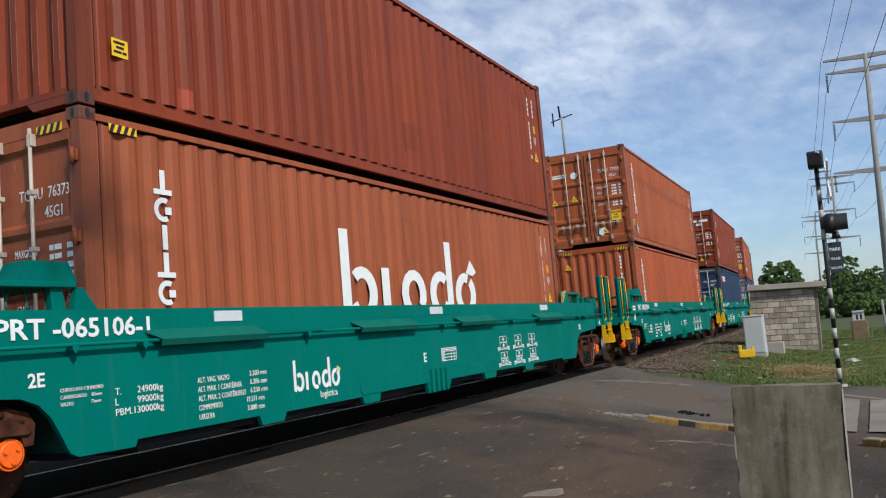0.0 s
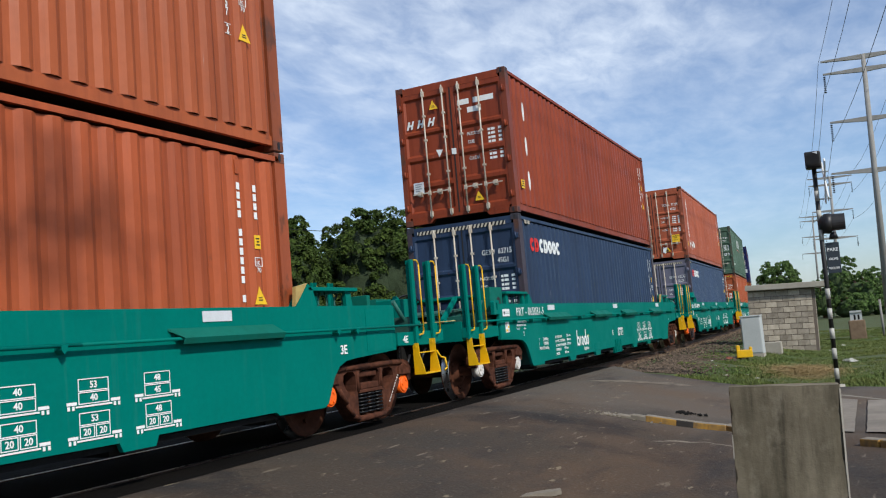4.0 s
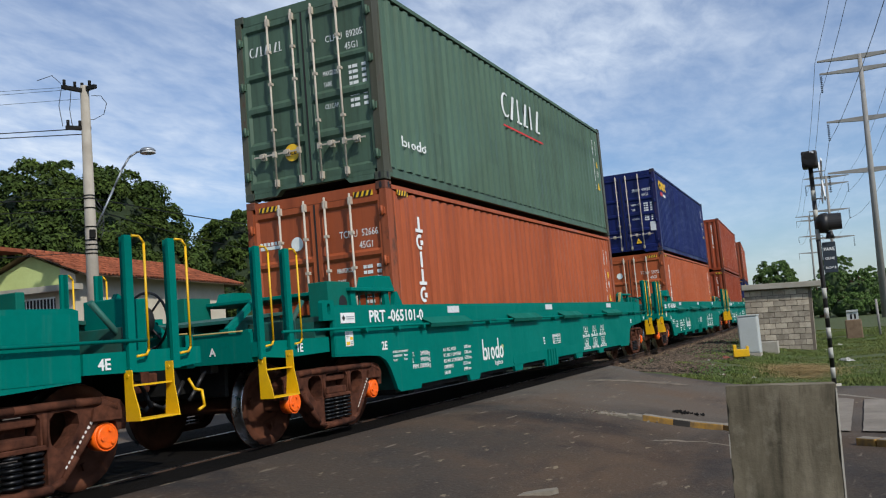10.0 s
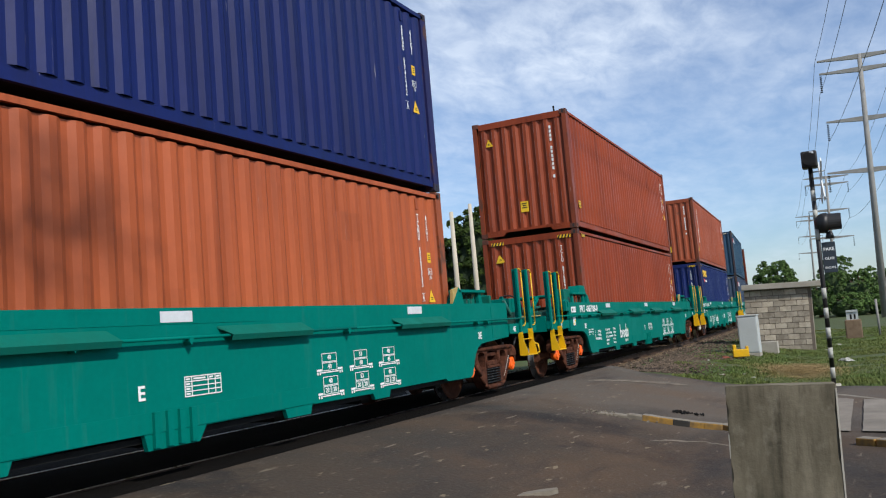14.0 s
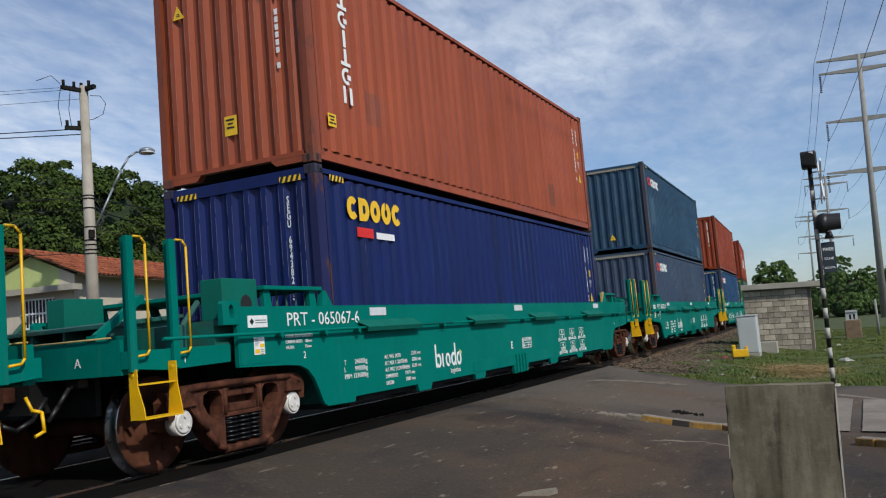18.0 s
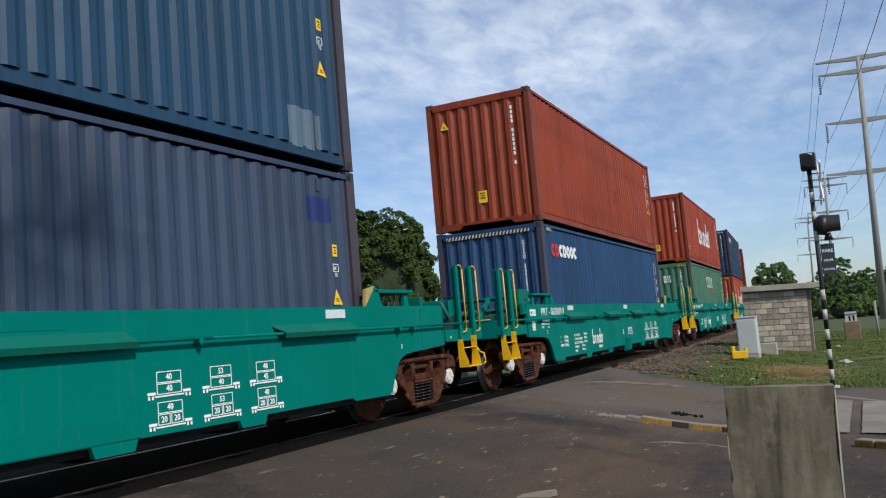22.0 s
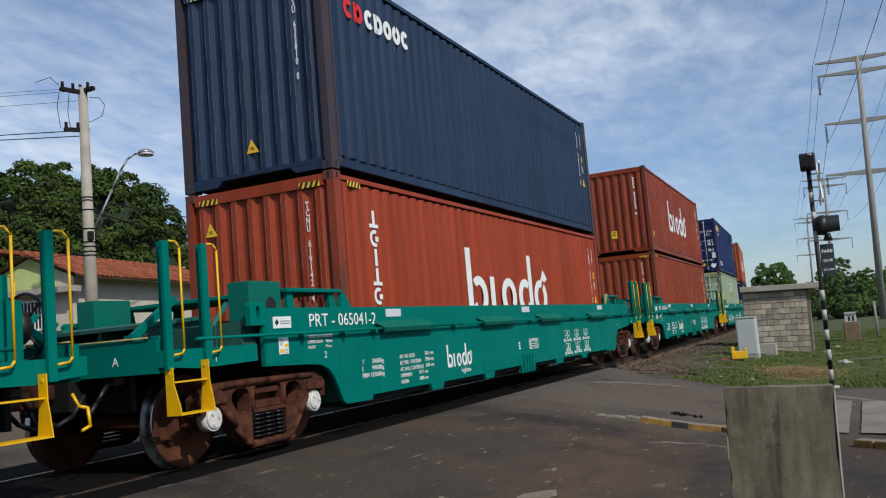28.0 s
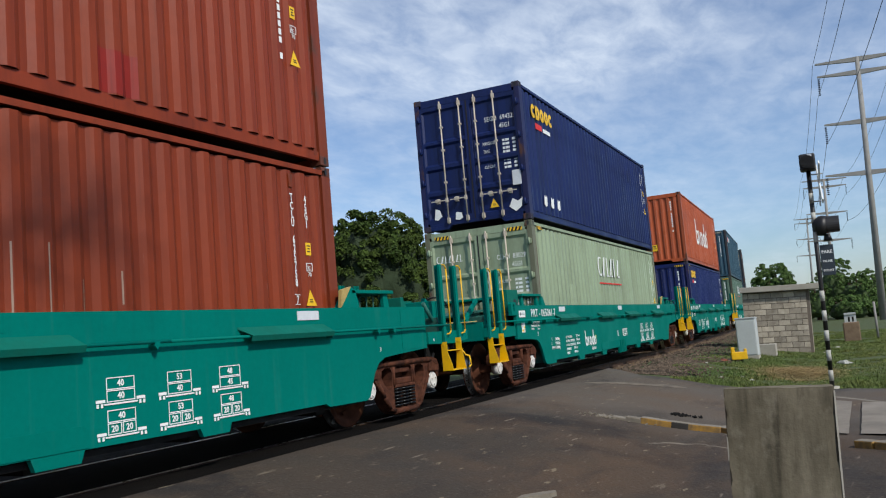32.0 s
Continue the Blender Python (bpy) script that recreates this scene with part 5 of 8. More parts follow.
            for bx in ((0.535, 0.975) if sx < 0 else (0.195, 0.625)):
                add("lock_bar", cached("bar", lock_bar_mesh), d, "galvanised locking bar", at=(bx, 0, 0), col=front_tint)
                add("lock_handle", cached("handle%d" % sx, lambda: lock_handle_mesh(sx)), d, at=(bx, 0, 0.465), col=front_tint)
            for z in (0.2, 0.9, 1.6, 2.3):
                add("hinge", cached("hinge", hinge_mesh), d, at=(1.13 if sx > 0 else 0.0, 0, z), col=front_tint)
        add("door_gasket", cached("gasket", lambda: mesh_from("door_gasket", box(B(), -0.012, 0.012, 0.004, 0.03, 0.17, 2.71), "seal")), at=m)
    ys = -CW + 0.012 - 0.003
    if stripes and (mark == "redwhite" or (lower and mark in ("upright", "duo", "serif"))):
        cream = mark == "redwhite"
        st = cached("creamstripe", lambda: stripe_mesh(4, "wall_cream")) if cream else cached("stripe", stripe_mesh)
        tape = "cream and black striped tape" if cream else "yellow and black striped tape"
        add("hazard_stripe", st, label=tape, at=(-5.78, -CW - 0.003, 2.715))
        m = Matrix.Translation((-CL + 0.004, 0, 0)) @ END
        for x in ((-0.98, 0.68) if mark != "redwhite" else (-0.98, -0.66, -0.34, -0.02, 0.30, 0.62)):
            add("hazard_stripe", st, label=tape, at=m @ Matrix.Translation((x, 0, 2.715)))
    white = "white"
    fm = Matrix.Translation((-CL, 0, 0)) @ END
    if code == "GESU 622321 7":
        # written across, between two lines, with the signs below it
        add("code_line", cached("codeline", lambda: mesh_from("code_line", box(box(B(), 0, 0.58, -0.002, 0.002, 0.0, 0.008), 0, 0.58, -0.002, 0.002, 0.155, 0.163), white)), wall, at=(11.25, -0.006, 2.055))
        add("owner_code", cached("h" + code, lambda: lettering(code, 0.118)), wall, at=(11.26, -0.007, 2.09))
        add("size_code", cached("h45", lambda: lettering(size_code, 0.118)), wall, at=(11.26, -0.007, 1.93))
        s = add("registry_plate", cached("icframe2", lambda: mesh_from("registry_plate", box(box(B(), 0, 0.10, -0.002, 0.002, 0, 0.01), 0, 0.10, -0.002, 0.002, 0.09, 0.10), white)), wall, at=(11.28, -0.007, 1.80))
        add("registry_letters", cached("ic2", lambda: lettering("C", 0.08)), s, at=(0.025, -0.001, 0.02))
        v = add("vent", cached("vent", lambda: mesh_from("vent", box(B(), 0, 0.075, -0.03, 0.002, 0, 0.19, 0.01), "box")), wall, at=(11.57, -0.004, 2.26))
        add("warning_triangle", cached("triangle", triangle_mesh), wall, "yellow warning triangle", at=(11.34, -0.007, 1.44))
        s = add("height_sticker", cached("sticker", lambda: mesh_from("height_sticker", box(B(), 0, 0.10, -0.002, 0.002, 0, 0.15), "hazard")), wall, "yellow height sticker", at=(11.53, -0.007, 1.44))
        add("sticker_print", cached("stickerbars", lambda: bars([[(0.0, 0.06)], [(0.015, 0.055)], [(0.005, 0.06)]], 0.014, 0.02, "black")), s, at=(0.02, -0.004, 0.135))
    else:
        add("vent", cached("vent2", lambda: mesh_from("vent", box(B(), 0, 0.07, -0.012, 0.002, 0, 0.16, 0.008), "boxpost")), wall, at=(11.155, -0.004, 2.36))
        if code:
            letters, digits, check = code.split()
            add("upright_code", cached("v" + code, lambda: upright(letters + " " + digits + " " + check, 0.13)), wall, at=(11.19, -0.006, 2.20))
            add("check_frame", cached("checkframe", lambda: mesh_from("check_frame", box(box(B(), -0.05, 0.05, -0.002, 0.002, 0, 0.006), -0.05, 0.05, -0.002, 0.002, 0.114, 0.12), white)), wall, at=(11.19, -0.006, 0.985))
            add("size_code", cached("vsize" + size_code, lambda: upright(size_code, 0.13)), wall, at=(11.46, -0.006, 2.20))
        elif not bare:
            add("upright_writing", cached("vbars", lambda: bars([0.05] * 4 + [[]] + [0.05] * 6 + [[]] + [0.05], 0.075, 0.025)), wall, at=(11.165, -0.006, 2.27))
            add("upright_writing", cached("vbars4", lambda: bars([0.05] * 4, 0.075, 0.025)), wall, at=(11.43, -0.006, 2.27))
        s = add("height_sticker", cached("sticker", lambda: mesh_from("height_sticker", box(B(), 0, 0.10, -0.002, 0.002, 0, 0.15), "hazard")), wall, "yellow height sticker", at=(11.41, -0.006, 1.57))
        add("sticker_print", cached("stickerbars", lambda: bars([[(0.0, 0.06)], [(0.015, 0.055)], [(0.005, 0.06)]], 0.014, 0.02, "black")), s, at=(0.02, -0.004, 0.12))
        s = add("registry_plate", cached("icframe", lambda: mesh_from("registry_plate", box(box(box(box(B(), 0, 0.12, -0.002, 0.002, 0, 0.008), 0, 0.12, -0.002, 0.002, 0.09, 0.098), 0, 0.008, -0.002, 0.002, 0.008, 0.09), 0.112, 0.12, -0.002, 0.002, 0.008, 0.09), white)), wall, at=(11.40, -0.006, 1.38))
        add("registry_letters", cached("ic", lambda: lettering("ic", 0.09)), s, at=(0.02, -0.001, 0.02))
        add("registry_letters", cached("70", lambda: lettering("70", 0.075)), s, at=(0.02, -0.001, -0.065))
        add("warning_triangle", cached("triangle", triangle_mesh), wall, "yellow warning triangle", at=(11.46, -0.006, 0.97))
    if sticker and mark in ("", "upright"):
        s = add("height_sticker", cached("widesticker", lambda: mesh_from("height_sticker", box(B(), 0, 0.19, -0.002, 0.002, 0, 0.17), "hazard")), wall, "yellow height sticker", at=(0.235, -0.004, 0.32))
        add("sticker_print", cached("widebars", lambda: bars([[(0.0, 0.13)], [(0.03, 0.12)], [(0.0, 0.09), (0.105, 0.15)]], 0.022, 0.022, "black")), s, at=(0.02, -0.004, 0.145))
    # markings of the front end
    if front == "D":
        if code:
            add("owner_code", cached("d" + code, lambda: fitted(code.split()[0] + "  " + code.split()[1] + " " + code.split()[2], 0.145, 0.78)), at=fm @ Matrix.Translation((0.38, 0.043, 2.16)))
            add("size_code", cached("d" + size_code, lambda: fitted(size_code, 0.145, 0.22)), at=fm @ Matrix.Translation((0.70, 0.043, 1.985)))
        else:
            add("owner_writing", cached("dbars", lambda: bars([[(0, 0.25), (0.34, 0.78)], [(0.2, 0.5)]], 0.11, 0.07)), at=fm @ Matrix.Translation((0.14, 0.043, 2.42)))
        for i, words in enumerate(("MAXGROSS", "TARE", "PAYLOAD", "CU.CAP.")):
            add("weight_lettering", cached("w" + words, lambda: fitted(words, 0.10, 0.035 * len(words))), at=fm @ Matrix.Translation((0.30, 0.043, 1.665 - i * 0.165)))
            for j in (0, 1):
                add("weight_figure", cached("weightbar", lambda: bars([[(0, 0.05), (0.065, 0.15), (0.22, 0.31)]], 0.048, 0.02)), at=fm @ Matrix.Translation((0.74, 0.043, 1.74 - i * 0.165 - j * 0.08)))
        if mark != "serif":
            add("warning_triangle", cached("triangle", triangle_mesh), label="yellow warning triangle", at=fm @ Matrix.Translation((0.46, 0.002, 0.335)))
        else:
            disc = add("round_mark", cached("yellowround", lambda: mesh_from("round_mark", cyl(B(), (0, 0, 0), (0, -0.004, 0), 0.13, 20), "hazard")), label="yellow round sticker", at=fm @ Matrix.Translation((-0.30, -0.010, 0.62)))
            add("sticker_letters", cached("all", lambda: lettering("ALL", 0.09, "black", "CENTER", bold=True)), disc, at=(0, -0.006, -0.03))
            add("small_mark", cached("smallmark", lambda: wordmark_mesh(0.16, 1.9)), wall, "small white operator mark", at=(0.45, -0.006, 0.36))
        if mark == "upright":
            add("round_mark", cached("roundmark", lambda: mesh_from("round_mark", cyl(B(), (0, 0, 0), (0, -0.004, 0), 0.105, 20), white)), label="white oval mark", at=fm @ Matrix.Translation((-0.36, 0.043, 2.175)))
            add("line_mark", cached("linemark", lambda: bars([[(i * 0.066, i * 0.066 + 0.045) for i in range(6)], [(0.0, 0.40)]], 0.05, 0.012)), at=fm @ Matrix.Translation((-1.03, 0.043, 2.26)))
        if mark == "serif":
            add("serif_mark", cached("serifdoor", lambda: serif_row_mesh(7, 0.15)), at=fm @ Matrix.Translation((-1.0, 0.043, 2.22)))
        if sticker and mark in ("upright",):
            s = add("height_sticker", cached("bigsticker", lambda: mesh_from("height_sticker", box(B(), 0, 0.30, -0.002, 0.002, 0, 0.30), "hazard")), label="yellow height caution sticker", at=fm @ Matrix.Translation((0.66, 0.002, 0.68)))
            add("sticker_letters", cached("caution", lambda: lettering("CAUTION\n9'6\"\nHIGH", 0.068, "black", "CENTER", lines=1.1)), s, at=(0.15, -0.006, 0.22))
            add("torn_sticker", cached("torn", lambda: mesh_from("torn_sticker", prism(B(), [(0, 0), (0.10, -0.07), (0.16, 0.0), (0.27, 0.02), (0.18, 0.11), (0.20, 0.20), (0.08, 0.16), (0.02, 0.20)], -0.002, 0.002), white)), label="torn white diamond sticker", at=fm @ Matrix.Translation((0.25, 0.002, 0.33)))
        if mark in ("duo", "serif") and sticker:
            add("grey_plate", cached("greyplate", lambda: mesh_from("grey_plate", box(B(), 0, 0.19, -0.006, 0.002, 0, 0.31), "silver")), label="grey data plate", at=fm @ Matrix.Translation((0.905, 0.002, 0.735)))
    else:
        if code:
            add("upright_code", cached("v" + code, lambda: upright(code, 0.13)), at=fm @ Matrix.Translation((0.78, 0.017, 2.45)))
        elif not bare:
            add("upright_writing", cached("vbars", lambda: bars([0.05] * 4 + [[]] + [0.05] * 6 + [[]] + [0.05], 0.075, 0.025)), at=fm @ Matrix.Translation((0.76, 0.017, 2.54)))
        if mark != "redwhite":
            s = add("height_sticker", cached("endsticker", lambda: mesh_from("height_sticker", box(B(), 0, 0.20, -0.002, 0.002, 0, 0.26), "hazard")), label="yellow height sticker", at=fm @ Matrix.Translation((-0.13, 0.017, 0.54)))
            add("sticker_print", cached("endstickerbars", lambda: bars([[(0.0, 0.13)], [(0.03, 0.11)], [(0.01, 0.13)]], 0.022, 0.03, "black")), s, at=(0.03, -0.006, 0.22))
        else:
            add("warning_triangle", cached("triangle", triangle_mesh), label="yellow warning triangle", at=fm @ Matrix.Translation((-0.02, 0.017, 0.40)))
        if mark == "serif":
            for x in (-0.39, 0.06):
                add("block_mark", cached("blockmark", lambda: bars([[(0, 0.12), (0.16, 0.19), (0.23, 0.28)], [(0, 0.05), (0.07, 0.12), (0.16, 0.19), (0.24, 0.27)], [(0.0, 0.12), (0.15, 0.18), (0.23, 0.28)]], 0.085, 0.015)), label="white block-shaped mark", at=fm @ Matrix.Translation((x, 0.017, 2.38)))
        if mark in ("", "upright"):
            add("warning_triangle", cached("triangle", triangle_mesh), label="yellow warning triangle", at=fm @ Matrix.Translation((-0.80, 0.017, 2.28)))
    # marks on the long side
    x0 = 0.17  # near the leading corner post
    if mark == "upright":
        add("upright_mark", cached("upmark", lambda: block_column_mesh(6)), wall, "white upright lessor mark", at=(0.77, -0.006, 2.25))
    elif mark == "redwhite":
        add("rounded_mark", cached("rw_red", lambda: ring_row_mesh(2, 0.28, 0.08, "redpaint")), wall, "red rounded mark", at=(0.40, -0.006, 1.98))
        add("rounded_mark", cached("rw_white", lambda: ring_row_mesh(5, 0.285, 0.085, "white")), wall, "white rounded mark", at=(0.96, -0.006, 1.98))
    elif mark == "duo":
        add("rounded_mark", cached("duo_y", lambda: ring_row_mesh(5, 0.31, 0.095, "hazard")), wall, "yellow rounded mark", at=(0.53, -0.006, 2.06))
        add("small_mark", cached("duo_r", lambda: mesh_from("small_mark", box(B(), 0, 0.42, -0.002, 0.002, 0, 0.13), "redpaint")), wall, "red mark", at=(0.74, -0.006, 1.84))
        add("small_mark", cached("duo_w", lambda: bars([0.5], 0.09, 0.02)), wall, at=(1.24, -0.006, 1.93))
    elif mark == "serif":
        add("serif_mark", cached("serif", lambda: serif_row_mesh(6, 0.50)), wall, "white sloping lessor mark", at=Matrix.Translation((4.76, -0.006, 1.68)) @ Matrix.Diagonal((1.28, 1, 1, 1)))
        add("mark_line", cached("serifline", lambda: mesh_from("mark_line", box(B(), 0, 2.33, -0.002, 0.002, 0, 0.035), "redpaint")), wall, at=(4.78, -0.006, 1.48))
    if brand_big:
        add("big_mark", cached("bigmark", lambda: wordmark_mesh(1.17, 1.32)), wall, "large white operator mark", at=(3.74, -0.006, 0.75))
    if (mark, color) == ("upright", TORN):
        for u, z, pts in ((0.90, 3.61, [(0.0, 0.19), (0.10, 0.40), (0.15, 0.29), (0.28, 0.20), (0.13, 0.09), (0.09, 0.0)]), (1.43, 3.58, [(0.0, 0.24), (0.11, 0.40), (0.16, 0.26), (0.30, 0.21), (0.14, 0.12), (0.10, 0.0)]),
                          (1.87, 3.70, [(0.0, 0.0), (0.0, 0.27), (0.15, 0.25), (0.17, 0.22), (0.36, 0.22), (0.36, 0.0)])):
            add("torn_sticker", mesh_from("torn_sticker", prism(B(), pts, -0.002, 0.002), "white"), wall, "torn white hazard sticker", at=(u - 0.166, -0.005, z - 3.31 - 0.08))
            add("sticker_print", cached("tornprint", lambda: bars([[(0.0, 0.05)], [(0.0, 0.08)]], 0.03, 0.02, "black")), wall, at=(u - 0.166 + 0.10, -0.008, z - 3.31 - 0.08 + 0.19))
    # repainted squares
    for u0, u1, z0, z1, c in patches:
        zz = z0 - (0.392 if lower else 3.31) - 0.198
        p = add("paint_patch", patch_mesh(u0 - 0.166, u1 - 0.166, z1 - z0), wall, at=(u0 - 0.166, 0, zz))
        p.color = lin(c)
    for i in range(2):
        q = random.Random(hash_of(code or color) + i)
        x0, w, h = q.uniform(1, 10.4), q.uniform(0.2, 0.7), q.uniform(0.2, 0.6)
        p = add("paint_patch", patch_mesh(x0, x0 + w, h), wall, at=(x0, 0, q.uniform(0.2, 1.9)))
        p.color = shade(tint, q.uniform(0.84, 1.16))
    return root


def hash_of(s):
    return sum(ord(c) * (i + 7) for i, c in enumerate(s))


TORN = "A8573A"
# k: (upper colour, end, mark, code, big), (lower ...), wagon number, wagon kind
TRAIN = {
    1: (("893A1A", "B", "", "", 0), ("A15532", "D", "upright", "TCNU 763733 6", 1), "065106-1", "E"),
    2: (("A85730", "D", "upright", "TCNU 739557 2", 0), ("AD552E", "B", "upright", "", 0), "065103-6", "E"),
    3: (("8A3A1C", "D", "", "", 0), ("273A56", "D", "redwhite", "GESU 637151 2", 0), "065031-5", "N"),
    4: (("A8573A", "D", "upright", "TCNU 737096 0", 0), ("3A4C68", "D", "redwhite", "GESU 622321 7", 0), "065099-4", "E"),
    5: (("4E6856", "D", "serif", "CLHU 892053 7", 0), ("A6532E", "D", "upright", "TCNU 526665 8", 0), "065101-0", "E"),
    6: (("041858", "D", "duo", "SEGU 694242 6", 0), ("AA552E", "D", "upright", "TCNU 550355 4", 0), "065100-1", "E"),
    7: (("923E1C", "B", "", "", 0), ("8A3818", "B", "", "TCLU 876846 2", 0), "065108-0", "E"),
    8: (("9C4C2E", "B", "upright", "", 0), ("041C5A", "B", "duo", "SEGU 694382 3", 0), "065067-6", "N"),
    9: (("20425C", "B", "redwhite", "-", 0), ("36455C", "B", "redwhite", "-", 0), "065053-6", "N"),
    10: (("8A3614", "B", "", "", 0), ("1C4066", "B", "redwhite", "GESU 649293 6", 0), "065009-9", "N"),
    11: (("923618", "B", "", "", 1), ("416C56", "B", "serif", "CLHU 889298 5", 0), "065044-7", "N"),
    12: (("1D324E", "B", "redwhite", "GESU 635810 0", 0), ("9A3A18", "B", "upright", "TCNU 619142 4", 1), "065041-2", "N"),
    13: (("863414", "B", "", "", 1), ("863514", "B", "", "TCLU 625758 7", 0), "065054-4", "N"),
    14: (("0B2056", "D", "duo", "SEGU 694325 3", 0), ("90A186", "D", "serif", "CLHU 830292 4", 0), "065061-7", "N"),
    15: (("AD532E", "B", "", "", 1), ("0A1D58", "B", "duo", "", 0), "065044-8", "N"),
    16: (("2A4A5C", "B", "redwhite", "", 0), ("587164", "B", "serif", "", 0), "065038-3", "N"),
    17: (("324854", "B", "redwhite", "", 0), ("345060", "B", "redwhite", "", 0), "065072-5", "N"),
    18: (("923E1C", "B", "", "", 0), ("8A3818", "B", "", "", 0), "065020-7", "N"),
}
# repainted patches: along the wagon from its front, height over the rail, colour
PATCHES = {
    (1, False): [(1.25, 1.43, 3.52, 3.72, "A8482E")],
    (8, False): [(1.39, 1.87, 4.05, 4.51, "8A4A34"), (9.12, 9.59, 3.68, 4.16, "7E4430")],
    (9, False): [(10.90, 11.36, 3.46, 3.97, "5A7080"), (11.42, 11.54, 3.50, 3.94, "566A78"), (0.64, 1.39, 4.15, 5.10, "3A5468")],
    (9, True): [(11.14, 11.61, 2.58, 2.89, "1D2C66")],
    (10, False): [(10.95, 11.55, 3.52, 4.00, "9A4A2E")],
    (11, False): [(2.01, 2.80, 3.81, 4.44, "98402A")],
    (11, True): [(0.79, 1.60, 1.58, 2.54, "4A6C60"), (0.26, 0.58, 1.63, 2.44, "436656")],
    (13, False): [(8.62, 9.09, 3.52, 3.93, "8E2214")],
}


def hue_of(c):
    """A word for a colour."""
    r, g, b = (int(c[i:i + 2], 16) for i in (0, 2, 4))
    if r > 1.5 * g:
        return "rust-orange" if g > 78 else ("brick-red" if r > 140 else "dark red-brown")
    if g >= b:
        return "pale green" if g > 130 else ("bottle green" if g < 98 else "grey-green")
    if b > 1.7 * g:
        return "deep blue"
    return "violet-grey" if r > 66 else ("navy blue" if b < 70 else ("teal blue" if g > 66 else "slate blue"))


RIDERS, TURNING = [], []


def dress(c, k, lower):
    """Stickers, scuffs and marks that one container alone carries."""
    wall = [o for o in c.children if o.name.startswith("side_wall")][0]
    fm = Matrix.Translation((-CL, 0, 0)) @ END

    def flat(name, pts, mat, at, parent=c, label=""):
        return part(name, prism(B(), pts, -0.002, 0.002), mat, parent, label, at=at)
    if (k, lower) == (2, False):
        for x, z in ((-1.0, 1.34), (-0.39, 1.38)):
            part("warning_triangle", cached("triangle", triangle_mesh), None, c, "yellow warning triangle", at=fm @ Matrix.Translation((x, 0.002, z)))
        flat("torn_sticker", [(0.56, 0.27), (0.72, 0.45), (0.77, 0.30), (0.92, 0.25), (0.84, 0.20), (0.80, 0.06)], "worn_white", Matrix.Translation((0, -0.006, 0)), wall, "torn white diamond sticker")
        flat("torn_sticker", [(0.12, 0.44), (0.16, 0.45), (0.21, 0.16), (0.16, 0.16)], "worn_white", Matrix.Translation((0, -0.006, 0)), wall, "torn white sticker strip")
    if (k, lower) == (3, False):
        part("warning_triangle", cached("triangle", triangle_mesh), None, c, "yellow warning triangle", at=fm @ Matrix.Translation((-0.38, 0.002, 2.33)))
        for i in range(3):
            x = -1.03 + i * 0.24
            flat("sloping_mark", [(x, 2.0), (x + 0.05, 2.17), (x + 0.09, 2.17), (x + 0.07, 2.10), (x + 0.12, 2.10), (x + 0.14, 2.17), (x + 0.18, 2.17), (x + 0.13, 2.0), (x + 0.09, 2.0), (x + 0.11, 2.06), (x + 0.06, 2.06), (x + 0.04, 2.0)], "white", fm @ Matrix.Translation((0, 0.020, 0)), label="white sloping operator mark")
        flat("paper_label", [(-0.40, 1.49), (-0.25, 1.47), (-0.33, 1.33)], "white", fm @ Matrix.Translation((0, 0.002, 0)), label="white three-cornered label")
        flat("paper_label", [(-0.05, 1.34), (-0.05, 1.46), (0.05, 1.45), (0.05, 1.33)], "white", fm @ Matrix.Translation((0, -0.004, 0)))
        plate = flat("data_plate", [(-0.97, 0.64), (-0.97, 0.88), (-0.74, 0.88), (-0.74, 0.64)], "silver", fm @ Matrix.Translation((0, 0.004, 0)), label="grey data plate")
        part("plate_writing", bars([0.15, 0.12, 0.15, 0.1], 0.02, 0.025, "steel"), None, plate, at=(-0.93, -0.004, 0.85))
        for i, z in enumerate((1.75, 1.03, 0.32)):
            flat("oval_mark", [(0.72 + 0.055 * math.cos(a * math.pi / 6), z + 0.20 + 0.20 * math.sin(a * math.pi / 6)) for a in range(12)], "white", Matrix.Translation((0, -0.006, 0)), wall, "long white oval mark")
    if (k, lower) == (14, False):
        for pts in ([(-0.94, 0.25), (-0.90, 0.48), (-0.80, 0.44), (-0.76, 0.30), (-0.86, 0.23)], [(-0.45, 0.20), (-0.43, 0.36), (-0.30, 0.33), (-0.28, 0.22), (-0.36, 0.18)], [(0.78, 0.30), (0.86, 0.47), (0.98, 0.40), (1.08, 0.46), (1.05, 0.28), (0.92, 0.19)]):
            flat("torn_sticker", pts, "white", fm @ Matrix.Translation((0, 0.002, 0)), label="torn white sticker")
        for x in (0.85, 1.32, 1.78):
            flat("torn_sticker", [(x, 0.20), (x + 0.05, 0.40), (x + 0.12, 0.36), (x + 0.22, 0.40), (x + 0.20, 0.18), (x + 0.10, 0.15)], "white", Matrix.Translation((0, -0.005, 0)), wall, "torn white sticker")
    if (k, lower) == (13, True):
        for m in (Matrix.Translation((-5.78, -CW - 0.003, 2.715)), Matrix.Translation((-CL + 0.004, 0, 0)) @ END @ Matrix.Translation((0.72, 0, 2.715))):
            part("hazard_stripe", cached("stripe", stripe_mesh), None, c, "yellow and black striped tape", at=m)
    if (k, lower) == (7, True):
        part("hazard_stripe", cached("stripe", stripe_mesh), None, c, "yellow and black striped tape", at=(-5.78, -CW - 0.003, 2.715))
        part("warning_triangle", cached("triangle", triangle_mesh), None, c, "yellow warning triangle", at=fm @ Matrix.Translation((-0.77, 0.010, 2.30)))
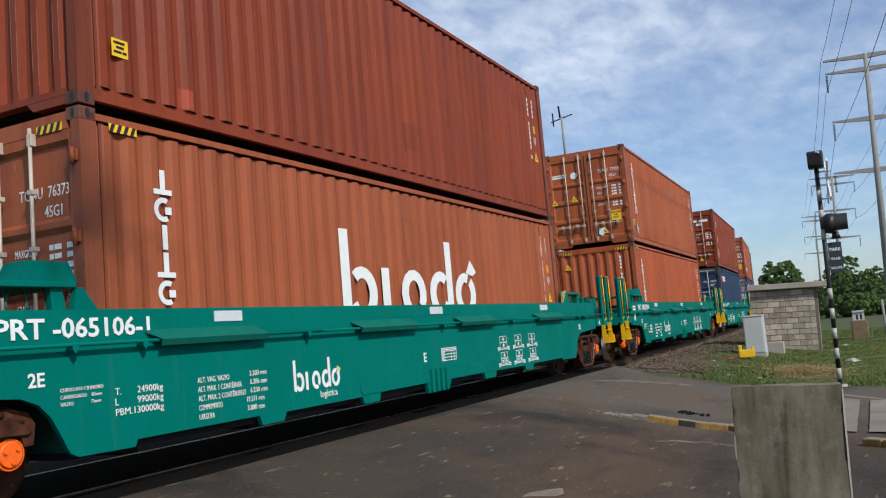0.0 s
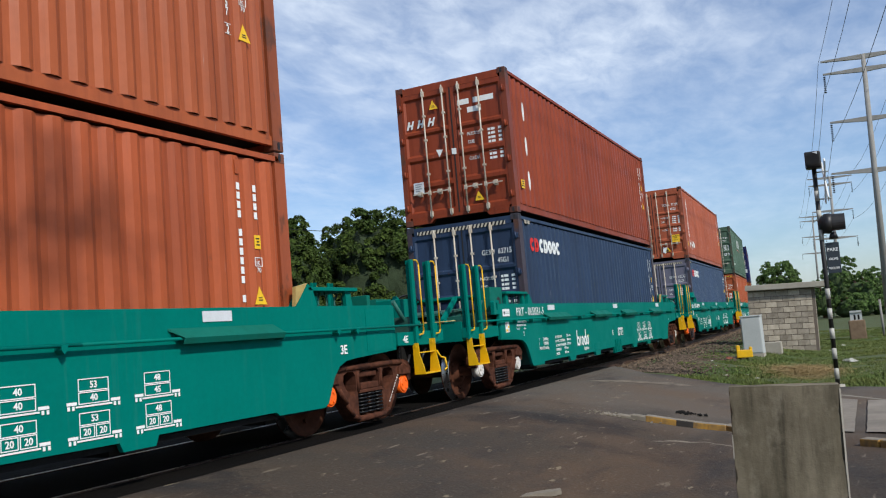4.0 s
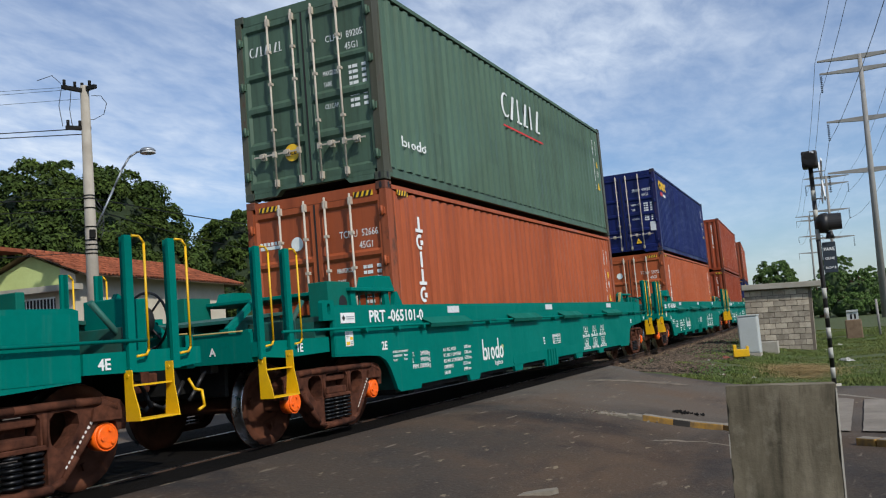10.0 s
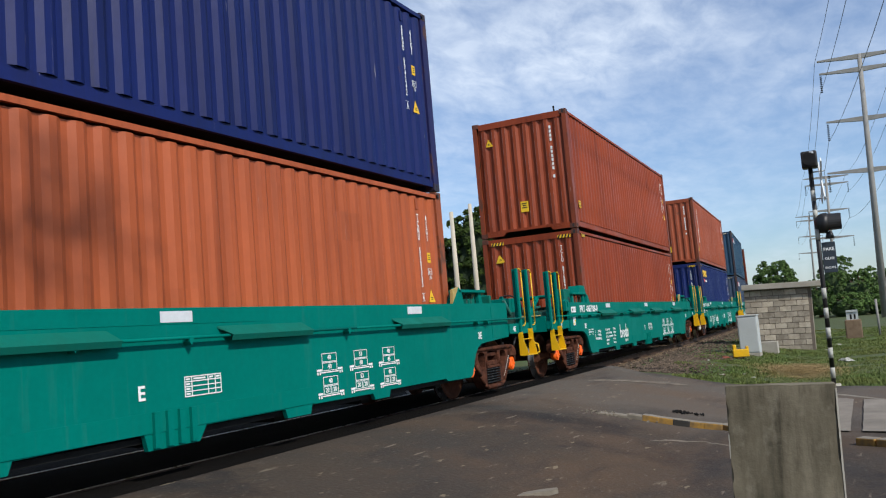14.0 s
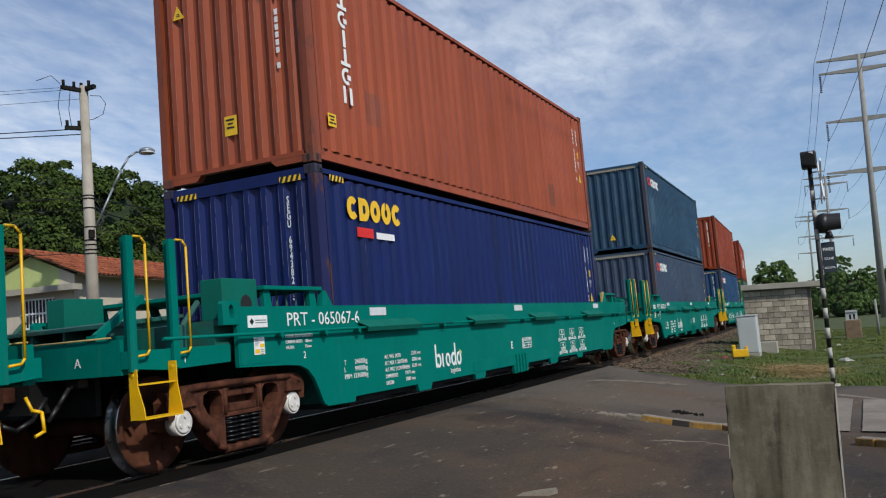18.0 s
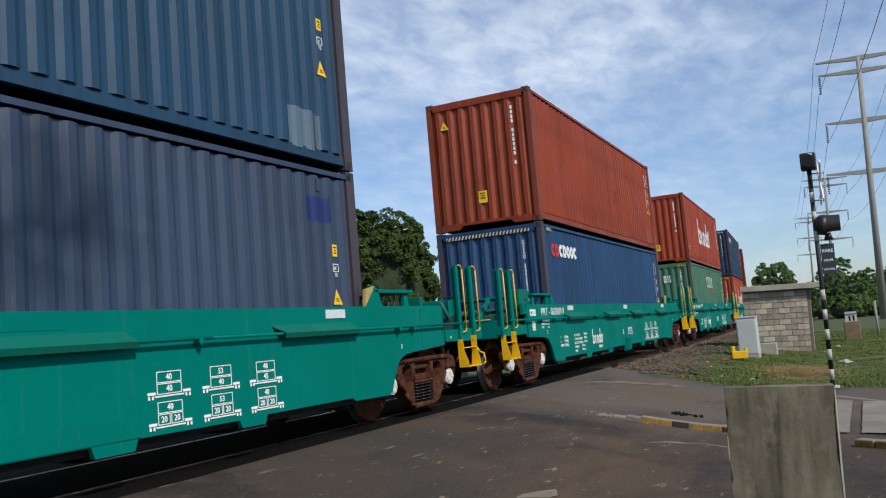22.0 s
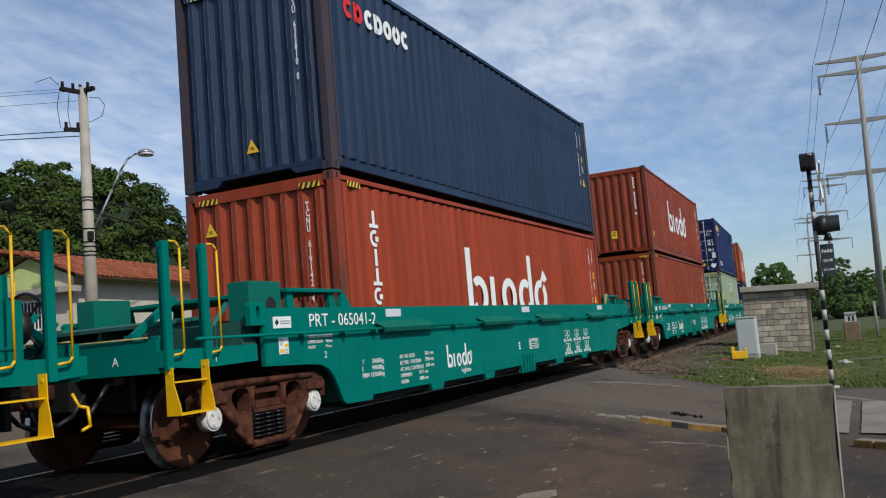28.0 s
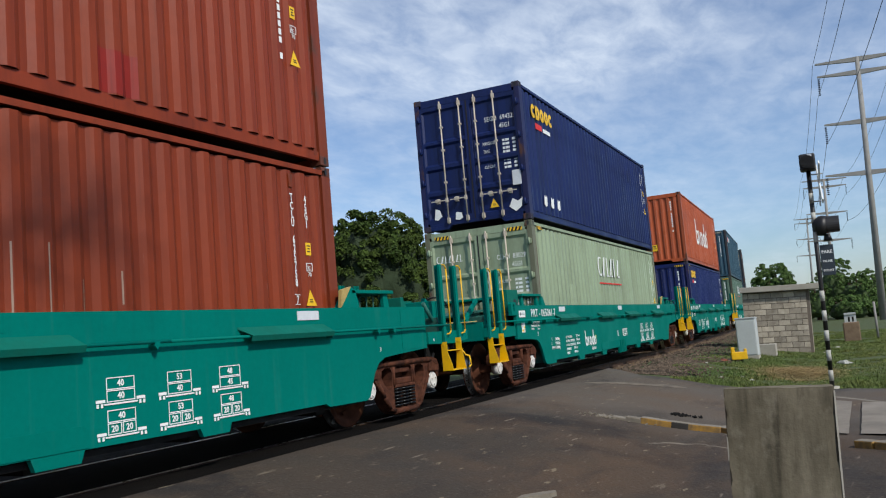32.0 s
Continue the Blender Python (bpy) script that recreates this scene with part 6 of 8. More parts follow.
        for x in (-0.98, 0.72):
            part("hazard_stripe", cached("stripe", stripe_mesh), None, c, "yellow and black striped tape", at=Matrix.Translation((-CL + 0.004, 0, 0)) @ END @ Matrix.Translation((x, 0, 2.715)))
    if (k, lower) == (13, True):
        # pale scratches down the corrugations
        for x, z0, z1 in ((1.93, 0.62, 1.24), (2.20, 0.80, 1.48), (3.34, 0.72, 1.69), (4.45, 0.60, 1.47), (4.47, 1.76, 1.92), (4.70, 0.70, 1.46), (7.18, 0.85, 1.11), (7.52, 0.90, 1.50), (7.86, 0.80, 1.51), (8.20, 0.90, 1.22), (8.62, 1.0, 1.3)):
            p = part("scratch", patch_mesh(x, x + 0.014, z1 - z0), None, wall, "pale rubbed scratch", at=(x, -0.001, z0))
            p.color = lin("A08878")


def make_train():
    masters, wagons = {k: build_wagon(k) for k in "EN"}, {}
    for kind, w in masters.items():
        own = [k for k in TRAIN if TRAIN[k][3] == kind]
        wagons.update({k: w if k == own[0] else copy_thing(w, Matrix()) for k in own})
    for k, (up, low, number, kind) in TRAIN.items():
        w = wagons[k]
        side = [o for o in w.children if o.name.startswith("side_panel")][0]
        part("wagon_number", fitted("PRT - " + number if kind == "N" else "PRT -" + number, 0.215, 1.50, bold=kind == "E"), None, side, "white stencilled wagon number", at=Matrix.Translation((-7.06, -1.3665, 1.30)))
        RIDERS.append((w, k, 0.0))
        TURNING.extend(o for o in w.children if o.name.startswith("wheelset"))
        for (color, end, mark, code, big), z, lower in ((low, 0.392, True), (up, 0.392 + CH + 0.022, False)):
            c = build_container(color, end, mark, code, brand_big=bool(big), words=hue_of(color), lower=lower, sticker=(k * 7 + lower) % 5 != 0, front_color="6E6E80" if (k, lower) == (4, True) else None, patches=PATCHES.get((k, lower), ()))
            dress(c, k, lower)
            RIDERS.append((c, k, z))


make_train()

# ---------------------------------------------------------------- ground
TX, TY = LINE[:, 0], LINE[:, 1]


def track_y(x):
    return float(np.interp(x, TX[:2200], TY[:2200])) if x < 200 else 40.0


def ground_z(x, y):
    """The line lies on a low bank; the road climbs to it from both sides."""
    d = abs(y - track_y(x))
    f = min(max((d - 1.6) / 4.4, 0.0), 1.0)
    bed = min(max((x - 19) / 2, 0.0), 1.0) * (0.10 if d < 2.2 else max(0.0, 0.10 - (d - 2.2) * 0.06))
    g = min(max((y - 7.0) / 5.0, 0.0), 1.0) if x < 60 else 0.0
    return -0.02 - bed - 0.57 * f * f * (3 - 2 * f) + 0.60 * g * g * (3 - 2 * g)


def uneven(x, y):
    return 0.05 * noise.noise((x * 0.35, y * 0.35, 0)) + 0.03 * noise.noise((x * 1.3, y * 1.3, 4))


def sheet(name, xs, ys, height, mat, kind="structure", label="", category="", parent=None):
    bm = B()
    rows = [[bm.verts.new((x, y, height(x, y))) for y in ys] for x in xs]
    for i in range(len(xs) - 1):
        for j in range(len(ys) - 1):
            f = bm.faces.new((rows[i][j], rows[i + 1][j], rows[i + 1][j + 1], rows[i][j + 1]))
            f.smooth = True
    ob = part(name, bm, mat, parent)
    return ob if parent else tagged(ob, label, category, kind=kind)


def steps(*spans):
    out = []
    for a, b, n in spans:
        out += [a + (b - a) * i / n for i in range(n)]
    return out + [spans[-1][1]]


def road_edge(y):
    """x of the asphalt's far edge at y."""
    wob = 0.12 * noise.noise((y * 1.1, 3, 0)) + 0.05 * noise.noise((y * 4, 9, 0))
    return 18.4 + 1.9 * min(max((y + 2.7) / 1.2, 0.0), 1.0) + wob - 0.9 * min(max((-y - 6.6) / 1.6, 0.0), 2.0)


def make_ground():
    xs = steps((-1500, -60, 8), (-60, -4, 28), (-4, 45, 110), (45, 120, 30), (120, 1800, 10))
    ys = steps((-1500, -40, 8), (-40, -12, 14), (-12, 8, 60), (8, 60, 26), (60, 1800, 10))

    def h(x, y):
        z = ground_z(x, y) - 0.06
        near = 16 < x < 90 and -20 < y < 20
        return z + (uneven(x, y) if near and abs(y - track_y(x)) > 2.5 else 0) - (0.04 if x < 16 else 0)
    sheet("ground", xs, ys, h, "turf", label="grassy ground with bare earth beside the railway", category="ground")
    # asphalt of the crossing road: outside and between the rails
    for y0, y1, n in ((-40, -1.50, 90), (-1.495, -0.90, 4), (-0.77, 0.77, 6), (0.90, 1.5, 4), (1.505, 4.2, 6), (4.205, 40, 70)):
        bm = B()
        rows = []
        for j in range(n + 1):
            off = y0 + (y1 - y0) * j / n if y0 > -2 else y1 + (y0 - y1) * ((n - j) / n) ** 2
            e = road_edge(off) if off < -1 else 20.6
            if y0 > -2 and y0 < 0:
                e = 20.3
            row = []
            for i in range(61):
                x = -30 + (e + 30) * i / 60
                y = off + track_y(x) * min(max((7 - abs(off)) / 4, 0.0), 1.0)
                z = ground_z(min(x, 18.9), y - track_y(x) + track_y(min(x, 18.9))) + 0.012 + 0.012 * noise.noise((x * 0.6, y * 0.6, 7)) * min(1, abs(off) / 3)
                row.append(bm.verts.new((x, y, z)))
            row.append(bm.verts.new((e + 0.02, y, ground_z(e, y) - 0.14)))
            rows.append(row)
        for j in range(n):
            for i in range(61):
                f = bm.faces.new((rows[j][i], rows[j][i + 1], rows[j + 1][i + 1], rows[j + 1][i]))
                f.smooth = True
        # strips near the rails are blackened for oil and for the train's shade
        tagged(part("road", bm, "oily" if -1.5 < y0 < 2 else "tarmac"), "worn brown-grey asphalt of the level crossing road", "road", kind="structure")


def make_rails():
    for sy in (-1, 1):
        bm = B()
        prof = [(-0.065, -0.16), (0.065, -0.16), (0.065, -0.145), (0.012, -0.12), (0.012, -0.045), (0.036, -0.03), (0.036, -0.006), (0.028, 0.0), (-0.028, 0.0), (-0.036, -0.006), (-0.036, -0.03), (-0.012, -0.045), (-0.012, -0.12), (-0.065, -0.145)]
        rows = []
        for s in steps((-120, 0, 12), (0, 140, 90), (140, 300, 40)):
            x, y, h = on_track(s)
            n = Vector((-math.sin(h), math.cos(h), 0))
            rows.append([bm.verts.new(Vector((x, y, 0)) + n * (sy * 0.835 + a) + Vector((0, 0, b))) for a, b in prof])
        k = len(prof)
        for r0, r1 in zip(rows, rows[1:]):
            for i in range(k):
                f = bm.faces.new((r0[i], r1[i], r1[(i + 1) % k], r0[(i + 1) % k]))
                f.material_index = 1 if i == 7 else 0
        bmesh.ops.recalc_face_normals(bm, faces=bm.faces[:])
        tagged(part("rail", bm, ("rail", "tread")), "rust-brown steel rail with a bright running edge", "rail", "rails of the track", kind="structure")
    me = mesh_from("sleeper", box(B(), -0.12, 0.12, -1.35, 1.35, -0.16, 0.0, 0.01), "timber")
    root = thing("sleepers", "weathered timber sleepers under the rails", "sleepers", kind="structure")
    for i in range(110):
        s = 21.2 + i * 0.62
        x, y, h = on_track(s)
        part("sleeper", me, None, root, at=Matrix.Translation((x, y, -0.16)) @ Matrix.Rotation(h, 4, "Z"))
    # loose stone along the bank
    rnd = random.Random(3)
    bm = B()
    for i in range(5200):
        s = 19.6 + rnd.random() ** 1.6 * 60
        x, y, h = on_track(s)
        d = rnd.choice((-1, 1)) * abs(rnd.gauss(1.5, 0.75)) if rnd.random() < 0.35 else -abs(rnd.gauss(1.75, 0.65))
        px, py = x - math.sin(h) * d, y + math.cos(h) * d
        r = rnd.uniform(0.018, 0.05)
        stone(bm, rnd, (px, py, ground_z(px, py) - 0.06 + r * 0.5), r)
    for i in range(2600):
        px, d = 19.6 + rnd.random() * 7.5, 1.9 + abs(rnd.gauss(0, 0.75))
        py, r = track_y(px) - d, rnd.uniform(0.012, 0.04)
        stone(bm, rnd, (px, py, ground_z(px, py) - 0.055 + r * 0.4), r)
    tagged(part("track_ballast", bm, "ballast"), "brown-grey crushed stone and rubble beside the track", "ballast", kind="stuff")


def make_litter():
    """Paper and plastic thrown away on the verge."""
    rnd = random.Random(61)
    for x, y, w, turn, mat, label in ((26.77, -6.47, 0.62, 20, "worn_white", "crumpled white plastic sheet on the grass"), (20.97, -4.54, 0.16, 50, "worn_white", "white paper scrap on the grass"), (21.37, -4.3, 0.12, 10, "worn_white", "white paper scrap on the grass"),
                                      (20.91, -3.88, 0.15, 80, "slab", "pale carton scrap at the road edge"), (24.48, -3.07, 0.16, 30, "worn_white", "white paper scrap on the stones"), (22.97, -3.39, 0.13, 70, "worn_white", "white paper scrap on the stones"),
                                      (36.8, -6.24, 0.32, 0, "worn_white", "crumpled white bag on the grass"), (33.2, -5.86, 0.2, 40, "slab", "pale carton scrap by the hut"), (26.3, -3.30, 0.42, 15, "brick", "crumpled red cloth beside a yellow block"), (26.8, -3.46, 0.34, 70, "signboard", "crumpled dark blue cloth beside a yellow block")):
        bm = B()
        n, rows = 7, []
        for i in range(n + 1):
            row = []
            for j in range(n + 1):
                u, v = i / n - 0.5, j / n - 0.5
                r = 1 - 0.5 * (u * u + v * v) + 0.35 * noise.noise((u * 3 + x, v * 3, 1))
                lift = 0.16 * w * (1.1 - 4 * max(u * u, v * v)) * (0.6 + noise.noise((u * 6 + x, v * 6, 3)))
                row.append(bm.verts.new((u * w * r, v * w * 0.6 * r, max(lift, -0.01))))
            rows.append(row)
        for i in range(n):
            for j in range(n):
                bm.faces.new((rows[i][j], rows[i + 1][j], rows[i + 1][j + 1], rows[i][j + 1]))
        z = ground_z(x, y) - 0.05 + uneven(x, y)
        tagged(part("litter", bm, mat, at=pose(x, y, z, 0, 0, turn + rnd.uniform(-10, 10))), label, "litter", "litter on the verge")


def stone(bm, rnd, c, r):
    vs = [bm.verts.new(Vector(c) + Vector(d) * r * rnd.uniform(0.7, 1.4)) for d in ((1, 0, 0), (-0.5, 0.9, 0), (-0.5, -0.9, 0), (0, 0, 0.8), (0, 0, -0.7))]
    for a, b in ((0, 1), (1, 2), (2, 0)):
        bm.faces.new((vs[a], vs[b], vs[3]))
        bm.faces.new((vs[b], vs[a], vs[4]))


def make_road_furniture():
    # painted kerb between the lanes: yellow and black stones, its track end broken
    root = thing("median_kerb", "low concrete kerb painted yellow and black, broken at its end", "kerb", kind="structure")
    me = {}
    for m in ("kerb", "kerb_yellow", "kerb_black"):
        bm = box(B(), -0.075, 0.075, -0.118, 0.118, -0.20, 0.0, 0.014)
        bm.normal_update()
        for f in bm.faces:
            f.material_index = 1 if f.normal.z > 0.8 else 0
        me[m] = mesh_from("kerb_stone", bm, (m, "kerb"))
    for i in range(62):
        y = -3.42 - i * 0.205
        x = 12.12 if y > -5.05 else 12.12 - (-y - 5.05) * 0.73
        m = "kerb" if i < 3 else ("kerb_black" if i == 5 or (i > 24 and i % 9 == 0) else "kerb_yellow")
        h = (0.03 + 0.02 * i if i < 3 else 0.095) + 0.008 * noise.noise((i * 1.7, 0, 0))
        if -6.56 < y < -6.2:
            continue
        part("kerb_stone", me[m], None, root, at=pose(x + 0.006 * noise.noise((i * 3.1, 1, 0)), y, ground_z(x, y) + h, 0, 0, 0 if y > -5.05 else -36) @ pose(0, 0, 0, math.degrees(math.atan((ground_z(x, y + 0.1) - ground_z(x, y - 0.1)) / 0.2))))
    rnd = random.Random(8)
    rub = B()
    for i in range(110):
        y = -3.55 + rnd.gauss(0, 0.26)
        x = 12.14 + rnd.gauss(0, 0.10)
        stone(rub, rnd, (x, y, ground_z(x, y) + 0.02), rnd.uniform(0.008, 0.028))
    tagged(part("kerb_rubble", rub, "kerb"), "broken pale kerb rubble on the asphalt", "rubble", kind="stuff")
    bm = B()
    for i in range(60):
        x, y = 13.28 + rnd.gauss(0, 0.05), -4.12 - rnd.random() * 0.45
        stone(bm, rnd, (x, y, ground_z(x, y) + 0.03), rnd.uniform(0.012, 0.028))
    tagged(part("dry_leaves", bm, "under"), "dark dry leaf litter lying on the asphalt", "leaves", kind="stuff")
    # a short pale kerb fragment nearest the camera
    bm = prism(B(), [(-0.34, -0.01), (-0.28, 0.05), (-0.12, 0.09), (0.05, 0.07), (0.22, 0.08), (0.30, 0.04), (0.32, -0.03), (0.18, -0.05), (0.0, -0.03), (-0.2, -0.045)], -0.02, 0.02)
    bm.transform(pose(0, 0, 0, 90, 0, 0))
    tagged(part("kerb_fragment", bm, "kerb", at=pose(7.20, -3.92, ground_z(7.20, -3.92) - 0.004, 0, 0, -48)), "pale worn kerb fragment set in the asphalt", "kerb", kind="structure")
    # zebra stripes on the far lane
    root = thing("zebra_crossing", "worn white zebra stripes on the asphalt", "road marking", kind="structure")
    for quad in (((12.02, -6.33), (11.95, -6.51), (15.72, -6.58), (16.06, -6.33)), ((11.9, -6.65), (11.3, -8.2), (14.6, -8.6), (15.62, -6.73)), ((11.2, -8.4), (10.7, -9.8), (13.8, -10.3), (14.5, -8.8))):
        bm = B()
        n, rows = 10, []
        for i in range(n + 1):
            row = []
            for j in range(n + 1):
                u, v = i / n, j / n
                x = (quad[0][0] * (1 - u) + quad[1][0] * u) * (1 - v) + (quad[3][0] * (1 - u) + quad[2][0] * u) * v
                y = (quad[0][1] * (1 - u) + quad[1][1] * u) * (1 - v) + (quad[3][1] * (1 - u) + quad[2][1] * u) * v
                if i in (0, n) or j in (0, n):
                    x, y = x + 0.025 * noise.noise((x * 5, y * 5, 1)), y + 0.012 * noise.noise((x * 5, y * 5, 2))
                row.append(bm.verts.new((x, y, ground_z(x, y) + 0.034)))
            rows.append(row)
        for i in range(n):
            for j in range(n):
                bm.faces.new((rows[i][j], rows[i + 1][j], rows[i + 1][j + 1], rows[i][j + 1])).smooth = True
        bmesh.ops.recalc_face_normals(bm, faces=bm.faces[:])
        part("zebra_stripe", bm, "zebra", root)
    bm = B()
    box(bm, -0.06, 0.06, 0, 8, -0.12, -0.03, 0.015)
    bm.transform(Matrix.Translation((16.85, -6.30, -0.54)) @ Matrix.Rotation(radians(120.7), 4, "Z"))
    tagged(part("far_kerb", bm, "kerb"), "pale kerb along the far lane", "kerb", kind="structure")
    # pale dust lines and cracks on the asphalt
    root = thing("road_dust", "pale dust streaks and filled cracks on the asphalt", "dust", kind="structure")
    for wide, pts in ((5.0, ((16.1, -2.0), (16.35, -2.45), (16.6, -2.85), (16.87, -3.38), (17.03, -3.75))), (1.1, ((10.60, -4.30), (10.83, -4.47), (11.04, -4.91), (10.88, -5.25), (10.7, -5.6)))):
        bm = B()
        fine_pts = []
        for a, b in zip(pts, pts[1:]):
            for i in range(6):
                fine_pts.append((a[0] + (b[0] - a[0]) * i / 6, a[1] + (b[1] - a[1]) * i / 6))
        fine_pts.append(pts[-1])
        prev = None
        for i, (x, y) in enumerate(fine_pts):
            w = wide * 0.05 * (0.4 + abs(noise.noise((i * 0.7, x, y)))) * min(1, i / 2, (len(fine_pts) - 1 - i) / 2) + 0.004
            x += 0.06 * noise.noise((i * 0.5, x, 2))
            now = [bm.verts.new((x + s * w, y, ground_z(min(x, 18.9), y) + 0.0165 + 0.012 * noise.noise((x * 0.6, y * 0.6, 7)) * min(1, abs(y - track_y(x)) / 3))) for s in (-1, 1)]
            if prev:
                bm.faces.new((prev[0], prev[1], now[1], now[0]))
            prev = now
        part("dust_streak", bm, "dust", root)


# ---------------------------------------------------------------- things by the road
def make_concrete_block():
    ahead = Vector((math.sin(radians(85.55)), math.cos(radians(85.55)), 0))
    side = Vector((ahead.y, -ahead.x, 0))
    root = thing("concrete_barrier", "upright stained grey concrete barrier slab with chipped edges", "barrier")
    bm = B()
    # a slab of stacked rings with worn, chipped arrises
    rings, n_side = [], 10
    for k in range(41):
        z = -1.3 + 1.3 * k / 40
        loop = []
        for x0, y0, x1, y1 in ((-0.257, 0, 0.257, 0), (0.257, 0, 0.257, 0.12), (0.257, 0.12, -0.257, 0.12), (-0.257, 0.12, -0.257, 0)):
            for i in range(n_side):
                f = i / n_side
                p = Vector((x0 + (x1 - x0) * f, y0 + (y1 - y0) * f, z))
                worn = 0.006 if i == 0 else 0.0
                chip = max(0.0, noise.noise((p.x * 9, p.y * 9, z * 7)) - 0.25) * (0.06 if i == 0 else 0.0)
                inward = (Vector((0, 0.06, z)) - p).normalized()
                loop.append(bm.verts.new(p + inward * (worn * (0.5 + noise.noise((p.x * 30, p.y * 30, z * 25))) + chip) + Vector((0, 0, -0.012 * abs(noise.noise((p.x * 8, p.y * 8, 3))) if k == 40 else 0))))
        rings.append(loop)
    for a, b in zip(rings, rings[1:]):
        for i in range(len(a)):
            bm.faces.new((a[i], a[(i + 1) % len(a)], b[(i + 1) % len(b)], b[i]))
    bm.faces.new(rings[-1])
    rnd = random.Random(5)
    part("slab", bm, "concrete", root)
    for x, z0, z1, w in ((-0.256, -0.36, -0.24, 0.007), (0.253, -0.62, -0.02, 0.0035)):
        chip = B()
        n, rows = 8, []
        for i in range(n + 1):
            z = z0 + (z1 - z0) * i / n
            k = w * (0.4 + abs(noise.noise((z * 17, x, 1)))) * math.sin(math.pi * min(max(i / n, 0.04), 0.96)) ** 0.5
            rows.append([chip.verts.new((x + (k if x < 0 else -k), -0.002, z)), chip.verts.new((x - 0.003 if x < 0 else x + 0.006, -0.001, z)), chip.verts.new((x - 0.003 if x < 0 else x + 0.008, 0.03, z))])
        for a, b in zip(rows, rows[1:]):
            for j in (0, 1):
                chip.faces.new((a[j], a[j + 1], b[j + 1], b[j]))
        bmesh.ops.recalc_face_normals(chip, faces=chip.faces[:])
        part("chipped_edge", chip, "slab", root, "pale freshly chipped edge")
    m = Matrix((side, ahead, Vector((0, 0, 1)))).transposed().to_4x4()
    at_ = EYE + ahead * 4.6 + side * 0.012
    m.translation = Vector((at_.x, at_.y, 0.675))
    root.matrix_basis = m @ pose(0, 0, 0, 0, 1.95)
    return root


def make_hut():
    root = thing("block_hut", "small trackside hut of grey concrete blocks with a flat slab roof", "hut")
    L, Hh, c = 2.30, 2.42, 0.204
    w = part("wall", box(B(), 0.012, L - 0.012, 0.012, 1.8, -0.4, Hh), "mortar", root)
    part("wall", box(B(), -0.0, L, 0.20, 1.82, -0.4, Hh - 0.01), "block", root)
    part("roof_slab", box(B(), -0.06, L + 0.42, -0.22, 2.0, Hh, Hh + 0.20, 0.015), "slab", root, "pale weathered concrete roof slab")
    me = {n: mesh_from("block", box(B(), 0, n, 0, 0.1, 0, 0.185, 0.006), "block") for n in (0.385, 0.185)}
    for r in range(13):
        x = -0.2 if r % 2 else 0.0
        while x < L - 0.05:
            a, b = max(x, 0.0), min(x + 0.40, L)
            n = 0.385 if b - a > 0.3 else 0.185
            if a + n <= L + 0.01 and r * c + 0.13 < Hh:
                part("block", me[n], None, w, at=(a, -0.003 - 0.004 * ((r * 7 + int(x * 10)) % 3), r * c - 0.06))
            x += 0.40
    # base corner to the far end of the face
    p0, p1 = Vector((33.72, -3.20, 0)), Vector((33.78, -5.50, 0))
    d = (p1 - p0).normalized()
    m = Matrix((d, Vector((0, 0, 1)).cross(d), Vector((0, 0, 1)))).transposed().to_4x4()
    m.translation = Vector((p0.x, p0.y, -0.69))
    root.matrix_basis = m @ pose(0, 0, 0, 0, 1.75)
    cab = thing("control_cabinet", "light grey metal signal cabinet on a concrete foot", "cabinet", at=pose(28.9, -3.77, -0.40, 0, 0, -92))
    part("body", box(B(), -0.30, 0.30, -0.25, 0.25, 0.06, 1.22, 0.02), "cabinet", cab)
    part("door", box(B(), -0.27, 0.27, -0.262, -0.25, 0.10, 1.16, 0.005), "cabinet", cab)
    part("cap", box(B(), -0.315, 0.315, -0.27, 0.27, 1.22, 1.26, 0.008), "cabinet", cab)
    part("foot", box(B(), -0.30, 0.30, -0.26, 0.26, -0.15, 0.06, 0.01), "slab", cab)
    y = thing("rail_stop_block", "yellow-painted metal block with two upright ends", "track fitting", at=pose(26.5, -3.72, -0.32, 0, 0, -80))
    bm = box(B(), -0.22, 0.22, -0.12, 0.12, 0.0, 0.22, 0.02)
    box(bm, -0.22, -0.12, -0.10, 0.10, 0.2, 0.36, 0.02)
    box(bm, 0.14, 0.22, -0.10, 0.10, 0.2, 0.30, 0.02)
    part("body", bm, "yellow", y)
    s = thing("low_box", "small pale concrete pit box beside the hut", "pit box", at=pose(30.4, -4.18, -0.5, 0, 0, -92))
    part("body", box(B(), -0.3, 0.3, -0.2, 0.2, -0.1, 0.42, 0.015), "slab", s)
    w = thing("gatepost_block", "squat brown post with a white notched cap", "post", at=(42.5, -6.84, -0.7))
    part("shaft", box(B(), -0.34, 0.34, -0.34, 0.34, -0.2, 0.88, 0.05), "timber", w)
    cap = part("cap", prism(B(), [(-0.20, 0.88), (-0.20, 1.20), (-0.25, 1.22), (-0.25, 1.30), (0.25, 1.30), (0.25, 1.22), (0.20, 1.20), (0.20, 0.88)], -0.24, 0.24), "cabinet", w, "white notched cap")
    for y in (-0.10, 0.06):
        part("notch", prism(B(), [(-0.203, 0.90), (-0.203, 1.12), (-0.19, 1.12), (-0.19, 0.90)], y - 0.04, y + 0.04), "under", cap)
    p = thing("leaning_post", "thin pale concrete fence post", "post", at=(44, -7.9, -0.7))
    part("shaft", tube(B(), [(0, 0, 0), (0.05, 0, 1.7)], 0.06, 6), "pole", p)


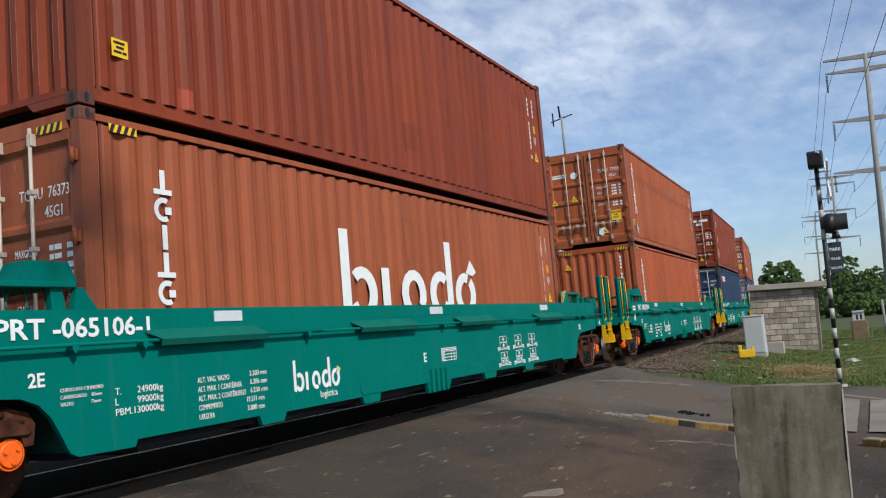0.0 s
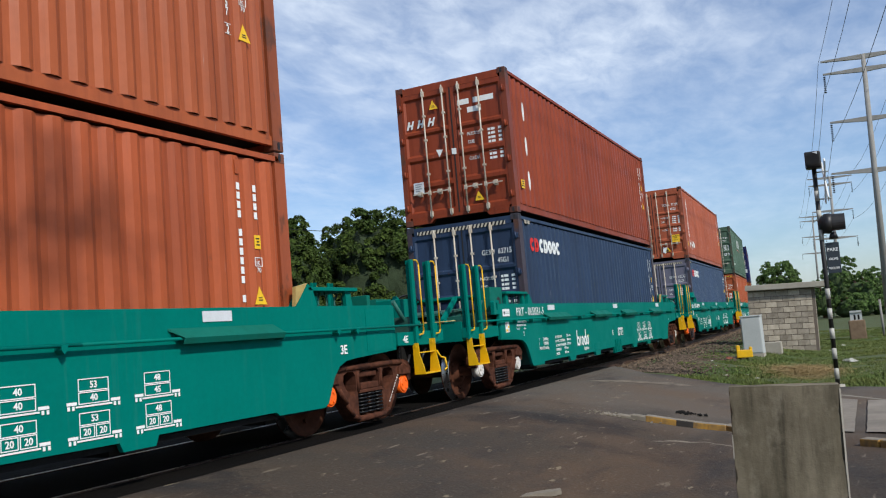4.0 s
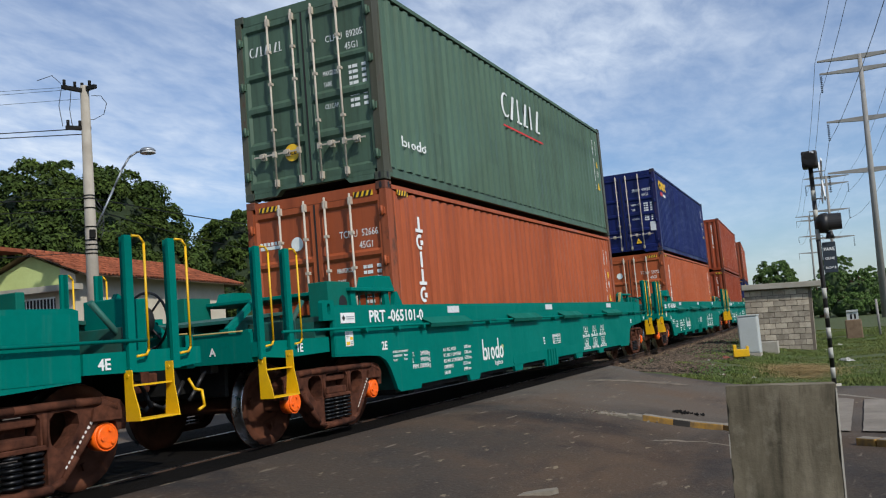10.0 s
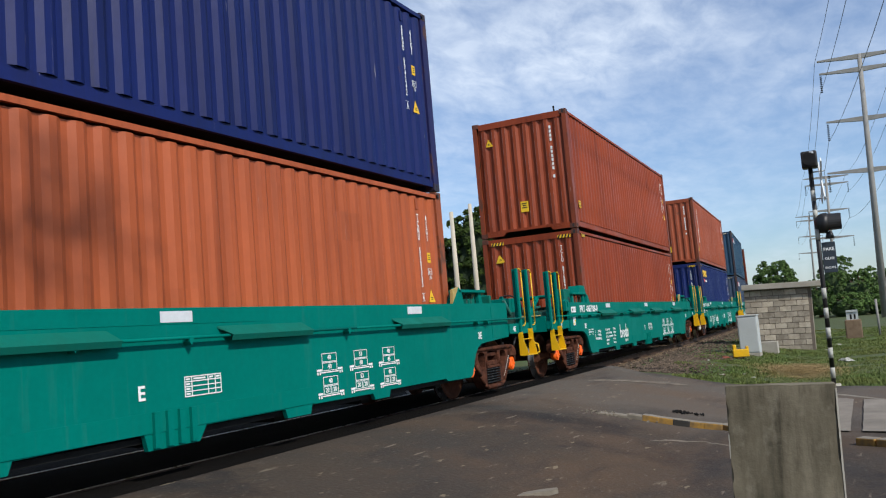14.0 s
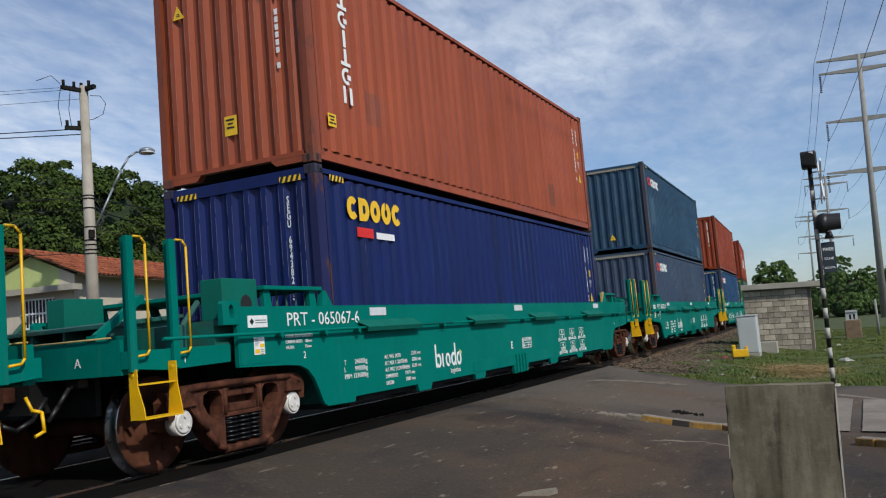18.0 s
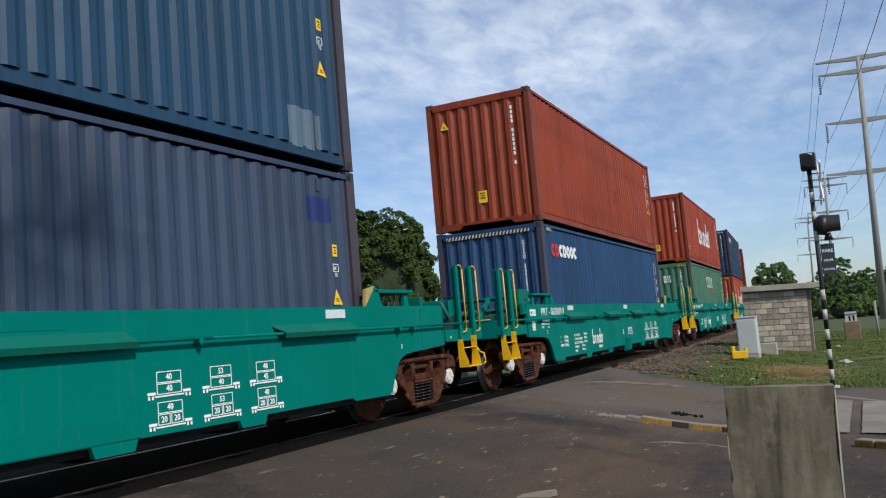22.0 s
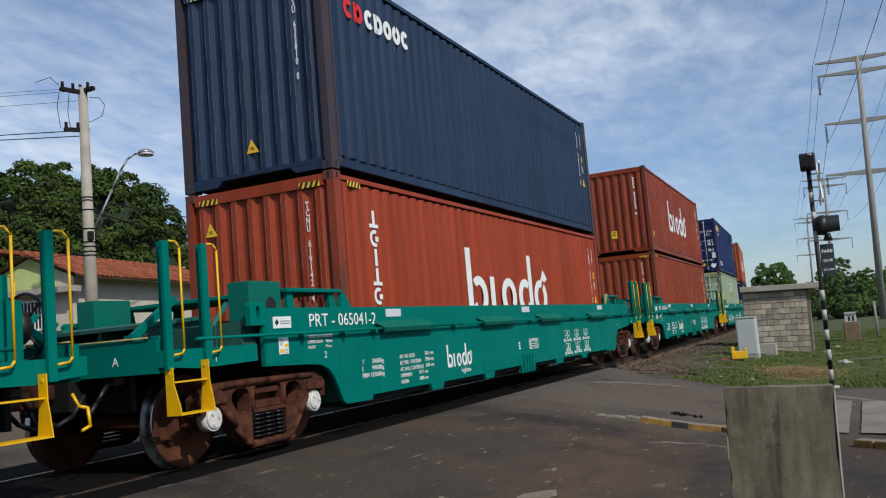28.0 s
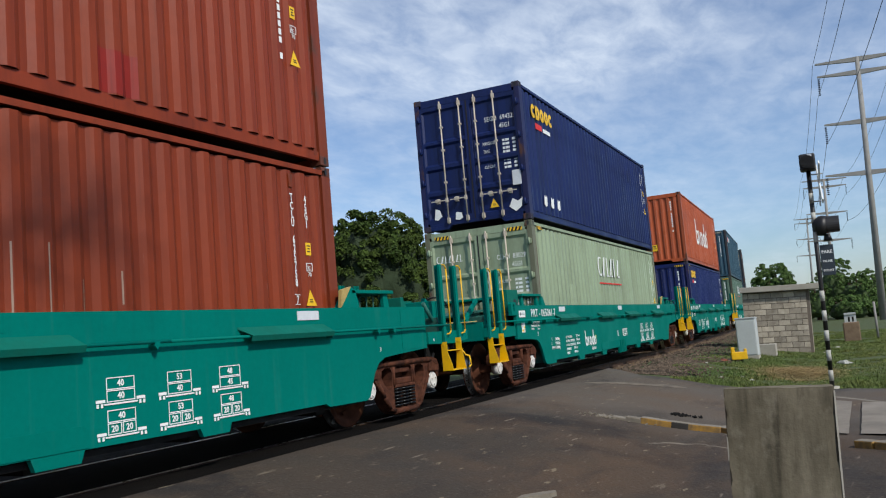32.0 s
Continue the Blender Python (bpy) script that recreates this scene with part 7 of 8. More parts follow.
def make_signal():
    root = thing("crossing_signal", "level crossing signal on a black and white banded mast", "signal")
    bm = B()
    z, i, h = 0.0, 0, 0.29
    mast = part("mast", cyl(B(), (0, 0, 0), (0, 0, 4.45), 0.044, 12), "black", root)
    for k in range(10):
        if k not in (5, 6):
            part("white_band", cyl(B(), (0, 0, 0.16 + k * 0.395), (0, 0, 0.37 + k * 0.395), 0.0455, 12), "worn_white", mast)
    lamp = part("lamp_head", box(B(), -0.16, 0.13, -0.15, 0.15, 4.38, 4.72, 0.03), "black", root, "black square lamp head on top")
    cyl_ = cyl(B(), (-0.16, 0, 4.56), (-0.40, 0, 4.52), 0.12, 16, 0.13)
    part("hood", cyl_, "black", lamp)
    part("face_plate", box(B(), -0.175, -0.16, -0.09, -0.01, 4.46, 4.70), "silver", lamp)
    for zz in (4.30, 3.75, 3.30):
        part("bracket", cyl(B(), (0, 0, zz), (0, -0.26, zz), 0.014, 6), "steel", mast)
    # St Andrew's cross turned to the road, seen on edge
    bm = B()
    for a in (38, -38):
        q = B()
        box(q, -0.5, 0.5, -0.012, 0.012, -0.06, 0.06)
        q.transform(Matrix.Translation((0.0, -0.18, 4.10)) @ pose(0, 0, 0, 0, 0, 6) @ pose(0, 0, 0, 0, 90 + a, 0))
        me = bpy.data.meshes.new("tmp")
        q.to_mesh(me)
        q.free()
        bm.from_mesh(me)
        bpy.data.meshes.remove(me)
    part("crossbuck", bm, "white", root, "white crossbuck boards seen nearly edge-on")
    head = part("flasher", cyl(B(), (0.0, -0.06, 3.25), (0.0, -0.22, 3.23), 0.20, 20), "black", root, "black round flasher with a hood, seen from behind")
    bm = B()
    n, rows = 20, []
    for i in range(n):
        a = math.radians(-40 + 260 * i / (n - 1))
        rows.append([bm.verts.new((r * math.cos(a), y, 3.23 + r * math.sin(a))) for y, r in ((-0.22, 0.20), (-0.46, 0.19), (-0.46, 0.178), (-0.22, 0.188))])
    for r0, r1 in zip(rows, rows[1:]):
        for j in range(4):
            bm.faces.new((r0[j], r0[(j + 1) % 4], r1[(j + 1) % 4], r1[j]))
    bmesh.ops.recalc_face_normals(bm, faces=bm.faces[:])
    part("hood", bm, "black", head)
    part("lens", cyl(B(), (0, -0.222, 3.23), (0, -0.23, 3.23), 0.15, 16), "redpaint", head, "dull red lens")
    bm = B()
    bmesh.ops.create_uvsphere(bm, u_segments=16, v_segments=10, radius=0.19, matrix=Matrix.Translation((0, -0.15, 3.26)))
    for f in bm.faces:
        f.smooth = True
    part("housing", bm, "black", head)
    part("bell", cyl(B(), (0, -0.22, 2.93), (0, -0.22, 3.07), 0.09, 14, 0.05), "black", root)
    sign = part("sign_board", box(B(), -0.012, 0.012, -0.30, -0.05, 2.25, 2.86, 0.004), "signboard", root, "dark sign board with white words")
    fm = Matrix.Translation((-0.014, -0.175, 0)) @ END
    for text, zz, size in (("PARE", 2.69, 0.088), ("OLHE", 2.51, 0.068), ("ESCUTE", 2.33, 0.055)):
        part("sign_lettering", lettering(text, size, "white", "CENTER", bold=True), None, sign, at=fm @ Matrix.Translation((0, 0, zz)))
    part("foot", cyl(B(), (0, 0, -0.15), (0, 0, 0.05), 0.13, 12), "slab", root)
    root.matrix_basis = pose(18.8, -6.25, -0.61, 0.95)


def make_pylon(x, y, h, turn, lean=0.0):
    root = thing("power_pole", "tall grey concrete power pole with four tapered crossarms", "power pole", "power poles", at=pose(x, y, -0.7, lean) @ pose(0, 0, 0, 0, 0, turn))
    part("shaft", cyl(B(), (0, 0, 0), (0, 0, h), 0.31, 12, 0.18), "pole", root)
    for k, (zz, L) in enumerate(((h - 0.2, 3.4), (h - 1.35, 3.3), (h - 5.7, 3.1), (h - 10.2, 3.4))):
        for s in (-1, 1):
            bm = prism(B(), [(0, zz - 0.22), (0, zz + 0.22), (s * L, zz + 0.12), (s * L, zz - 0.0)], -0.12, 0.12)
            arm = part("crossarm", bm, "pole", root)
            if k:
                bm = B()
                for j in range(9):
                    cyl(bm, (s * (L - 0.1), 0, zz - 0.15 - j * 0.17), (s * (L - 0.1), 0, zz - 0.24 - j * 0.17), 0.12, 8, 0.05)
                part("insulator", bm, "under", arm)
    return root


def make_cable(name, pts, r, sag, label, group=""):
    bm = B()
    for a, b in zip(pts, pts[1:]):
        a, b = Vector(a), Vector(b)
        line = []
        for i in range(11):
            f = i / 10
            p = a.lerp(b, f)
            p.z -= sag * 4 * f * (1 - f)
            line.append(p)
        tube_fast(bm, line, r)
    return tagged(part(name, bm, "wire"), label, "cable", group or "overhead cables")


def tube_fast(bm, line, r):
    prev = None
    for i, p in enumerate(line):
        d = (line[min(i + 1, len(line) - 1)] - line[max(i - 1, 0)]).normalized()
        s = d.cross(Vector((0, 0, 1))) if abs(d.z) < 0.9 else Vector((1, 0, 0))
        s.normalize()
        u = s.cross(d)
        now = [bm.verts.new(p + r * (math.cos(a) * s + math.sin(a) * u)) for a in (0.5, 2.6, 4.7)]
        if prev:
            for j in range(3):
                bm.faces.new((prev[j], prev[(j + 1) % 3], now[(j + 1) % 3], now[j]))
        prev = now


def make_street_pole():
    root = thing("street_pole", "tapered grey concrete street pole with crossarms and a curved lamp arm", "utility pole", at=(16.35, 10.93, -0.93))
    part("shaft", cyl(B(), (0, 0, 0.3), (0, 0, 9.35), 0.19, 14, 0.11), "street_pole", root)
    for zz, a0, a1, turn in ((9.22, -0.62, 0.10, 30), (9.26, -0.15, 0.42, -50), (8.20, -0.50, 0.12, 8)):
        bm = box(B(), a0, a1, -0.05, 0.05, zz - 0.05, zz + 0.05)
        arm = part("crossarm", bm, "under", root, at=pose(0, 0, 0, 0, 0, turn - 43))
        for x in (a0 + 0.06, a0 + 0.35):
            part("insulator", cyl(B(), (x, 0, zz + 0.05), (x, 0, zz + 0.20), 0.04, 8), "under", arm)
    for zz in (4.85, 4.95, 5.08, 5.2, 5.55, 6.05, 6.3, 6.38):
        part("cable_clamp", cyl(B(), (0, 0, zz), (0, 0, zz + 0.022), 0.170 - (zz - 4.8) * 0.009, 12), "under", root)
    part("meter_box", box(B(), -0.07, 0.07, -0.23, -0.13, 5.25, 5.47, 0.01), "under", root, at=pose(0, 0, 0, 0, 0, -30))
    for k in range(3):
        part("cable_loop", tube(B(), [(0.10, -0.12, 6.3 - k * 0.15), (0.22, -0.24, 6.0 - k * 0.1), (0.24, -0.22, 5.75 - k * 0.12), (0.12, -0.14, 5.5 - k * 0.2)], 0.009, 5), "wire", root)
    bm = tube(B(), [(0.10, -0.10, 5.55), (0.45, -0.42, 6.60), (0.62, -0.57, 7.10), (0.76, -0.70, 7.42), (0.90, -0.82, 7.56), (1.02, -0.94, 7.60)], 0.028, 8)
    part("lamp_arm", bm, "steel", root)
    bm = B()
    bmesh.ops.create_uvsphere(bm, u_segments=16, v_segments=10, radius=1.0, matrix=Matrix.Translation((1.12, -1.02, 7.60)) @ Matrix.Diagonal((0.22, 0.20, 0.10, 1)))
    for f in bm.faces:
        f.smooth = True
    head = part("lamp_head", bm, "steel", root, "silver street-lamp head")
    part("reflector_rim", cyl(B(), (1.12, -1.02, 7.57), (1.12, -1.02, 7.53), 0.20, 16), "silver", head)
    bm = tube(B(), [(0.12, -0.1, 9.1), (0.30, -0.26, 9.1), (0.40, -0.35, 8.9), (0.34, -0.30, 8.6), (0.15, -0.14, 8.45), (0.0, 0, 8.42)], 0.009, 5)
    part("jumper_cable", bm, "wire", root)
    bm = tube(B(), [(-0.25, 0.22, 9.2), (-0.28, 0.26, 8.7), (-0.25, 0.22, 8.25)], 0.009, 5)
    part("jumper_cable", tube(B(), [(-0.42, 0.38, 9.25), (-0.48, 0.42, 8.8), (-0.42, 0.38, 8.25)], 0.009, 5), "wire", root)
    part("jumper_cable", tube(B(), [(-0.42, 0.38, 9.4), (-0.6, 0.5, 9.6), (-0.85, 0.75, 9.45)], 0.009, 5), "wire", root)
    part("jumper_cable", bm, "wire", root)
    base = Vector((16.35, 10.93, -0.93))
    away = Vector((-16, 19, 0))
    side = Vector((14, 3.5, 0))
    for k, (dx, zz, sag, r) in enumerate(((-0.50, 9.3, 0.4, 0.010), (-0.30, 9.25, 0.5, 0.010), (-0.1, 9.0, 0.5, 0.010), (0.0, 8.2, 0.35, 0.025), (0.0, 8.05, 0.30, 0.025), (0, 6.35, 0.2, 0.022), (0, 6.05, 0.25, 0.02), (0, 4.9, 0.2, 0.02))):
        p = base + Vector((dx * 0.73, -dx * 0.68, zz))
        make_cable("street_cable", [p, p + away + Vector((0, 0, -0.2 + 0.1 * k))], r * 0.6, sag, "dark overhead cable between street poles")
        if k in (5, 6):
            make_cable("street_cable", [p, p + (Vector((28.0, 9.4, 2.4)) if k == 5 else Vector((29.5, 13.5, 1.7)))], r, 0.25, "dark overhead cable between street poles")


# ---------------------------------------------------------------- house behind the line
def make_house():
    root = thing("house", "low house with a terracotta tile roof, lime and cream rendered walls", "house")
    d = Vector((0.985, 0.17, 0)).normalized()
    n = Vector((-d.y, d.x, 0))
    m = Matrix((d, n, Vector((0, 0, 1)))).transposed().to_4x4()
    m.translation = Vector((11.0, 13.1, -0.01))
    root.matrix_basis = m
    L, D = 17.0, 3.7
    part("wall", box(B(), 8.3, L, 0.0, 0.2, -0.5, 3.90), "wall_cream", root, "cream rendered wall")
    swap = Matrix(((0, 1, 0, 0), (1, 0, 0, 0), (0, 0, 1, 0), (0, 0, 0, 1)))

    def endwise(pts, x0, x1):
        """A polygon of (y, z) drawn out from x0 to x1."""
        bm = prism(B(), pts, x0, x1)
        bm.transform(swap)
        bmesh.ops.recalc_face_normals(bm, faces=bm.faces[:])
        return bm
    part("wall", endwise([(0.55, 0), (0.55, 4.10), (1.60, 4.56), (3.6, 3.75), (3.6, 0)], 8.1, 8.3), "wall_lime", root, "lime green rendered gable wall")
    part("wall", endwise([(0.0, 0), (0.0, 3.86), (0.55, 4.10), (0.55, 0)], 8.09, 8.3), "wall_cream", root, "cream rendered corner pier")
    part("ledge", endwise([(-0.3, 3.36), (-0.3, 3.54), (9.5, 3.54), (9.5, 3.36)], 7.6, 8.05), "slab", root, "stained pale concrete ledge")
    part("wall", endwise([(0.0, 0), (0.0, 3.36), (9.5, 3.36), (9.5, 0)], 8.05, 8.09), "wall_cream", root)
    w = part("window", endwise([(0.72, 2.3), (0.72, 3.22), (1.9, 3.22), (1.9, 2.3)], 8.03, 8.05), "black", root)
    for z in (2.3, 2.74, 3.18):
        part("window_frame", endwise([(0.70, z), (0.70, z + 0.05), (1.92, z + 0.05), (1.92, z)], 7.99, 8.03), "white", w)
    for i in range(10):
        part("window_bar", endwise([(0.74 + i * 0.125, 2.3), (0.74 + i * 0.125, 3.2), (0.77 + i * 0.125, 3.2), (0.77 + i * 0.125, 2.3)], 8.0, 8.02), "white", w)
    part("wall", endwise([(3.6, 0), (3.6, 4.5), (9.5, 4.5), (9.5, 0)], 8.1, 8.3), "wall_lime", root)
    part("rear_roof", endwise([(1.9, 4.72), (1.9, 4.84), (6.5, 5.06), (6.5, 4.94)], 5.0, 8.5), "tile", root)
    part("wall", box(B(), L - 0.2, L, 0.2, D, 0, 3.4), "wall_cream", root)
    part("wall", box(B(), 8.3, L - 0.2, D - 0.2, D, 0, 3.4), "wall_cream", root)
    for x in (9.0, 11.6, 14.2):
        w = part("window", box(B(), x, x + 1.3, -0.02, 0.0, 1.0, 2.2), "black", root)
        part("window_frame", box(box(B(), x, x + 1.3, -0.05, -0.02, 2.14, 2.2), x, x + 1.3, -0.05, -0.02, 1.0, 1.06), "white", w)
        for i in range(9):
            part("window_bar", box(B(), x + 0.07 + i * 0.145, x + 0.085 + i * 0.145, -0.06, -0.045, 1.0, 2.2), "white", w)
    # gable face over the lime wall and the roof planes
    rise = 0.88
    def slope(x, v):
        """A point of the front slope: v from eave (0) to ridge (1)."""
        return Vector((x, -0.55 + v * 2.15, 3.80 + v * rise))
    roof = part("roof", prism(B(), [(0, 0), (1, 0), (1, 0.001), (0, 0.001)], 0, 0.001), "tile", root)
    bm = B()
    rows, cols = 7, 80
    a0, a1 = 7.85, L + 0.7
    # under-sheet of both slopes
    for v0, v1, back in ((0, 1, 0), (1, 0, 1)):
        p = [slope(a0, 0), slope(a1, 0), slope(a1 - 1.2, 1), slope(a0, 1)]
        if back:
            p = [Vector((q.x, 2 * 1.60 - q.y, q.z)) for q in p][::-1]
        vs = [bm.verts.new(q + Vector((0, 0, -0.03))) for q in p]
        bm.faces.new(vs)
    hip = [slope(a1, 0), Vector((a1, 2 * 1.60 + 0.55, 3.80)), slope(a1 - 1.2, 1)]
    bm.faces.new([bm.verts.new(q + Vector((0, 0, -0.03))) for q in hip])
    part("roof_boarding", bm, "timber", roof)
    # one barrel tile, laid up the slope
    tb = B()
    t_len, t_w = 0.40, 0.185
    ang = math.atan2(rise, 2.15)
    prof = [(-0.5 * t_w, 0.0), (-0.32 * t_w, 0.045), (0, 0.062), (0.32 * t_w, 0.045), (0.5 * t_w, 0.0)]
    lo = [tb.verts.new((x, 0, z + 0.02)) for x, z in prof]
    hi = [tb.verts.new((x * 0.85, t_len, z)) for x, z in prof]
    lo2 = [tb.verts.new((x * 0.8, 0, z - 0.0)) for x, z in prof]
    for i in range(4):
        f = tb.faces.new((lo[i], lo[i + 1], hi[i + 1], hi[i]))
        f.smooth = True
        tb.faces.new((lo2[i], lo2[i + 1], lo[i + 1], lo[i]))
    tile = mesh_from("roof_tile", tb, "tile")
    rest = B()
    count = 0
    rnd = random.Random(2)
    for r in range(rows):
        v = r * 0.32 / math.hypot(2.15, rise)
        for c in range(int((a1 - a0 - 1.2 * v) / 0.2)):
            x = a0 + 0.1 + c * 0.2
            p = slope(x, v)
            mm = Matrix.Translation(p + Vector((0, 0, 0.0 + rnd.uniform(-0.008, 0.008)))) @ Matrix.Rotation(ang, 4, "X") @ Matrix.Rotation(rnd.uniform(-0.05, 0.05), 4, "Z")
            if 7.0 < x < 16.6 and count < 300:
                count += 1
                part("roof_tile", tile, None, roof, at=mm)
            else:
                b4 = len(rest.verts)
                rest.from_mesh(tile)
                rest.verts.ensure_lookup_table()
                for vtx in rest.verts[b4:]:
                    vtx.co = mm @ vtx.co
    tagged(part("roof_tile", rest, "tile", roof), kind="stuff")
    bm = B()
    for i in range(22):
        cyl(bm, slope(a0 + i * 0.4, 1.0) + Vector((0, 0, 0.02)), slope(a0 + i * 0.4 + 0.44, 1.0) + Vector((0, 0, 0.04)), 0.10, 8, 0.085)
    part("ridge_tile", bm, "tile", roof)
    # fence and brick wall to the far end
    f = thing("yard_fence", "white-grey metal bar fence on a low wall", "fence", at=pose(29.3, 14.9, -0.05, 0, 0, 14))
    part("plinth", box(B(), 0, 9, 0, 0.2, 0, 0.6), "wall_cream", f)
    part("rail", box(B(), 0, 9, 0.08, 0.12, 2.3, 2.36), "white", f)
    for i in range(60):
        part("bar", box(B(), i * 0.15, i * 0.15 + 0.03, 0.08, 0.11, 0.6, 2.45), "white", f)
    b = thing("brick_wall", "weathered red brick boundary wall", "wall", at=pose(38.5, 17.2, -0.1, 0, 0, 14))
    part("wall", box(B(), 0, 16, 0, 0.2, 0, 2.6), "brick", b)
    part("coping", box(B(), -0.05, 16.05, -0.05, 0.25, 2.6, 2.7), "slab", b)


# ---------------------------------------------------------------- trees
def make_tree(name, x, y, h, w, seed, leaves=9000, leaf=0.26, trunk_h=2.6, mat="leaf", label="", flat=0.8, dense=1.0):
    rnd = random.Random(seed)
    root = thing(name, label or "broad dense dark-green tree with an uneven crown", "tree", "trees behind the line", at=(x, y, -0.7))
    bm = B()
    cyl(bm, (0, 0, -0.3), (0, 0, trunk_h), 0.34, 10, 0.24)
    heads = []
    for i in range(9):
        a = rnd.uniform(0, 2 * math.pi)
        r = w * 0.5 * rnd.uniform(0.35, 0.8)
        top = Vector((r * math.cos(a), r * math.sin(a), trunk_h + (h - trunk_h) * rnd.uniform(0.35, 0.85)))
        mid = Vector((top.x * 0.35, top.y * 0.35, trunk_h + (top.z - trunk_h) * 0.5))
        cyl(bm, (0, 0, trunk_h - 0.2), mid, 0.17, 7, 0.11)
        cyl(bm, mid, top, 0.11, 6, 0.04)
    part("trunk", bm, "bark", root)
    # crown: rounded boughs on an uneven dome, each clothed with leaves that face outwards
    low = trunk_h * 0.75

    def dome(a, lat, f):
        bulge = f * (1 + 0.10 * noise.noise((math.cos(a) * 1.7 + seed, math.sin(a) * 1.7, math.sin(lat) * 2.2)))
        wide = math.cos(lat) ** 0.62
        return Vector((w / 2 * bulge * wide * math.cos(a), w / 2 * bulge * wide * math.sin(a), low + (h - low) * bulge * math.sin(lat) ** 0.92))
    boughs = []
    for i in range(int(230 * dense)):
        lat = math.asin(rnd.random() ** 0.8)
        boughs.append((dome(rnd.uniform(0, 2 * math.pi), lat, rnd.uniform(0.82, 0.98)), w * rnd.uniform(0.028, 0.060)))
    # opaque core whose dark colour stands for the shade between boughs
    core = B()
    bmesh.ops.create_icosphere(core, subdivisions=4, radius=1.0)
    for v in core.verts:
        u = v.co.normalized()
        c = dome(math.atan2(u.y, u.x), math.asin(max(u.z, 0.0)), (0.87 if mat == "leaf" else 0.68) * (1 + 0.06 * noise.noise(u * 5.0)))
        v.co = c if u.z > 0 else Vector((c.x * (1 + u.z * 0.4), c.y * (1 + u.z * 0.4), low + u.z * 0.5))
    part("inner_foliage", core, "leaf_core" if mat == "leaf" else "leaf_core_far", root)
    verts, faces = [], []
    per = max(8, leaves // len(boughs))
    hub = Vector((0, 0, low))
    for c, r in boughs:
        out = (c - hub).normalized()
        for i in range(per):
            d = (Vector((rnd.gauss(0, 1), rnd.gauss(0, 1), rnd.gauss(0, 1))).normalized() + out * 0.7 + Vector((0, 0, 0.25))).normalized()
            p = c + d * r * rnd.uniform(0.72, 1.08)
            nrm = (d + Vector((rnd.gauss(0, 0.42), rnd.gauss(0, 0.42), rnd.gauss(0.15, 0.42)))).normalized()
            s = nrm.cross(Vector((rnd.gauss(0, 1), rnd.gauss(0, 1), rnd.gauss(0, 1)))).normalized()
            t = nrm.cross(s)
            k = leaf * rnd.uniform(0.6, 1.25)
            b = len(verts)
            verts += [p - s * k * 0.9, p + t * k * 0.45, p + s * k * 0.9 - nrm * k * 0.25, p - t * k * 0.45]
            faces.append((b, b + 1, b + 2, b + 3))
    me = bpy.data.meshes.new("crown")
    me.from_pydata([tuple(v) for v in verts], [], faces)
    me.materials.append(M[mat])
    part("crown", me, None, root)
    return root


def make_trees():
    make_tree("tree", 28.2, 25.3, 11.0, 12.6, 11, 100000, 0.125, dense=2.4)
    make_tree("tree", 41.7, 24.9, 10.1, 8.6, 12, 64000, 0.13, dense=2.2)
    make_tree("tree", 51.4, 22.1, 10.6, 9.6, 13, 54000, 0.145, 1.8, dense=2.0)
    make_tree("tree", 58.0, 16.6, 11.0, 7.4, 15, 30000, 0.16, 1.8, dense=1.6)
    make_tree("tree", 71.0, 18.5, 8.8, 9.0, 18, 12000, 0.20, dense=1.0)
    make_tree("tree", 84.0, 16.5, 8.4, 9.0, 19, 9000, 0.24)
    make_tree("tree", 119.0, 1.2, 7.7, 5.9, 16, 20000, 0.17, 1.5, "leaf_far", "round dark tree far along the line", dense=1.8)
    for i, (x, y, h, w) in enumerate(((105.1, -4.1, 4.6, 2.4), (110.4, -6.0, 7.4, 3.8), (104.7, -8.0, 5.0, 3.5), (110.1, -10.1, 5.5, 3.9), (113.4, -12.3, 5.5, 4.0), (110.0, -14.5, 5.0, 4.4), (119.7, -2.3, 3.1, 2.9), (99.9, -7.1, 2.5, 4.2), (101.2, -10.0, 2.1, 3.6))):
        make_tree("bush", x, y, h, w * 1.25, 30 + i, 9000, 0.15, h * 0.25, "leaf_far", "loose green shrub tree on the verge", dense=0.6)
    # far woods on the horizon
    rnd = random.Random(77)
    verts, faces = [], []
    for i in range(9000):
        a = radians(rnd.uniform(-30, 140))
        r = rnd.uniform(150, 330)
        x, y = r * math.sin(a), r * math.cos(a)
        z = rnd.uniform(0, 1) ** 0.8 * (4.0 + 2.5 * noise.noise((x * 0.02, y * 0.02, 1))) - 0.7
        k = rnd.uniform(0.7, 1.6)
        n_ = Vector((rnd.gauss(0, 1), rnd.gauss(0, 1), rnd.gauss(0, 1))).normalized()
        s = n_.cross(Vector((0.3, 0.2, 1))).normalized() * k
        t = n_.cross(s.normalized()) * k
        p = Vector((x, y, z))
        b = len(verts)
        verts += [tuple(p - s), tuple(p + t * 0.6), tuple(p + s), tuple(p - t * 0.6)]
        faces.append((b, b + 1, b + 2, b + 3))
    me = bpy.data.meshes.new("far_woods")
    me.from_pydata(verts, [], faces)
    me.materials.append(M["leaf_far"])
    tagged(part("far_woods", me, None), "distant belt of green woods along the horizon", "woods", kind="stuff")


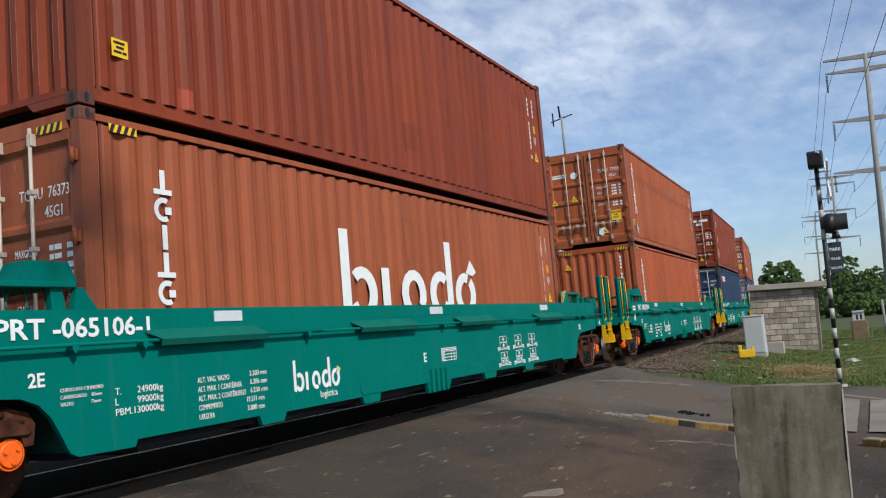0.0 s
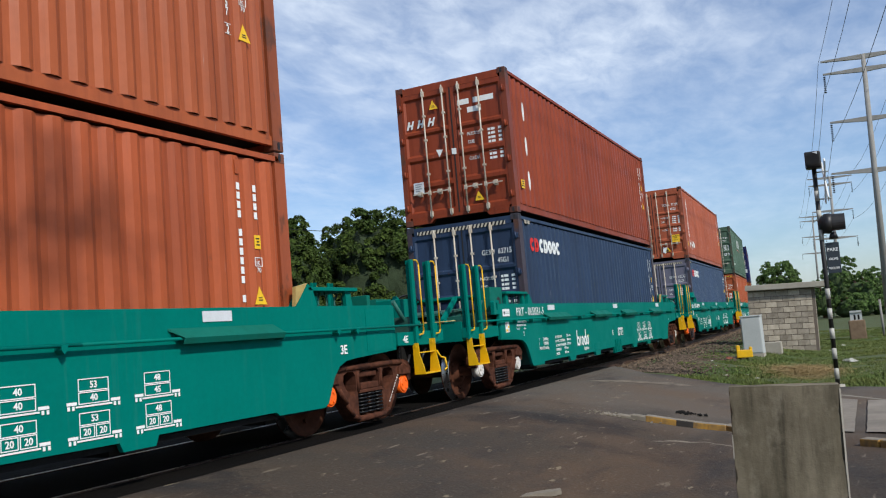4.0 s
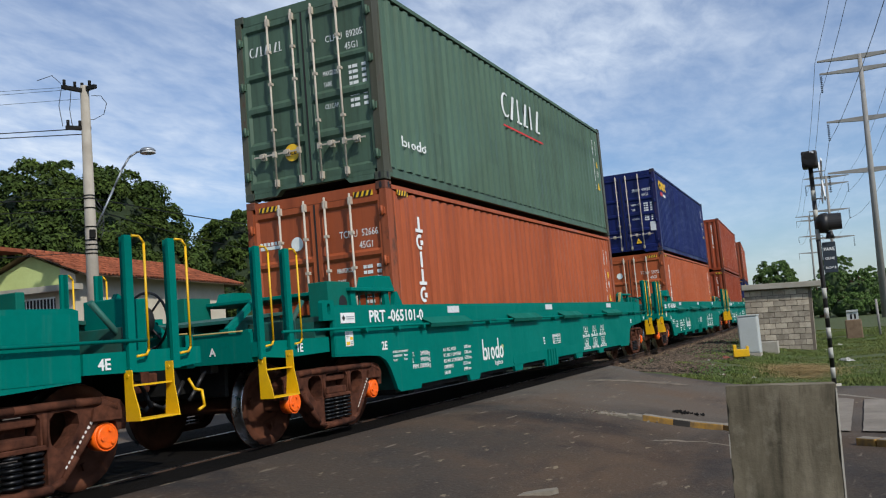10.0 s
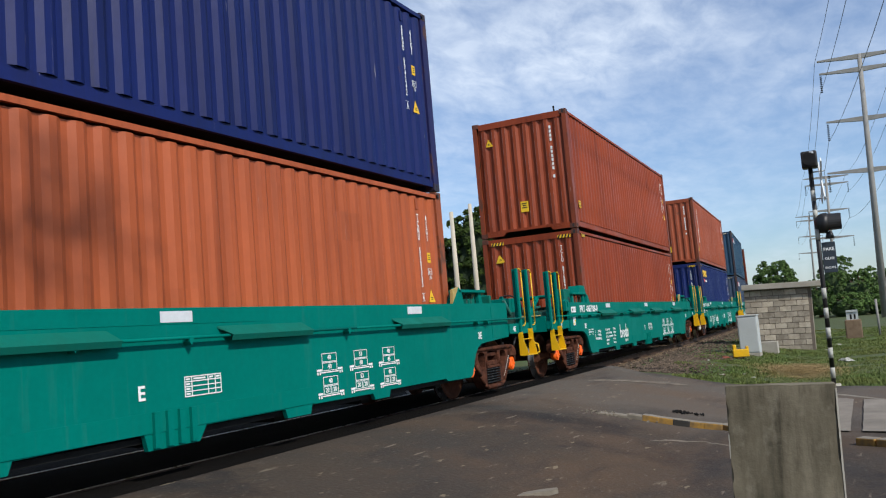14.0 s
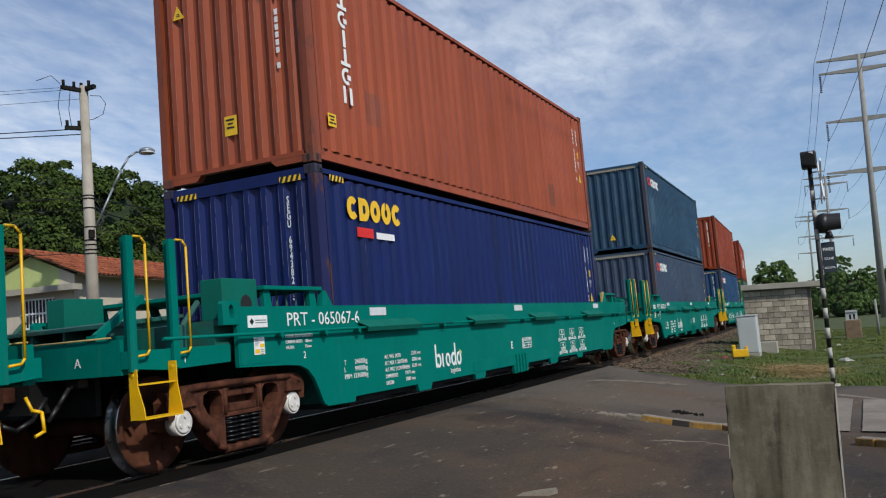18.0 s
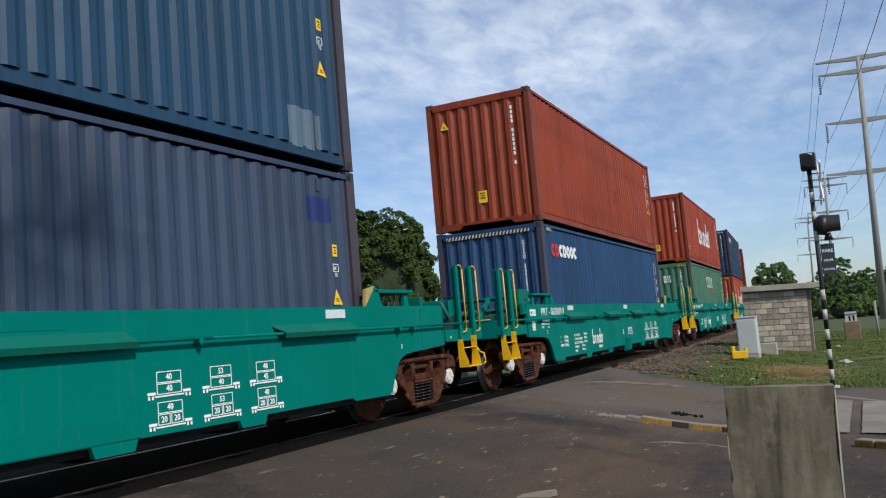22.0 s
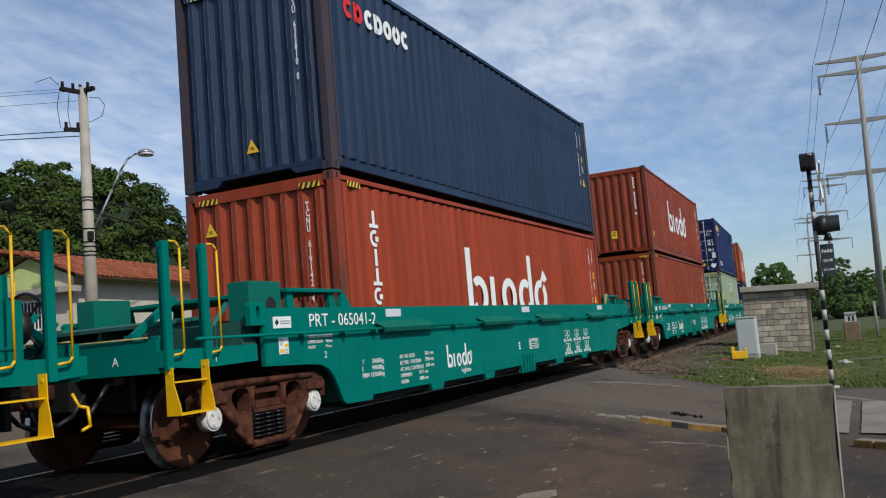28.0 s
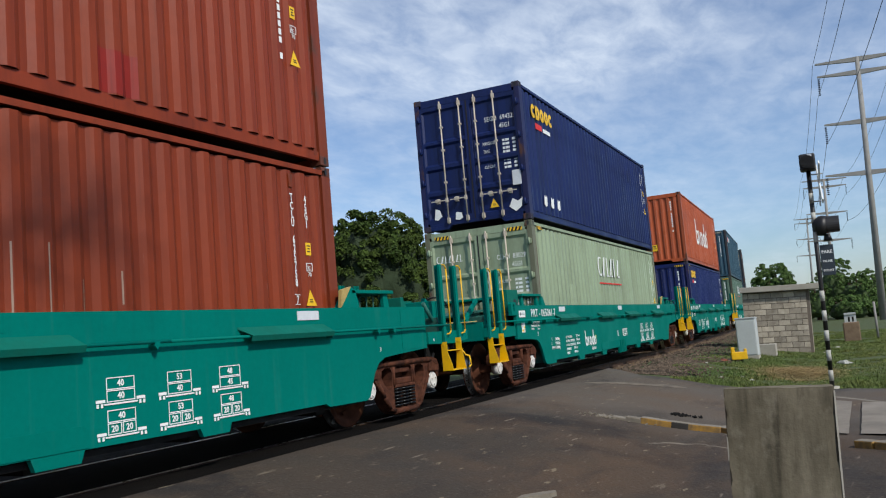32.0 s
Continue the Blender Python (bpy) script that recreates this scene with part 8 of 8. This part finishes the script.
def make_slim_tree():
    """An unseen slender tree, added behind the camera; a few leafy twigs at its top shade the passing train."""
    root = thing("slim_tree", "unseen slender tree with sparse leafy twigs, added to shade the train", "tree", at=(-6.4, -12.0, -0.7))
    bm = tube(B(), [(0, 0, -0.2), (0.1, 0.2, 4), (0.4, 0.4, 8.5), (1.4, 0.8, 11.2), (3.6, 1.1, 12.2), (5.4, 1.2, 12.4)], 0.05, 8)
    part("trunk", bm, "bark", root)
    rnd = random.Random(41)
    top = Vector((6.2, 1.25, 12.6))
    for i in range(4):
        tip = top + Vector((rnd.uniform(-0.6, 0.6), rnd.uniform(-0.4, 0.4), rnd.uniform(-0.5, 0.4)))
        part("limb", tube(B(), [(5.4, 1.2, 12.4), tip], 0.02, 5), "bark", root)
    verts, faces = [], []
    for i in range(430):
        p = top + Vector((rnd.gauss(0, 0.50), rnd.gauss(0, 0.34), rnd.gauss(0, 0.25)))
        n = Vector((rnd.gauss(0, 1), rnd.gauss(0, 1), rnd.gauss(0, 1))).normalized()
        s = n.cross(Vector((0.3, 0.5, 0.8))).normalized()
        t = n.cross(s)
        k = rnd.uniform(0.04, 0.075)
        b = len(verts)
        verts += [tuple(p - s * k), tuple(p + t * k * 0.6), tuple(p + s * k), tuple(p - t * k * 0.6)]
        faces.append((b, b + 1, b + 2, b + 3))
    me = bpy.data.meshes.new("crown")
    me.from_pydata(verts, [], faces)
    me.materials.append(M["leaf"])
    part("crown", me, None, root)


def make_grass():
    rnd = random.Random(21)
    for name, mat, n, label in (("grass", "blade", 300000, "patchy green grass on the verge"), ("dry_grass", "straw", 16000, "heap of dry straw-coloured grass clippings")):
        verts, faces = [], []
        for i in range(n):
            if mat == "straw":
                x, y = 23.6 + rnd.gauss(0, 1.0), -5.45 + rnd.gauss(0, 0.42)
            else:
                x, y = 16.5 + rnd.random() ** 1.5 * 40, -12 + rnd.random() * 10.2
            d = -(y - track_y(x))
            if x < road_edge(y) + 0.15 or d < 2.5 or (mat == "blade" and noise.noise((x * 0.5, y * 0.5, 12)) + 0.5 * noise.noise((x * 1.7, y * 1.7, 2)) < -0.42 + max(0, 3.6 - d) * 0.5):
                continue
            if mat == "blade" and ((x - 23.6) / 1.5) ** 2 + ((y + 5.45) / 0.6) ** 2 < 1 and rnd.random() < 0.85:
                continue
            z = ground_z(x, y) - 0.07 + uneven(x, y)
            h = rnd.uniform(0.02, 0.065) * (1.6 if mat == "blade" and x - road_edge(y) < 1.4 + 0.6 * noise.noise((y * 2, 1, 1)) else 1.0) * (1.3 if noise.noise((x * 0.8, y * 0.8, 5)) > 0.1 else 0.7)
            a = rnd.uniform(0, 6.28)
            lean = rnd.uniform(0.3, 1.1) * h if mat == "blade" else rnd.uniform(1.0, 2.5) * h
            if mat == "straw":
                h *= 0.6
                z += 0.03 + 0.13 * rnd.random() * math.exp(-((x - 23.6) / 1.2) ** 2 - ((y + 5.45) / 0.5) ** 2)
            w = rnd.uniform(0.006, 0.014) * (1 + (x - 16) * 0.03) * (0.6 if mat == "straw" else 1.0)
            b = len(verts)
            verts += [(x - w * math.sin(a), y + w * math.cos(a), z), (x + w * math.sin(a), y - w * math.cos(a), z), (x + lean * math.cos(a), y + lean * math.sin(a), z + h)]
            faces.append((b, b + 1, b + 2))
        me = bpy.data.meshes.new(name)
        me.from_pydata(verts, [], faces)
        me.materials.append(M[mat])
        tagged(part(name, me, None), label, "grass", kind="stuff")


def make_pylons():
    spots = [(81.9, -9.98, 22.9), (154.0, -5.85, 22.3), (253.9, 0.0, 25.5)]
    for x, y, h in spots:
        make_pylon(x, y + 0.018 * h, h, 92, 1.75)
    rows = []
    for k, (dz, L) in enumerate(((-0.1, 3.3), (-3.0, 3.2), (-7.3, 3.0))):
        for s in (-1, 1):
            pts = [Vector((x, y + s * L, h - 0.7 + dz)) for x, y, h in spots]
            first = Vector((9.9, -15.0 + s * L, 23.5 + dz))
            make_cable("power_cable", [first] + pts, 0.022, 1.6, "long sagging power line cable", "power line cables")
    # a mast with instruments behind the line
    m = thing("weather_mast", "thin pole with crossed arms above the far trees", "mast", at=(38.4, 4.6, -0.7))
    bm = tube(B(), [(0, 0, 0), (-0.15, 0, 10.4)], 0.07, 8)
    part("pole", bm, "pole", m)
    m.matrix_basis = pose(54.7, 9.3, 0.7)
    arm = part("crossarm", tube(B(), [(-0.15, -0.75, 14.2), (-0.15, 0.75, 13.9)], 0.04, 6), "under", m)
    part("insulator", cyl(B(), (-0.15, 0.6, 13.6), (-0.15, 0.6, 14.5), 0.05, 8), "under", m)
    part("insulator", cyl(B(), (-0.15, 0.1, 14.1), (-0.15, 0.15, 14.9), 0.06, 8), "under", m)
    part("upper_pole", tube(B(), [(-0.15, 0, 10.4), (-0.15, 0.0, 14.2)], 0.08, 8), "pole", m)


def make_white_posts():
    for x, y, h in ((32.3, 6.83, 7.0), (30.16, 6.74, 6.45)):
        p = thing("white_post", "slim whitewashed concrete lamp post", "post", "white posts", at=(x, y, -0.7))
        part("shaft", cyl(B(), (0, 0, 0), (0, 0, h), 0.14, 8, 0.08), "wall_cream", p)


make_white_posts()
make_ground()
make_rails()
make_road_furniture()
make_litter()
make_concrete_block()
make_hut()
make_signal()
make_pylons()
make_street_pole()
make_house()
make_trees()
make_slim_tree()
make_grass()


# ---------------------------------------------------------------- movement
def motions():
    times = [i * 0.5 for i in range(65)]
    for ob, k, z in RIDERS:
        walk(ob, [(t, wagon_pose(k, t, z)) for t in times])
    turns = [i / 15 for i in range(481)]
    rolled = [(t, -run(t) / 0.457) for t in turns]
    for hub in TURNING:
        home = hub.matrix_basis.copy()
        home = Matrix.Translation(home.translation)
        walk(hub, [(t, home @ Matrix.Rotation(a, 4, "Y")) for t, a in rolled])


motions()
